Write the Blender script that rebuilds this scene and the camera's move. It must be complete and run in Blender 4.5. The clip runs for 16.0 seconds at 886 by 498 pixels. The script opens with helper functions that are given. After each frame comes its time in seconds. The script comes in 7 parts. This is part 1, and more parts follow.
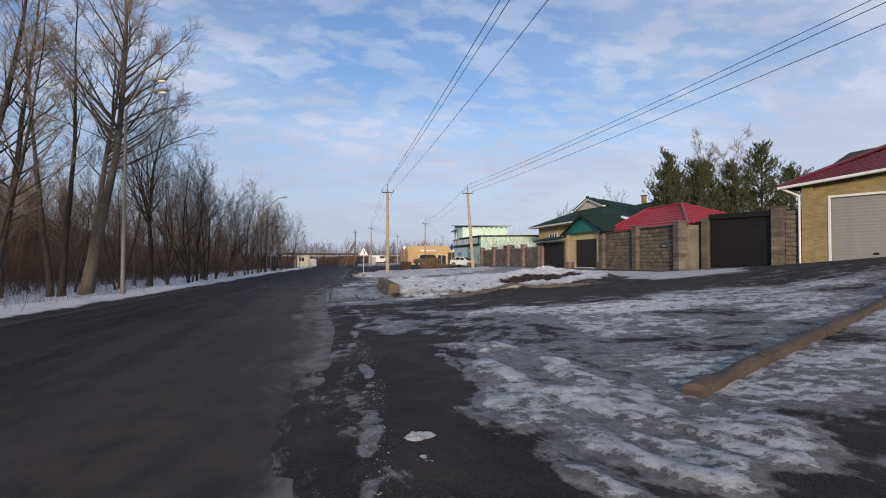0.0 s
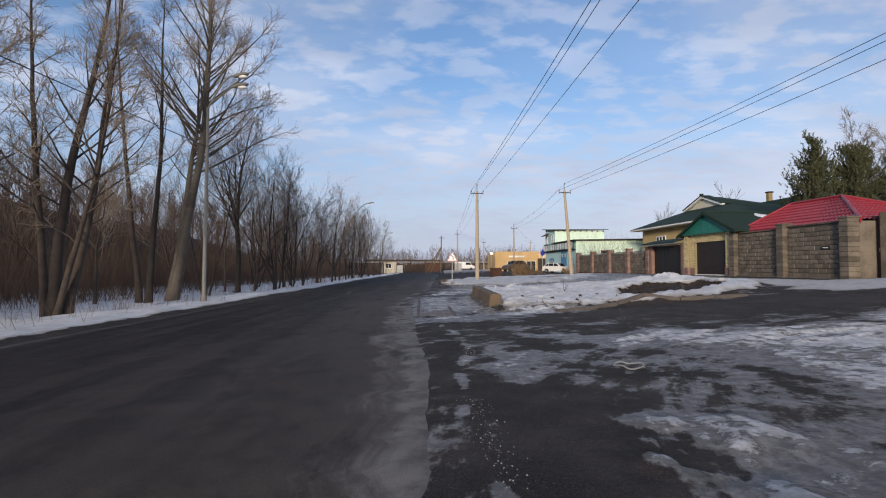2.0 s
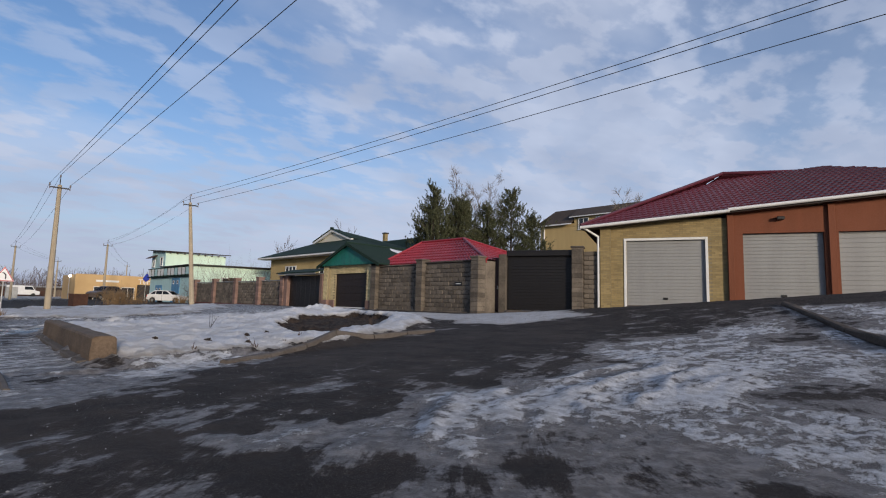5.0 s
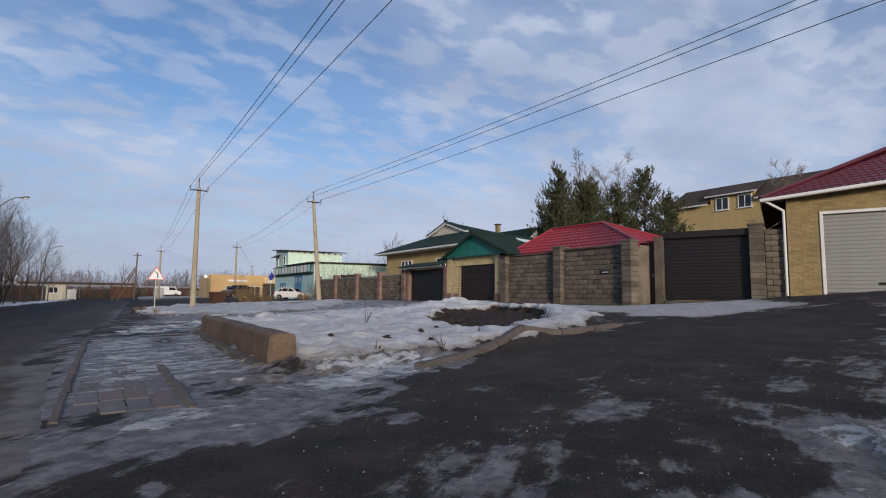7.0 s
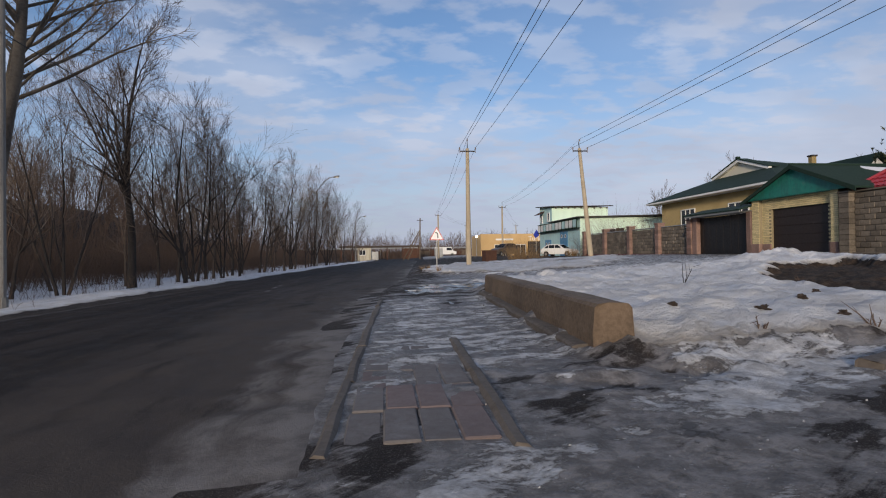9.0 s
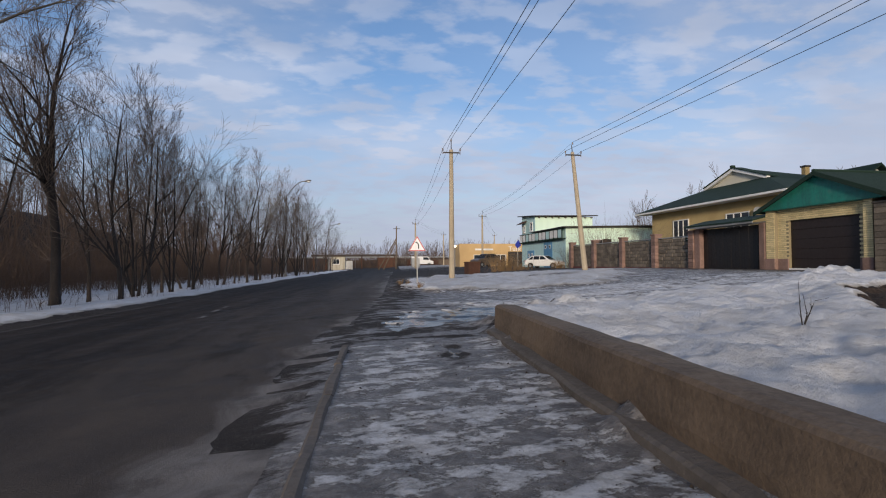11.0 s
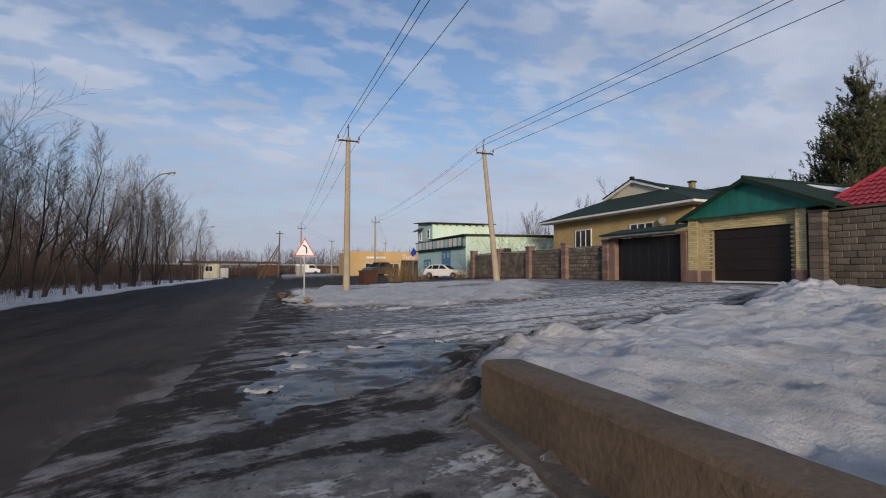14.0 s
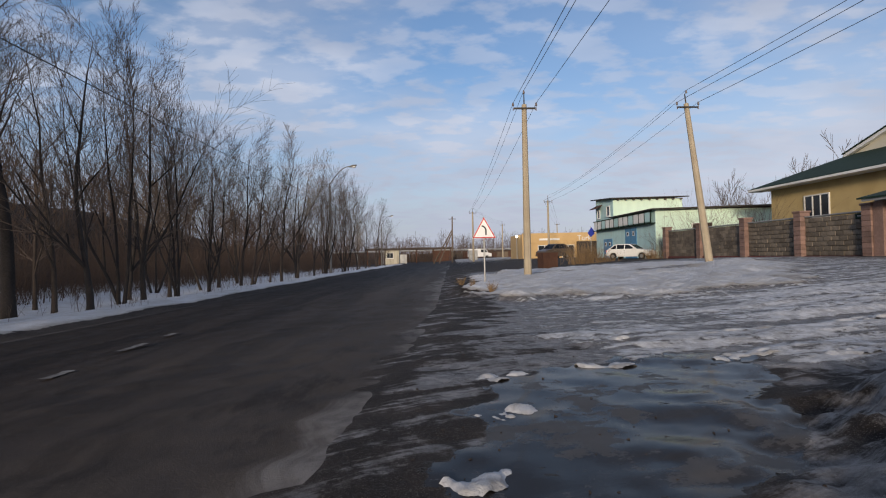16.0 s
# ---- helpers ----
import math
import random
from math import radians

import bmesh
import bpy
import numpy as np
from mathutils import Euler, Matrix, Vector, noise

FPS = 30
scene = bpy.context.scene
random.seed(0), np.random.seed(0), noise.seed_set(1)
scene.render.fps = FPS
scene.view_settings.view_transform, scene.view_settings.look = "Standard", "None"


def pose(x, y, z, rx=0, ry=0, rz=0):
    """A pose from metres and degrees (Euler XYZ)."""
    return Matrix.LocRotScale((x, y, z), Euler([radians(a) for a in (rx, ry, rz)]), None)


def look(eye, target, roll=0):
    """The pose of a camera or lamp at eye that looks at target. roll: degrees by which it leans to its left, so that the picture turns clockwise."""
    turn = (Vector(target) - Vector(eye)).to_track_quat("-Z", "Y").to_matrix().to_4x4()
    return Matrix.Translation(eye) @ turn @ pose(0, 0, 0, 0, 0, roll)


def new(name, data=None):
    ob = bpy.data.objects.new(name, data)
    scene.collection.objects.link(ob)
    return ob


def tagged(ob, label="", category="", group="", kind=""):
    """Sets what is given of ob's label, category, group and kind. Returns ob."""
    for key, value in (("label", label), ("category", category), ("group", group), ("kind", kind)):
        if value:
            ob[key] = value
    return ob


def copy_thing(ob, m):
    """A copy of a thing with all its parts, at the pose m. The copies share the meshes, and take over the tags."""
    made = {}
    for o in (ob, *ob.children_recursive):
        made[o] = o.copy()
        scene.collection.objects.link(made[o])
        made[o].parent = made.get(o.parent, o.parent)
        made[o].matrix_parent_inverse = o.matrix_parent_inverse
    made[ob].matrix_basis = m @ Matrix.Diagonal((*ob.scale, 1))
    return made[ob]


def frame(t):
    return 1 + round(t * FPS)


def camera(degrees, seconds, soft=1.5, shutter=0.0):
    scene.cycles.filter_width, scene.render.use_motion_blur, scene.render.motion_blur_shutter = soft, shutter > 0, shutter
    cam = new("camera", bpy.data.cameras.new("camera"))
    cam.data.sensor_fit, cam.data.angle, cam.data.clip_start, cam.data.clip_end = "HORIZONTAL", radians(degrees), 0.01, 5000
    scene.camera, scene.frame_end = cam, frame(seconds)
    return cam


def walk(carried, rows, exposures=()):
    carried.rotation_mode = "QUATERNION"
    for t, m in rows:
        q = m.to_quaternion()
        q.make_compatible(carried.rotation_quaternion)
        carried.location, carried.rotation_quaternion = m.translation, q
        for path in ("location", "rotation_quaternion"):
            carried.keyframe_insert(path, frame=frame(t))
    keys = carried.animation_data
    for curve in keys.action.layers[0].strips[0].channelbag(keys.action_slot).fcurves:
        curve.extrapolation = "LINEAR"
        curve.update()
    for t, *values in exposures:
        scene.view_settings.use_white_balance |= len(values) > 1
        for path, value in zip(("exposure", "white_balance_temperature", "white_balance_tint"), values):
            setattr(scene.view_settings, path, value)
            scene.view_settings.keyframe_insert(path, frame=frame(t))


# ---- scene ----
cam = camera(81.2, 16.0, soft=1.1)
PATH = [
    (0, (0.406, -0.652, 1.143), (0.869, 1.293, 1.187), 0.0),
    (0.5, (0.45, 0.167, 1.122), (0.766, 2.141, 1.18), 0.0),
    (1, (0.417, 0.962, 1.106), (0.605, 2.952, 1.166), 0.6),
    (1.5, (0.414, 1.762, 1.093), (0.554, 3.756, 1.159), -0.1),
    (2, (0.401, 2.511, 1.087), (0.543, 4.505, 1.157), 0.0),
    (2.5, (0.494, 3.36, 1.025), (1.019, 5.288, 1.111), -0.8),
    (3, (0.588, 4.183, 0.99), (1.42, 5.997, 1.107), 0.7),
    (3.5, (0.727, 4.904, 0.977), (1.831, 6.565, 1.122), 1.0),
    (4, (0.746, 5.582, 0.975), (2.03, 7.104, 1.155), 2.1),
    (6.3, (0.759, 8.951, 0.907), (2.217, 10.304, 1.122), 0.8),
    (6.5, (0.78, 9.17, 0.863), (2.192, 10.57, 1.081), -0.5),
    (7, (0.781, 9.649, 0.834), (1.912, 11.288, 1.019), 0.6),
    (7.5, (0.839, 10.159, 0.818), (1.731, 11.944, 0.958), -0.6),
    (8, (0.885, 10.755, 0.801), (1.527, 12.646, 0.899), -0.8),
    (8.5, (0.931, 11.282, 0.787), (1.388, 13.228, 0.846), -1.5),
    (9, (0.937, 11.811, 0.792), (1.162, 13.799, 0.812), -0.8),
    (9.2, (0.934, 12.022, 0.803), (1.055, 14.019, 0.833), -0.8),
    (11.3, (1.065, 15.223, 0.972), (1.499, 17.175, 1.036), -0.1),
    (11.5, (1.093, 15.506, 0.961), (1.67, 17.42, 1.026), -0.0),
    (12, (1.143, 16.17, 0.997), (1.874, 18.032, 1.044), 0.8),
    (12.5, (1.218, 16.808, 0.995), (2.05, 18.625, 1.05), 0.7),
    (13, (1.289, 17.448, 0.993), (2.172, 19.241, 1.065), 0.2),
    (13.5, (1.359, 18.019, 1.002), (2.285, 19.789, 1.093), 0.4),
    (14, (1.37, 18.615, 0.967), (2.104, 20.473, 1.055), 0.2),
    (14.5, (1.415, 19.203, 0.96), (2.032, 21.104, 1.036), 0.0),
    (15, (1.398, 19.916, 0.916), (1.914, 21.847, 0.987), -0.3),
    (15.5, (1.379, 20.443, 0.926), (1.68, 22.419, 0.973), -0.6),
    (16, (1.349, 20.936, 0.944), (1.455, 22.933, 0.973), -1.3),
]
walk(cam, [(t, look(eye, target, roll)) for t, eye, target, roll in PATH],
     exposures=((0, 0.17, 6450, 10), (2, 0.22, 6450, 10), (3, 0.06, 6300, 10), (4, 0.0, 6220, 10), (7.5, -0.06, 6230, 10), (9, 0.0, 6450, 10), (11.5, 0.05, 6450, 10), (12.5, -0.06, 6450, 10), (14, -0.10, 6550, 10), (16, 0.06, 6700, 10)))

# ---- world, sun, exposure ----
SUN_AZ, SUN_EL = radians(200.0), radians(10.5)      # compass bearing from +y, clockwise; height
world = bpy.data.worlds.new("sky")
scene.world = world
world.use_nodes = True


def build_sky():
    nt = world.node_tree
    nt.nodes.clear()
    N, L = nt.nodes.new, nt.links.new
    out, bg = N("ShaderNodeOutputWorld"), N("ShaderNodeBackground")
    sky = N("ShaderNodeTexSky")
    sky.sky_type, sky.sun_disc = "NISHITA", False
    sky.sun_elevation, sky.sun_rotation = SUN_EL, SUN_AZ
    sky.air_density, sky.dust_density, sky.ozone_density = 1.0, 1.2, 2.0
    gain = N("ShaderNodeMix")
    gain.data_type, gain.blend_type = "RGBA", "MULTIPLY"
    gain.inputs["Factor"].default_value = 1.0
    L(sky.outputs[0], gain.inputs["A"])
    gain.inputs["B"].default_value = (1.10, 1.18, 1.38, 1)
    # a flat layer of broken cloud, seen in perspective
    tc, sep = N("ShaderNodeTexCoord"), N("ShaderNodeSeparateXYZ")
    L(tc.outputs["Generated"], sep.inputs[0])
    up = N("ShaderNodeMath"); up.operation = "MAXIMUM"; up.inputs[1].default_value = 0.0
    L(sep.outputs["Z"], up.inputs[0])
    add = N("ShaderNodeMath"); add.operation = "ADD"; add.inputs[1].default_value = 0.16
    L(up.outputs[0], add.inputs[0])
    dx, dy = N("ShaderNodeMath"), N("ShaderNodeMath")
    dx.operation = dy.operation = "DIVIDE"
    L(sep.outputs["X"], dx.inputs[0]); L(add.outputs[0], dx.inputs[1])
    L(sep.outputs["Y"], dy.inputs[0]); L(add.outputs[0], dy.inputs[1])
    com = N("ShaderNodeCombineXYZ")
    L(dx.outputs[0], com.inputs[0]); L(dy.outputs[0], com.inputs[1])

    def cloud(scale, detail, lo, hi, off):
        mp = N("ShaderNodeMapping")
        mp.inputs["Location"].default_value = off
        mp.inputs["Rotation"].default_value = (0, 0, radians(35))
        mp.inputs["Scale"].default_value = (scale * 0.8, scale * 1.15, 1)
        L(com.outputs[0], mp.inputs[0])
        nz = N("ShaderNodeTexNoise")
        nz.inputs["Scale"].default_value = 1.0
        nz.inputs["Detail"].default_value = detail
        nz.inputs["Roughness"].default_value = 0.52
        L(mp.outputs[0], nz.inputs["Vector"])
        rm = N("ShaderNodeMapRange")
        rm.interpolation_type = "SMOOTHSTEP"
        rm.inputs["From Min"].default_value, rm.inputs["From Max"].default_value = lo, hi
        L(nz.outputs[0], rm.inputs["Value"])
        return rm.outputs[0]

    big, fine, shade = cloud(0.9, 6, 0.38, 0.62, (3.1, 1.7, 0)), cloud(6.6, 7, 0.44, 0.60, (7.3, 2.2, 0)), cloud(1.7, 4, 0.35, 0.7, (1.2, 9.4, 0))
    mix = N("ShaderNodeMath"); mix.operation = "MULTIPLY_ADD"
    L(fine, mix.inputs[0]); mix.inputs[1].default_value = 0.74
    side = N("ShaderNodeMapRange")                  # the cover thickens towards the east
    for k, v in zip(("From Min", "From Max", "To Min", "To Max"), (-0.4, 0.9, -0.5, 0.34)):
        side.inputs[k].default_value = v
    L(sep.outputs["X"], side.inputs["Value"])
    cover = N("ShaderNodeMath"); cover.operation = "ADD"
    L(big, cover.inputs[0]); L(side.outputs[0], cover.inputs[1])
    L(cover.outputs[0], mix.inputs[2])
    cap = N("ShaderNodeMapRange")
    cap.inputs["From Min"].default_value, cap.inputs["From Max"].default_value = -0.20, 1.40
    cap.inputs["To Max"].default_value = 0.86
    L(mix.outputs[0], cap.inputs["Value"])
    ccol = N("ShaderNodeMix"); ccol.data_type = "RGBA"
    ccol.inputs["A"].default_value = (3.55, 3.95, 5.0, 1)
    ccol.inputs["B"].default_value = (5.0, 5.35, 6.35, 1)
    L(shade, ccol.inputs["Factor"])
    both = N("ShaderNodeMix"); both.data_type = "RGBA"
    L(cap.outputs[0], both.inputs["Factor"]); L(gain.outputs["Result"], both.inputs["A"]); L(ccol.outputs["Result"], both.inputs["B"])
    # haze low over the horizon
    hz = N("ShaderNodeMapRange")
    hz.interpolation_type = "SMOOTHSTEP"
    hz.inputs["From Min"].default_value, hz.inputs["From Max"].default_value = 0.0, 0.34
    hz.inputs["To Min"].default_value, hz.inputs["To Max"].default_value = 0.85, 0.0
    L(sep.outputs["Z"], hz.inputs["Value"])
    fin = N("ShaderNodeMix"); fin.data_type = "RGBA"
    L(hz.outputs[0], fin.inputs["Factor"]); L(both.outputs["Result"], fin.inputs["A"])
    low, east = N("ShaderNodeMix"), N("ShaderNodeMapRange")
    low.data_type = "RGBA"
    east.inputs["From Min"].default_value, east.inputs["From Max"].default_value = -0.35, 0.6
    L(sep.outputs["X"], east.inputs["Value"]); L(east.outputs[0], low.inputs["Factor"])
    low.inputs["A"].default_value, low.inputs["B"].default_value = (3.15, 3.5, 4.6, 1), (4.25, 4.55, 5.6, 1)
    L(low.outputs["Result"], fin.inputs["B"])
    L(fin.outputs["Result"], bg.inputs["Color"])
    bg.inputs["Strength"].default_value = 0.122
    L(bg.outputs[0], out.inputs["Surface"])


build_sky()
sun = new("sun", bpy.data.lights.new("sun", "SUN"))
sun.data.energy, sun.data.angle, sun.data.color = 3.1, radians(8), (1.0, 0.83, 0.64)
sun.matrix_world = look((math.sin(SUN_AZ) * 60, math.cos(SUN_AZ) * 60, 60 * math.tan(SUN_EL)), (0, 0, 0))

# ---- materials ----


def mat_base(name, rough=0.8, metal=0.0):
    m = bpy.data.materials.new(name)
    m.use_nodes = True
    nt = m.node_tree
    b = nt.nodes["Principled BSDF"]
    b.inputs["Roughness"].default_value, b.inputs["Metallic"].default_value = rough, metal
    return m, nt, b


def coords(nt, scale=(1, 1, 1), kind="Object"):
    tc, mp = nt.nodes.new("ShaderNodeTexCoord"), nt.nodes.new("ShaderNodeMapping")
    mp.inputs["Scale"].default_value = scale
    nt.links.new(tc.outputs[kind], mp.inputs[0])
    return mp.outputs[0]


def noise_tex(nt, vec, scale, detail=4, rough=0.55):
    n = nt.nodes.new("ShaderNodeTexNoise")
    n.inputs["Scale"].default_value, n.inputs["Detail"].default_value, n.inputs["Roughness"].default_value = scale, detail, rough
    nt.links.new(vec, n.inputs["Vector"])
    return n.outputs[0]


def remap(nt, val, a, b, c=0.0, d=1.0, smooth=True):
    r = nt.nodes.new("ShaderNodeMapRange")
    if smooth:
        r.interpolation_type = "SMOOTHSTEP"
    for k, v in zip(("From Min", "From Max", "To Min", "To Max"), (a, b, c, d)):
        r.inputs[k].default_value = v
    nt.links.new(val, r.inputs["Value"])
    return r.outputs[0]


def mathn(nt, op, a, b=None):
    n = nt.nodes.new("ShaderNodeMath")
    n.operation = op
    for i, v in enumerate((a, b)):
        if v is None:
            continue
        if isinstance(v, (int, float)):
            n.inputs[i].default_value = v
        else:
            nt.links.new(v, n.inputs[i])
    return n.outputs[0]


def mixc(nt, fac, a, b, blend="MIX"):
    n = nt.nodes.new("ShaderNodeMix")
    n.data_type, n.blend_type = "RGBA", blend
    for key, v in (("Factor", fac), ("A", a), ("B", b)):
        if isinstance(v, (int, float)):
            n.inputs[key].default_value = v
        elif isinstance(v, tuple):
            n.inputs[key].default_value = (*v, 1)
        else:
            nt.links.new(v, n.inputs[key])
    return n.outputs["Result"]


def bump(nt, b, height, dist, strength=1.0):
    n = nt.nodes.new("ShaderNodeBump")
    n.inputs["Distance"].default_value, n.inputs["Strength"].default_value = dist, strength
    nt.links.new(height, n.inputs["Height"])
    nt.links.new(n.outputs[0], b.inputs["Normal"])
    return n


def worn(name, col, dark, rough=0.8, metal=0.0, big=0.8, fine=18.0, amount=0.55, relief=0.004, streak=False, vary=0.0, kind="Object", dirt=None):
    """A surface of one colour with wear at two scales; vary: how far single pieces differ."""
    m, nt, b = mat_base(name, rough, metal)
    v = coords(nt, kind=kind)
    vs = coords(nt, (3.0, 3.0, 0.35), kind) if streak else v
    n1, n2 = noise_tex(nt, vs, big, 5), noise_tex(nt, v, fine, 5, 0.65)
    f = mathn(nt, "MULTIPLY_ADD", n2, 0.5)
    f.node.inputs[2].default_value = 0.0
    nt.links.new(n1, f.node.inputs[2])
    fac = remap(nt, f, 0.55, 1.0, 0.0, amount)
    c = mixc(nt, fac, col, dark)
    if dirt:
        nd = noise_tex(nt, coords(nt, (1, 1, 1), kind), big * 2.3, 6, 0.7)
        c = mixc(nt, remap(nt, nd, 0.52, 0.72, 0, 0.8), c, dirt)
    if vary:
        oi = nt.nodes.new("ShaderNodeObjectInfo")
        gm = nt.nodes.new("ShaderNodeNewGeometry")
        rnd = mathn(nt, "FRACT", mathn(nt, "ADD", oi.outputs["Random"], gm.outputs["Random Per Island"]))
        c = mixc(nt, 1.0, c, mixc(nt, rnd, (1 - vary,) * 3, (1 + vary,) * 3), "MULTIPLY")
    nt.links.new(c, b.inputs["Base Color"])
    nt.links.new(remap(nt, n2, 0.3, 0.7, max(0.05, rough - 0.12), min(1, rough + 0.1)), b.inputs["Roughness"])
    if relief:
        bump(nt, b, n2, relief)
    return m


def ground_mat():
    """Asphalt, ice, packed snow and soil, laid out by the sheet's cover attribute (snow, ice, wet, soil)."""
    m, nt, b = mat_base("ground_cover", 0.85)
    v = coords(nt)
    at = nt.nodes.new("ShaderNodeAttribute")
    at.attribute_name = "cover"
    sep = nt.nodes.new("ShaderNodeSeparateColor")
    nt.links.new(at.outputs["Color"], sep.inputs[0])
    snow, ice, wet, soil = sep.outputs[0], sep.outputs[1], sep.outputs[2], at.outputs["Alpha"]
    add, mul, sub = (lambda a, c: mathn(nt, "ADD", a, c)), (lambda a, c: mathn(nt, "MULTIPLY", a, c)), (lambda a, c: mathn(nt, "SUBTRACT", a, c))
    spread = lambda n, k: mul(sub(n, 0.5), k)
    # coordinates that follow the wheels turning off the road: across the tracks, along the tracks
    xyz = nt.nodes.new("ShaderNodeSeparateXYZ")
    nt.links.new(v, xyz.inputs[0])
    dx, dy = sub(xyz.outputs[0], TURN[0]), sub(xyz.outputs[1], TURN[1])
    rad = mathn(nt, "SQRT", add(mul(dx, dx), mul(dy, dy)))
    ang = mathn(nt, "ARCTAN2", dy, mul(dx, -1.0))
    com = nt.nodes.new("ShaderNodeCombineXYZ")
    nt.links.new(mul(rad, 1.7), com.inputs[0])
    nt.links.new(mul(ang, 2.6), com.inputs[1])
    tv = com.outputs[0]
    big, mid, fin, grit = noise_tex(nt, v, 0.5, 5, 0.6), noise_tex(nt, v, 1.5, 9, 0.68), noise_tex(nt, v, 6.5, 8, 0.72), noise_tex(nt, v, 60, 4, 0.75)
    stone = noise_tex(nt, v, 150, 2, 0.6)
    rut = noise_tex(nt, tv, 1.9, 9, 0.70)
    rut.node.inputs["Distortion"].default_value = 0.25
    # tracks fade into plain patches where nobody drives
    loose = noise_tex(nt, coords(nt, (0.75, 1.2, 1)), 1.15, 9, 0.72)
    loose.node.inputs["Distortion"].default_value = 0.5
    away = add(remap(nt, rad, 3.6, 6.2), 0.0)
    rut = add(mul(rut, mul(away, 0.85)), mul(loose, sub(1.0, mul(away, 0.85))))
    crk = noise_tex(nt, coords(nt, (0.9, 1.4, 1)), 4.2, 10, 0.80)
    crk.node.inputs["Distortion"].default_value = 0.35
    # bare asphalt with dust and grit
    tar = mixc(nt, remap(nt, mid, 0.38, 0.64), (0.0140, 0.0108, 0.0096), (0.038, 0.0295, 0.0255))
    tar = mixc(nt, remap(nt, grit, 0.55, 0.66, 0, 0.42), tar, (0.105, 0.093, 0.085))
    tar = mixc(nt, remap(nt, stone, 0.60, 0.66, 0, 0.7), tar, (0.17, 0.155, 0.145))
    tar = mixc(nt, remap(nt, big, 0.50, 0.66, 0, 0.45), tar, (0.060, 0.049, 0.042))
    dirt = mixc(nt, remap(nt, fin, 0.38, 0.64), (0.012, 0.0085, 0.006), (0.062, 0.042, 0.029))
    so = remap(nt, add(soil, spread(mid, 1.1)), 0.42, 0.58)
    c = mixc(nt, so, tar, dirt)
    # grey ice film with clear and frosted patches
    ic = add(ice, add(spread(rut, 1.2), add(spread(mid, 1.0), spread(crk, 0.35))))
    icef = remap(nt, ic, 0.43, 0.56)
    frost = mixc(nt, remap(nt, fin, 0.40, 0.62), (0.108, 0.099, 0.094), (0.262, 0.248, 0.242))
    frost = mixc(nt, remap(nt, grit, 0.54, 0.66, 0, 0.35), frost, (0.34, 0.335, 0.34))
    c = mixc(nt, mul(icef, 0.86), c, frost)
    # packed white crusts with sharp broken edges
    crust = add(ice, add(spread(rut, 1.7), add(spread(crk, 2.0), spread(fin, 0.5))))
    cr = remap(nt, crust, 0.81, 0.87, 0, 0.95)
    crcol = mixc(nt, remap(nt, fin, 0.38, 0.64), (0.44, 0.44, 0.45), (0.72, 0.73, 0.755))
    crcol = mixc(nt, remap(nt, crust, 1.02, 0.83, 0, 0.5), crcol, (0.26, 0.25, 0.245))
    c = mixc(nt, cr, c, crcol)
    # lying snow, dirty and grey along its edges
    sn = add(snow, add(spread(mid, 0.8), add(spread(fin, 0.55), spread(crk, 0.35))))
    snf = remap(nt, sn, 0.48, 0.54)
    sncol = mixc(nt, remap(nt, mid, 0.40, 0.64, 0, 0.75), (0.72, 0.735, 0.77), (0.55, 0.54, 0.535))
    sncol = mixc(nt, remap(nt, sn, 0.90, 0.56, 0, 0.7), sncol, (0.32, 0.285, 0.25))
    sncol = mixc(nt, remap(nt, grit, 0.60, 0.68, 0, 0.45), sncol, (0.2, 0.17, 0.145))
    c = mixc(nt, snf, c, sncol)
    # meltwater on dark ice, broken by frosted floes
    wa = add(wet, add(spread(mid, 1.2), spread(crk, 0.5)))
    wf = mul(remap(nt, wa, 0.46, 0.52), sub(1.0, snf))
    wf = mul(wf, sub(1.0, mul(cr, 0.9)))
    floe = remap(nt, add(mid, spread(crk, 0.5)), 0.54, 0.60, 0, 0.85)
    c = mixc(nt, mul(wf, 0.92), c, mixc(nt, floe, (0.022, 0.019, 0.017), (0.075, 0.070, 0.067)))
    nt.links.new(c, b.inputs["Base Color"])
    r = mixc(nt, icef, (0.88, 0.88, 0.88), (0.50, 0.50, 0.50))
    r = mixc(nt, cr, r, (0.8, 0.8, 0.8))
    r = mixc(nt, wf, r, mixc(nt, floe, (0.16, 0.16, 0.16), (0.6, 0.6, 0.6)))
    r = mixc(nt, snf, r, (0.75, 0.75, 0.75))
    nt.links.new(r, b.inputs["Roughness"])
    nt.links.new(remap(nt, wf, 0, 1, 0.25, 0.09), b.inputs["Specular IOR Level"])
    h = add(mul(fin, 0.5), add(mul(grit, 0.16), mul(rut, 0.5)))
    h = add(h, mul(cr, 0.75))
    h = add(h, mul(mul(cr, crk), 0.9))
    h = add(h, mul(snf, 0.9))
    h = add(h, mul(mul(snf, fin), 1.1))
    h = add(h, mul(mul(snf, add(mid, mul(crk, 0.5))), 1.5))
    h = add(mul(h, sub(1.0, mul(wf, 0.97))), mul(wf, 0.62))
    bump(nt, b, h, 0.07)
    return m


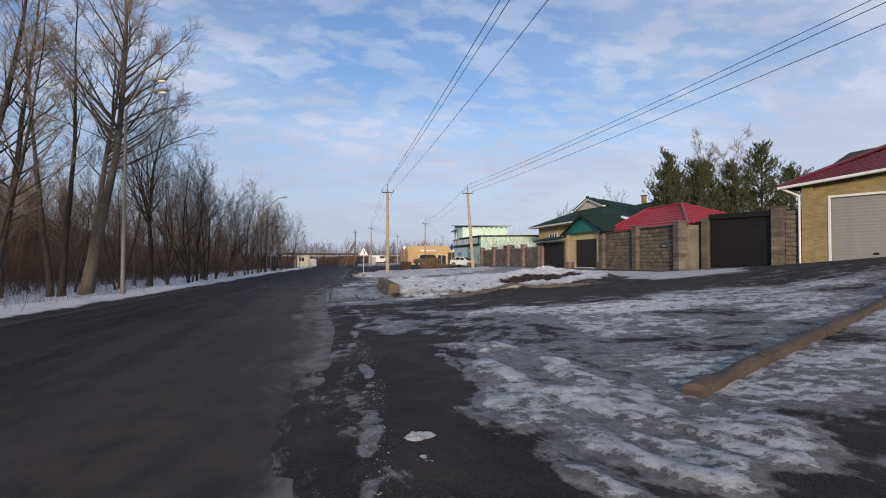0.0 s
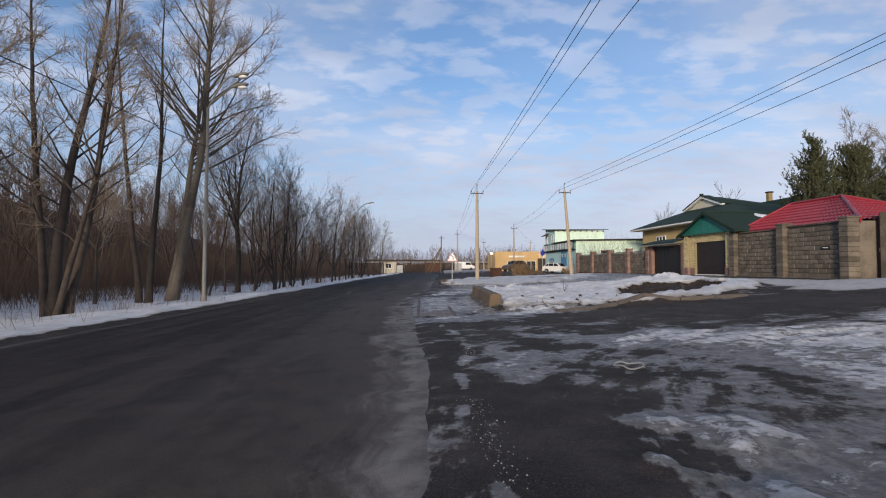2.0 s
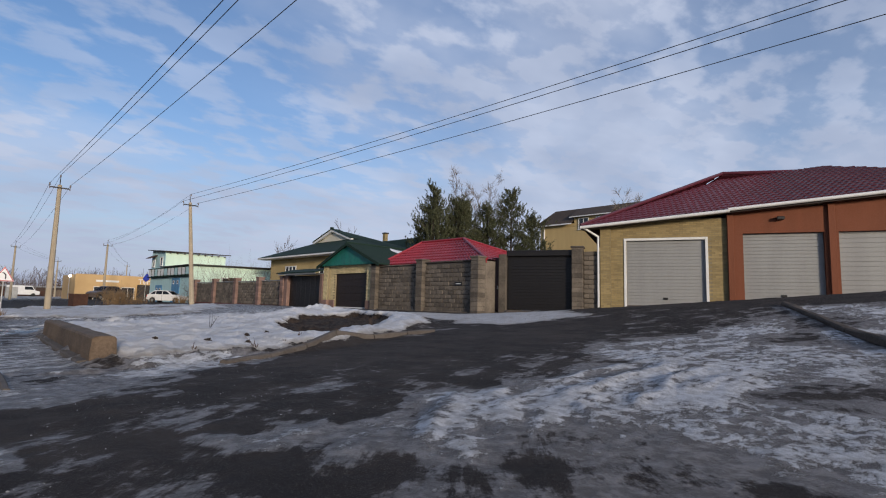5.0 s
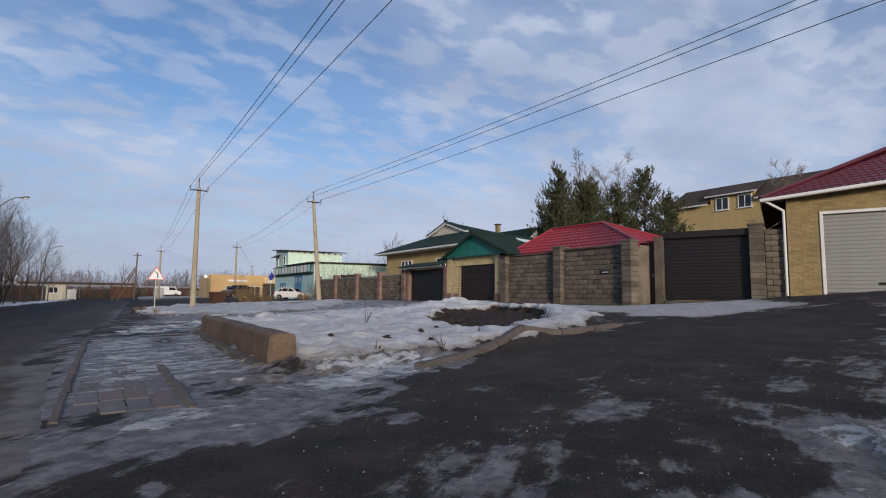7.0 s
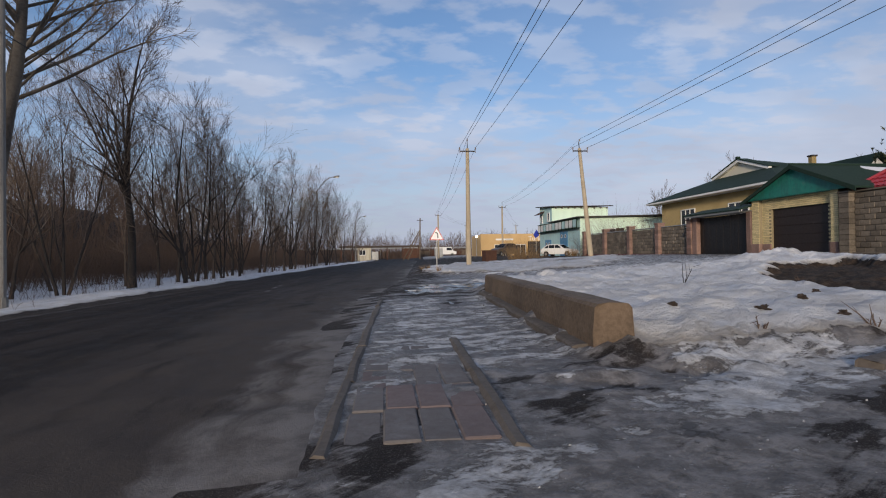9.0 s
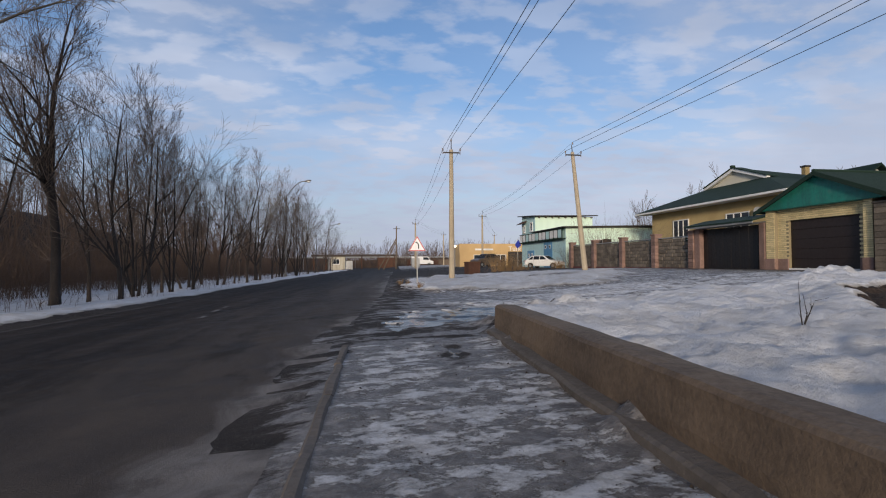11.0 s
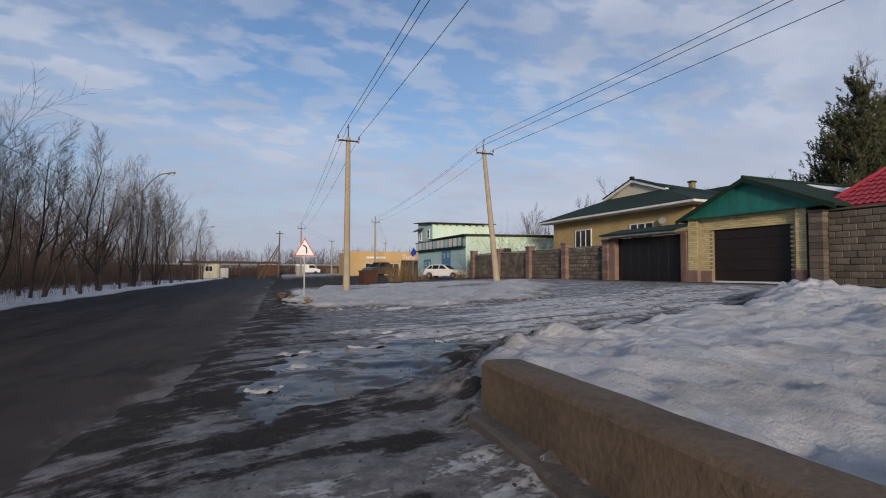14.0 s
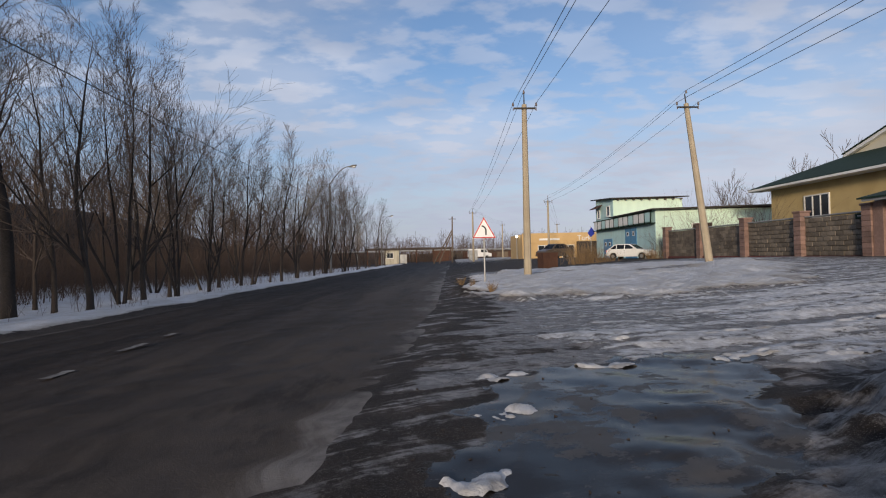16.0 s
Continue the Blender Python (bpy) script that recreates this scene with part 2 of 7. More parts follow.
def road_mat():
    """Worn asphalt with dusty wheel tracks and salt-grey shoulders along the road."""
    m, nt, b = mat_base("road_asphalt", 0.8)
    v = coords(nt)
    uv = nt.nodes.new("ShaderNodeAttribute")
    uv.attribute_name = "across"
    u = uv.outputs["Fac"]
    add, mul, sub = (lambda a, c: mathn(nt, "ADD", a, c)), (lambda a, c: mathn(nt, "MULTIPLY", a, c)), (lambda a, c: mathn(nt, "SUBTRACT", a, c))
    com = nt.nodes.new("ShaderNodeCombineXYZ")
    xyz = nt.nodes.new("ShaderNodeSeparateXYZ")
    nt.links.new(v, xyz.inputs[0])
    nt.links.new(mul(u, 12.0), com.inputs[0])
    nt.links.new(mul(xyz.outputs[1], 0.09), com.inputs[1])
    lanes = noise_tex(nt, com.outputs[0], 1.0, 7, 0.66)
    big, mid, grit, stone = noise_tex(nt, v, 0.35, 5), noise_tex(nt, v, 2.5, 8, 0.7), noise_tex(nt, v, 75, 4, 0.75), noise_tex(nt, v, 160, 2, 0.6)
    c = mixc(nt, remap(nt, lanes, 0.40, 0.60), (0.0130, 0.0100, 0.0088), (0.0330, 0.0255, 0.0222))
    c = mixc(nt, remap(nt, mid, 0.48, 0.68, 0, 0.5), c, (0.048, 0.039, 0.033))
    c = mixc(nt, remap(nt, grit, 0.55, 0.67, 0, 0.42), c, (0.090, 0.078, 0.070))
    edge = remap(nt, add(u, add(mul(sub(big, 0.5), 0.35), mul(sub(lanes, 0.5), 0.55))), 0.38, 0.90)
    c = mixc(nt, mul(edge, mul(remap(nt, mid, 0.30, 0.62, 0.45, 1.0), 0.8)), c, (0.082, 0.068, 0.058))
    # salt dried along the shoulder, worn through by wheels
    salt = remap(nt, add(u, add(mul(sub(lanes, 0.5), 0.30), mul(sub(big, 0.5), 0.16))), 0.86, 0.93)
    c = mixc(nt, mul(salt, mul(remap(nt, mid, 0.34, 0.60, 0.3, 1.0), 0.85)), c, (0.215, 0.198, 0.186))
    patch = remap(nt, noise_tex(nt, coords(nt, (1, 0.35, 1)), 0.9, 8, 0.72), 0.54, 0.64, 0, 0.75)
    c = mixc(nt, patch, c, (0.021, 0.0175, 0.016))
    c = mixc(nt, remap(nt, stone, 0.62, 0.68, 0, 0.6), c, (0.17, 0.155, 0.142))
    left = remap(nt, add(u, mul(sub(mid, 0.5), 0.06)), 0.055, 0.02)
    c = mixc(nt, mul(left, 0.6), c, (0.13, 0.12, 0.115))
    nt.links.new(c, b.inputs["Base Color"])
    nt.links.new(remap(nt, mid, 0.3, 0.7, 0.62, 0.86), b.inputs["Roughness"])
    b.inputs["Specular IOR Level"].default_value = 0.10
    bump(nt, b, add(mul(grit, 0.5), mid), 0.014)
    return m


M_LAMP_GREY = worn("dull_grey_steel", (0.17, 0.165, 0.155), (0.10, 0.095, 0.088), 0.7, big=2, fine=20, relief=0.0005)
M_LANE = worn("worn_road_paint", (0.20, 0.19, 0.18), (0.06, 0.05, 0.045), 0.85, big=6, fine=30, amount=1.0, relief=0)
TURN = (8.0, 4.0)                                   # centre of the bend that the wheel tracks follow
M_GROUND, M_ROAD = ground_mat(), road_mat()
M_BLOCK = worn("grey_brown_block", (0.165, 0.138, 0.108), (0.070, 0.058, 0.046), 0.9, big=1.2, fine=14, amount=0.85, relief=0.012, vary=0.30)
M_BLOCK_PINK = worn("pinkish_block", (0.235, 0.15, 0.125), (0.13, 0.085, 0.07), 0.9, big=1.5, fine=14, amount=0.7, relief=0.01, vary=0.2)
M_MORTAR = worn("mortar", (0.11, 0.098, 0.085), (0.05, 0.045, 0.04), 0.95, relief=0.006)
M_BRICK = worn("yellow_brick", (0.33, 0.25, 0.115), (0.20, 0.148, 0.064), 0.85, big=1.0, fine=20, amount=0.6, relief=0.004, vary=0.16)
M_BRICK_PALE = worn("pale_yellow_brick", (0.66, 0.545, 0.30), (0.50, 0.40, 0.20), 0.85, big=1.0, fine=20, amount=0.55, relief=0.004, vary=0.16)
M_JOINT = worn("brick_joint", (0.25, 0.21, 0.13), (0.17, 0.14, 0.09), 0.95, relief=0.003)
M_STUCCO_OR = worn("orange_stucco", (0.19, 0.062, 0.029), (0.135, 0.045, 0.021), 0.9, big=0.9, fine=30, relief=0.004, streak=True)
M_STUCCO_YE = worn("yellow_stucco", (0.52, 0.38, 0.17), (0.42, 0.30, 0.13), 0.9, big=0.7, fine=25, relief=0.003, streak=True)
M_STUCCO_SHOP = worn("ochre_cladding", (0.56, 0.38, 0.18), (0.46, 0.30, 0.13), 0.8, big=0.5, fine=12, relief=0.002)
M_WHITE_DOOR = worn("white_steel_door", (0.29, 0.29, 0.28), (0.21, 0.21, 0.203), 0.5, big=0.7, fine=9, amount=0.5, relief=0.0015, streak=True)
M_WHITE = worn("white_paint", (0.75, 0.75, 0.73), (0.55, 0.54, 0.5), 0.6, relief=0.001)
M_BROWN_STEEL = worn("dark_brown_steel", (0.022, 0.0135, 0.0105), (0.013, 0.0085, 0.007), 0.5, big=1.5, fine=10, relief=0.001, streak=True)
M_BLACK_STEEL = worn("black_brown_steel", (0.0095, 0.0075, 0.0068), (0.006, 0.005, 0.0045), 0.5, big=1.5, fine=10, relief=0.001, streak=True)
M_MAROON = worn("maroon_steel", (0.034, 0.012, 0.011), (0.020, 0.008, 0.008), 0.5, big=1.5, fine=10, relief=0.001)
M_TILE_RED = worn("red_metal_tile", (0.29, 0.020, 0.030), (0.20, 0.016, 0.022), 0.42, big=0.8, fine=7, amount=0.5, relief=0.001)
M_TILE_WINE = worn("wine_metal_tile", (0.095, 0.016, 0.028), (0.058, 0.011, 0.018), 0.42, big=0.8, fine=7, amount=0.5, relief=0.001)
M_ROOF_GREEN = worn("dark_green_roofing", (0.017, 0.036, 0.026), (0.011, 0.023, 0.017), 0.85, big=0.7, fine=20, relief=0.003)
M_TEAL = worn("weathered_teal_board", (0.012, 0.185, 0.142), (0.018, 0.100, 0.088), 0.55, big=1.6, fine=8, amount=0.8, relief=0.001, streak=True, dirt=(0.06, 0.17, 0.14))
M_ROOF_BROWN = worn("brown_shingle", (0.062, 0.044, 0.034), (0.038, 0.028, 0.022), 0.85, big=0.8, fine=16, relief=0.004)
M_CONC = worn("weathered_concrete", (0.142, 0.100, 0.066), (0.056, 0.040, 0.029), 0.92, big=1.1, fine=24, amount=0.9, relief=0.007, dirt=(0.060, 0.043, 0.032))
M_CONC_KERB = worn("kerb_concrete", (0.112, 0.095, 0.082), (0.062, 0.052, 0.045), 0.92, big=1.8, fine=18, amount=0.8, relief=0.01, dirt=(0.06, 0.05, 0.042))
M_BEAM = worn("brown_kerb_concrete", (0.085, 0.062, 0.045), (0.040, 0.030, 0.023), 0.92, big=1.8, fine=18, amount=0.8, relief=0.008)
M_POLE = worn("pole_concrete", (0.38, 0.32, 0.23), (0.27, 0.22, 0.155), 0.9, big=2.0, fine=25, amount=0.6, relief=0.004)
M_STEEL_GREY = worn("galvanised_steel", (0.36, 0.365, 0.36), (0.22, 0.22, 0.21), 0.5, metal=0.4, big=2, fine=20, relief=0.0005)
M_IRON = worn("dark_iron", (0.04, 0.038, 0.036), (0.07, 0.045, 0.03), 0.6, metal=0.5, big=3, fine=20, relief=0.001)
M_WIRE = worn("cable", (0.03, 0.03, 0.032), (0.02, 0.02, 0.02), 0.6, relief=0)
M_PORCELAIN = worn("insulator", (0.16, 0.12, 0.10), (0.08, 0.06, 0.05), 0.3, relief=0)
M_BARK = worn("grey_brown_bark", (0.058, 0.043, 0.034), (0.028, 0.021, 0.017), 0.95, big=2.5, fine=22, amount=0.9, relief=0.02)
M_BARK_DARK = worn("dark_bark", (0.030, 0.024, 0.021), (0.016, 0.013, 0.012), 0.95, big=2.5, fine=22, amount=0.9, relief=0.02)
M_BARK_PALE = worn("pale_poplar_bark", (0.125, 0.105, 0.083), (0.048, 0.038, 0.031), 0.9, big=1.2, fine=14, amount=0.9, relief=0.012)
M_TWIG = worn("twig", (0.115, 0.085, 0.066), (0.068, 0.050, 0.040), 0.9, relief=0)
M_TWIG_PALE = worn("pale_twig", (0.22, 0.178, 0.135), (0.13, 0.102, 0.08), 0.9, relief=0)
M_BRUSH = worn("brown_brushwood", (0.105, 0.068, 0.047), (0.058, 0.038, 0.028), 0.95, relief=0)
M_STRAW = worn("dry_grass", (0.26, 0.17, 0.085), (0.16, 0.10, 0.05), 0.95, relief=0)
M_NEEDLE = worn("pine_needles", (0.074, 0.080, 0.035), (0.036, 0.044, 0.021), 0.8, big=1.2, fine=9, relief=0, vary=0.35)
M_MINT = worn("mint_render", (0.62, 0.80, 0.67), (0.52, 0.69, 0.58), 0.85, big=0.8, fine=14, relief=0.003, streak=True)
# the mint render again, its shaded street side painted darker and bluer, with dirt
M_MINT_SHADE = worn("shaded_mint_render", (0.44, 0.64, 0.64), (0.33, 0.50, 0.52), 0.85, big=0.8, fine=14, relief=0.003, streak=True, dirt=(0.42, 0.50, 0.47))
M_BLUE_DOOR = worn("blue_steel", (0.085, 0.25, 0.43), (0.06, 0.18, 0.31), 0.55, big=1.5, fine=10, relief=0.001, streak=True)
M_CAR = worn("white_car_paint", (0.68, 0.68, 0.67), (0.52, 0.51, 0.48), 0.25, big=1.5, fine=8, amount=0.35, relief=0)
M_SUV = worn("dark_brown_car_paint", (0.075, 0.055, 0.042), (0.11, 0.085, 0.062), 0.35, big=1.5, fine=8, amount=0.5, relief=0)
M_RUBBER = worn("tyre_rubber", (0.018, 0.018, 0.018), (0.03, 0.028, 0.026), 0.85, relief=0)
M_RIM = worn("grey_rim", (0.30, 0.30, 0.30), (0.16, 0.155, 0.15), 0.4, metal=0.6, relief=0)
M_CRUST = worn("old_frozen_snow", (0.50, 0.50, 0.51), (0.27, 0.26, 0.25), 0.8, big=4, fine=25, amount=0.9, relief=0.02, dirt=(0.2, 0.18, 0.16))
M_SNOWCAP = worn("roof_snow", (0.68, 0.69, 0.73), (0.55, 0.55, 0.58), 0.75, big=1.2, fine=8, relief=0.02)
M_SLAB = worn("paving_slab", (0.140, 0.124, 0.117), (0.092, 0.082, 0.078), 0.85, big=1.4, fine=20, amount=0.7, relief=0.005, vary=0.06, dirt=(0.20, 0.195, 0.195))
M_SLAB_PINK = worn("pink_paving_slab", (0.150, 0.112, 0.104), (0.105, 0.082, 0.077), 0.85, big=1.4, fine=20, amount=0.7, relief=0.005, vary=0.06)
M_SIGN_RED = worn("sign_red", (0.55, 0.02, 0.02), (0.40, 0.02, 0.02), 0.4, relief=0)
M_SIGN_WHITE = worn("sign_white", (0.82, 0.82, 0.80), (0.74, 0.74, 0.72), 0.35, relief=0)
M_SIGN_BLACK = worn("sign_black", (0.012, 0.012, 0.012), (0.02, 0.02, 0.02), 0.5, relief=0)
M_BLUE_SIGN = worn("blue_plastic", (0.012, 0.035, 0.36), (0.02, 0.03, 0.25), 0.4, relief=0)
M_RUST = worn("rusty_steel", (0.085, 0.036, 0.020), (0.04, 0.02, 0.014), 0.85, big=3, fine=16, relief=0.003)
M_SOIL = worn("turned_soil", (0.040, 0.027, 0.019), (0.018, 0.012, 0.010), 0.95, big=2.5, fine=12, amount=0.8, relief=0.03)
M_HILL = worn("winter_hillside", (0.075, 0.052, 0.038), (0.042, 0.031, 0.025), 0.98, big=0.06, fine=0.6, amount=0.8, relief=0.3)
M_WOOD = worn("grey_timber", (0.16, 0.12, 0.085), (0.08, 0.06, 0.045), 0.9, big=2, fine=20, relief=0.004, streak=True)


def glass_mat():
    m, nt, b = mat_base("window_glass", 0.06)
    b.inputs["Base Color"].default_value = (0.022, 0.026, 0.032, 1)
    v = coords(nt)
    nt.links.new(remap(nt, noise_tex(nt, v, 3.0), 0.3, 0.7, 0.04, 0.14), b.inputs["Roughness"])
    return m


def lamp_glow():
    m, nt, b = mat_base("lit_lamp", 0.4)
    b.inputs["Base Color"].default_value = (0.9, 0.9, 0.85, 1)
    b.inputs["Emission Color"].default_value = (1.0, 0.93, 0.8, 1)
    b.inputs["Emission Strength"].default_value = 6.0
    return m


M_ROOF_GREEN.node_tree.nodes["Principled BSDF"].inputs["Specular IOR Level"].default_value = 0.2
M_GLASS = glass_mat()
M_LIT = lamp_glow()

# ---- helpers for building ----


def empty(name, m=None):
    ob = new(name)
    if m is not None:
        ob.matrix_basis = m
    return ob


def mesh_ob(name, bm, material, smooth=False):
    me = bpy.data.meshes.new(name)
    bm.to_mesh(me)
    bm.free()
    for mm in material if isinstance(material, (list, tuple)) else (material,):
        me.materials.append(mm)
    if smooth:
        me.polygons.foreach_set("use_smooth", [True] * len(me.polygons))
    return new(name, me)


def part(name, bm, material, parent, label="", smooth=False):
    ob = mesh_ob(name, bm, material, smooth)
    ob.parent = parent
    if label:
        ob["label"] = label
    return ob


def raw(name, verts, faces, material, parent=None, smooth=False, label=""):
    me = bpy.data.meshes.new(name)
    me.from_pydata([tuple(v) for v in verts], [], faces)
    me.materials.append(material)
    if smooth:
        me.polygons.foreach_set("use_smooth", [True] * len(me.polygons))
    ob = new(name, me)
    ob.parent = parent
    if label:
        ob["label"] = label
    return ob


def box(bm, x0, x1, y0, y1, z0, z1, bev=0.0):
    c = bmesh.ops.create_cube(bm, size=1, matrix=Matrix.LocRotScale(((x0 + x1) / 2, (y0 + y1) / 2, (z0 + z1) / 2), None, (abs(x1 - x0), abs(y1 - y0), abs(z1 - z0))))
    if bev:
        es = list({e for v in c["verts"] for e in v.link_edges})
        bmesh.ops.bevel(bm, geom=es, offset=bev, segments=1, affect="EDGES")
    return bm


def boxes(*dims, bev=0.0):
    bm = bmesh.new()
    for d in dims:
        box(bm, *d, bev=bev)
    return bm


def tube(bm, p0, p1, r0, r1, n=10):
    p0, p1 = Vector(p0), Vector(p1)
    q = (p1 - p0).to_track_quat("Z", "Y").to_matrix().to_4x4()
    bmesh.ops.create_cone(bm, cap_ends=True, segments=n, radius1=r0, radius2=r1, depth=(p1 - p0).length, matrix=Matrix.Translation((p0 + p1) / 2) @ q)
    return bm


def prism(bm, pts, a, b, place):
    """A flat outline pts, thick from a to b along the third axis; place(u, v, w) gives the point."""
    lo, hi = [bm.verts.new(place(u, v, a)) for u, v in pts], [bm.verts.new(place(u, v, b)) for u, v in pts]
    bm.faces.new(lo)
    bm.faces.new(hi[::-1])
    n = len(pts)
    for i in range(n):
        bm.faces.new((lo[i], hi[i], hi[(i + 1) % n], lo[(i + 1) % n]))
    bmesh.ops.recalc_face_normals(bm, faces=bm.faces[:])
    return bm


def sstep(a, b, x):
    t = np.clip((np.asarray(x, float) - a) / (b - a), 0, 1)
    return t * t * (3 - 2 * t)

# ---- ground and road ----
RNG = np.random.RandomState(7)
LATTICE = RNG.rand(256, 256)


def vnoise(x, y):
    xi, yi = np.floor(x).astype(int), np.floor(y).astype(int)
    fx, fy = x - xi, y - yi
    fx, fy = fx * fx * (3 - 2 * fx), fy * fy * (3 - 2 * fy)
    a, b = LATTICE[xi % 256, yi % 256], LATTICE[(xi + 1) % 256, yi % 256]
    c, d = LATTICE[xi % 256, (yi + 1) % 256], LATTICE[(xi + 1) % 256, (yi + 1) % 256]
    return (a * (1 - fx) + b * fx) * (1 - fy) + (c * (1 - fx) + d * fx) * fy


def fbm(x, y, n=4):
    return sum(vnoise(x * 2.0**i + 17 * i, y * 2.0**i + 31 * i) * 0.5**i for i in range(n)) / (2 - 0.5 ** (n - 1))


def road_right(y):
    return np.interp(y, (-60, 5, 9, 16, 21, 24, 27, 31, 45, 75, 130, 400), (-3.0, 0.7, 0.8, 0.7, 0.85, 1.1, 1.6, 2.1, 3.0, 5.2, 9.0, 28))


def road_left(y):
    return np.interp(y, (-60, 12, 30, 58, 95, 130, 400), (-11.4, -6.9, -5.7, -4.1, -1.7, 0.6, 20))


def inside(px, py, poly, soft):
    """1 deep inside a convex outline, falling to 0 over the width soft round its edge."""
    d = np.full(np.shape(px), 1e9)
    n = len(poly)
    for i in range(n):
        (ax, ay), (bx, by) = poly[i], poly[(i + 1) % n]
        ln = math.hypot(bx - ax, by - ay)
        d = np.minimum(d, ((bx - ax) * (py - ay) - (by - ay) * (px - ax)) / ln)
    return sstep(-soft, soft, d)


def blob(x, y, cx, cy, rx, ry, turn=0.0):
    c, s = math.cos(radians(turn)), math.sin(radians(turn))
    u, v = (x - cx) * c + (y - cy) * s, -(x - cx) * s + (y - cy) * c
    return np.exp(-((u / rx) ** 2 + (v / ry) ** 2))


MOUND = [(2.75, 15.5), (4.4, 14.65), (7.0, 15.85), (10.3, 16.35), (13.6, 21.0), (14.4, 26.6), (8.6, 25.0), (4.7, 24.3), (3.15, 22.8)]
ISLAND = [(2.9, 32.6), (4.4, 31.0), (6.6, 30.6), (9.2, 31.2), (13.6, 37.0), (15.2, 42.0), (12.0, 46.0), (6.0, 47.0), (3.6, 42.0)]
STEPS = ((4.28, 18.9), (4.75, 19.0), (4.9, 20.6), (5.3, 18.9), (4.15, 17.7), (5.9, 20.0), (6.3, 18.3), (3.9, 20.3))
PIT = [(6.7, 17.3), (9.4, 17.9), (12.5, 21.2), (13.4, 24.3), (10.5, 23.6), (7.9, 20.3)]


def terrain(x, y):
    """Height and cover (snow, ice, wet, soil) of the ground."""
    x, y = np.asarray(x, float), np.asarray(y, float)
    xr, xl = road_right(y), road_left(y)
    n1, n2, n3 = fbm(x * 0.5, y * 0.5), fbm(x * 1.7 + 9, y * 1.7), fbm(x * 5 + 3, y * 5, 3)
    z = 0.6 * sstep(3, 18, x) * (1 - 0.25 * sstep(40, 60, y))
    z += 0.080 * np.clip(21.5 - y, 0, 13) * sstep(12, 20, x)
    z -= 0.33 * np.clip((xr - x) / (xr - xl), 0, 1) + 0.035 * sstep(xr + 0.3, xr - 0.9, x)
    off = xl - x                                      # distance to the left of the road
    bank = sstep(0.0, 1.1, off)
    z += bank * (0.10 * n2 + 0.06) - 0.42 * sstep(1.0, 7.0, off) + 0.25 * (n1 - 0.5) * bank
    z += 9.5 * sstep(19, 46, off) * (0.8 + 0.4 * fbm(x * 0.03, y * 0.03)) * (1 - 0.8 * sstep(80, 190, y))
    wx, wy = x + 1.3 * (n2 - 0.5) + 0.35 * (n3 - 0.5), y + 1.3 * (fbm(x * 1.1 + 40, y * 1.1) - 0.5)
    m1, m2 = inside(x + 0.5 * (wx - x), y + 0.5 * (wy - y), MOUND, 0.40), inside(x + 1.5 * (wx - x), y + 1.5 * (wy - y), ISLAND, 0.5)
    pit = np.clip(1.25 * inside(0.6 * wx + 0.4 * x, 0.6 * wy + 0.4 * y, PIT, 0.25), 0, 1)
    z += m1 * (0.20 + 0.20 * (n1 - 0.4) + 0.15 * (n2 - 0.5) + 0.09 * (n3 - 0.5) + 0.045 * (fbm(x * 11, y * 11, 2) - 0.5)) * (1 - 0.25 * sstep(8, 13, x))
    z += m2 * (0.10 + 0.16 * (n1 - 0.45) + 0.13 * (n2 - 0.5) + 0.06 * (n3 - 0.5)) * (1 - 0.6 * sstep(9, 14, x))
    heap = blob(x, y, 12.6, 26.2, 1.3, 0.75, 35) + 0.45 * blob(x, y, 10.6, 24.9, 1.0, 0.5, 30)
    z += heap * (0.34 + 0.3 * (n3 - 0.5)) - pit * 0.24
    ridge = 0.10 * blob(x, y, 10.5, 35.0, 2.6, 0.6, 40) + 0.13 * blob(x, y, 13.0, 39.6, 1.6, 0.6, 20)
    z += ridge
    # ridges of frozen slush along the wheel tracks
    rr, th = np.hypot(x - TURN[0], y - TURN[1]), np.arctan2(y - TURN[1], TURN[0] - x)
    comb = np.clip(1 - 2.6 * np.abs(fbm(rr * 2.3 + 0.7 * n2, th * 4.2, 3) - 0.5), 0, 1) ** 2
    comb2 = np.clip(1 - 2.6 * np.abs(fbm(x * 0.42 + 60, y * 2.1 - 0.25 * x + 0.6 * n2, 3) - 0.5), 0, 1) ** 2
    turn = inside(wx, wy, [(2.4, 10.6), (3.6, 9.4), (8.5, 8.9), (9.6, 11.0), (6.6, 10.9), (4.0, 11.2), (2.7, 11.4)], 0.5)
    near = inside(wx, wy, [(1.5, 2.0), (2.4, 1.6), (3.4, 2.4), (3.0, 5.8), (2.1, 5.8)], 0.35)
    lane2 = inside(wx, wy, [(3.2, 25.7), (5.0, 24.9), (9.5, 26.1), (15.5, 29.2), (14.5, 34.0), (9.0, 30.5), (4.2, 30.2), (2.6, 28.5)], 0.7)
    frozen = comb * np.clip(turn + near, 0, 1) + comb2 * lane2
    z += 0.06 * frozen
    end = blob(x, y, 4.2, 23.6, 1.5, 0.75, 25)         # trodden, crumbling end of the bank
    z += end * 0.16 * (n3 - 0.45)
    brk = blob(x, y, 3.0, 15.1, 1.5, 0.5, 10)
    z += brk * 0.10 * (n3 - 0.45)
    for px, py in STEPS:
        z -= 0.07 * blob(x, y, px, py, 0.17, 0.10, 40)
    yard = (x > xr) & (y < 60)
    z += np.where(yard, 0.020 * (n3 - 0.5) + 0.03 * (n2 - 0.5), 0)
    z += 3.0 * sstep(185, 330, y) * (0.7 + 0.6 * fbm(x * 0.012, y * 0.012))
    # cover
    snow = np.maximum(m1, m2) * (1 - pit)
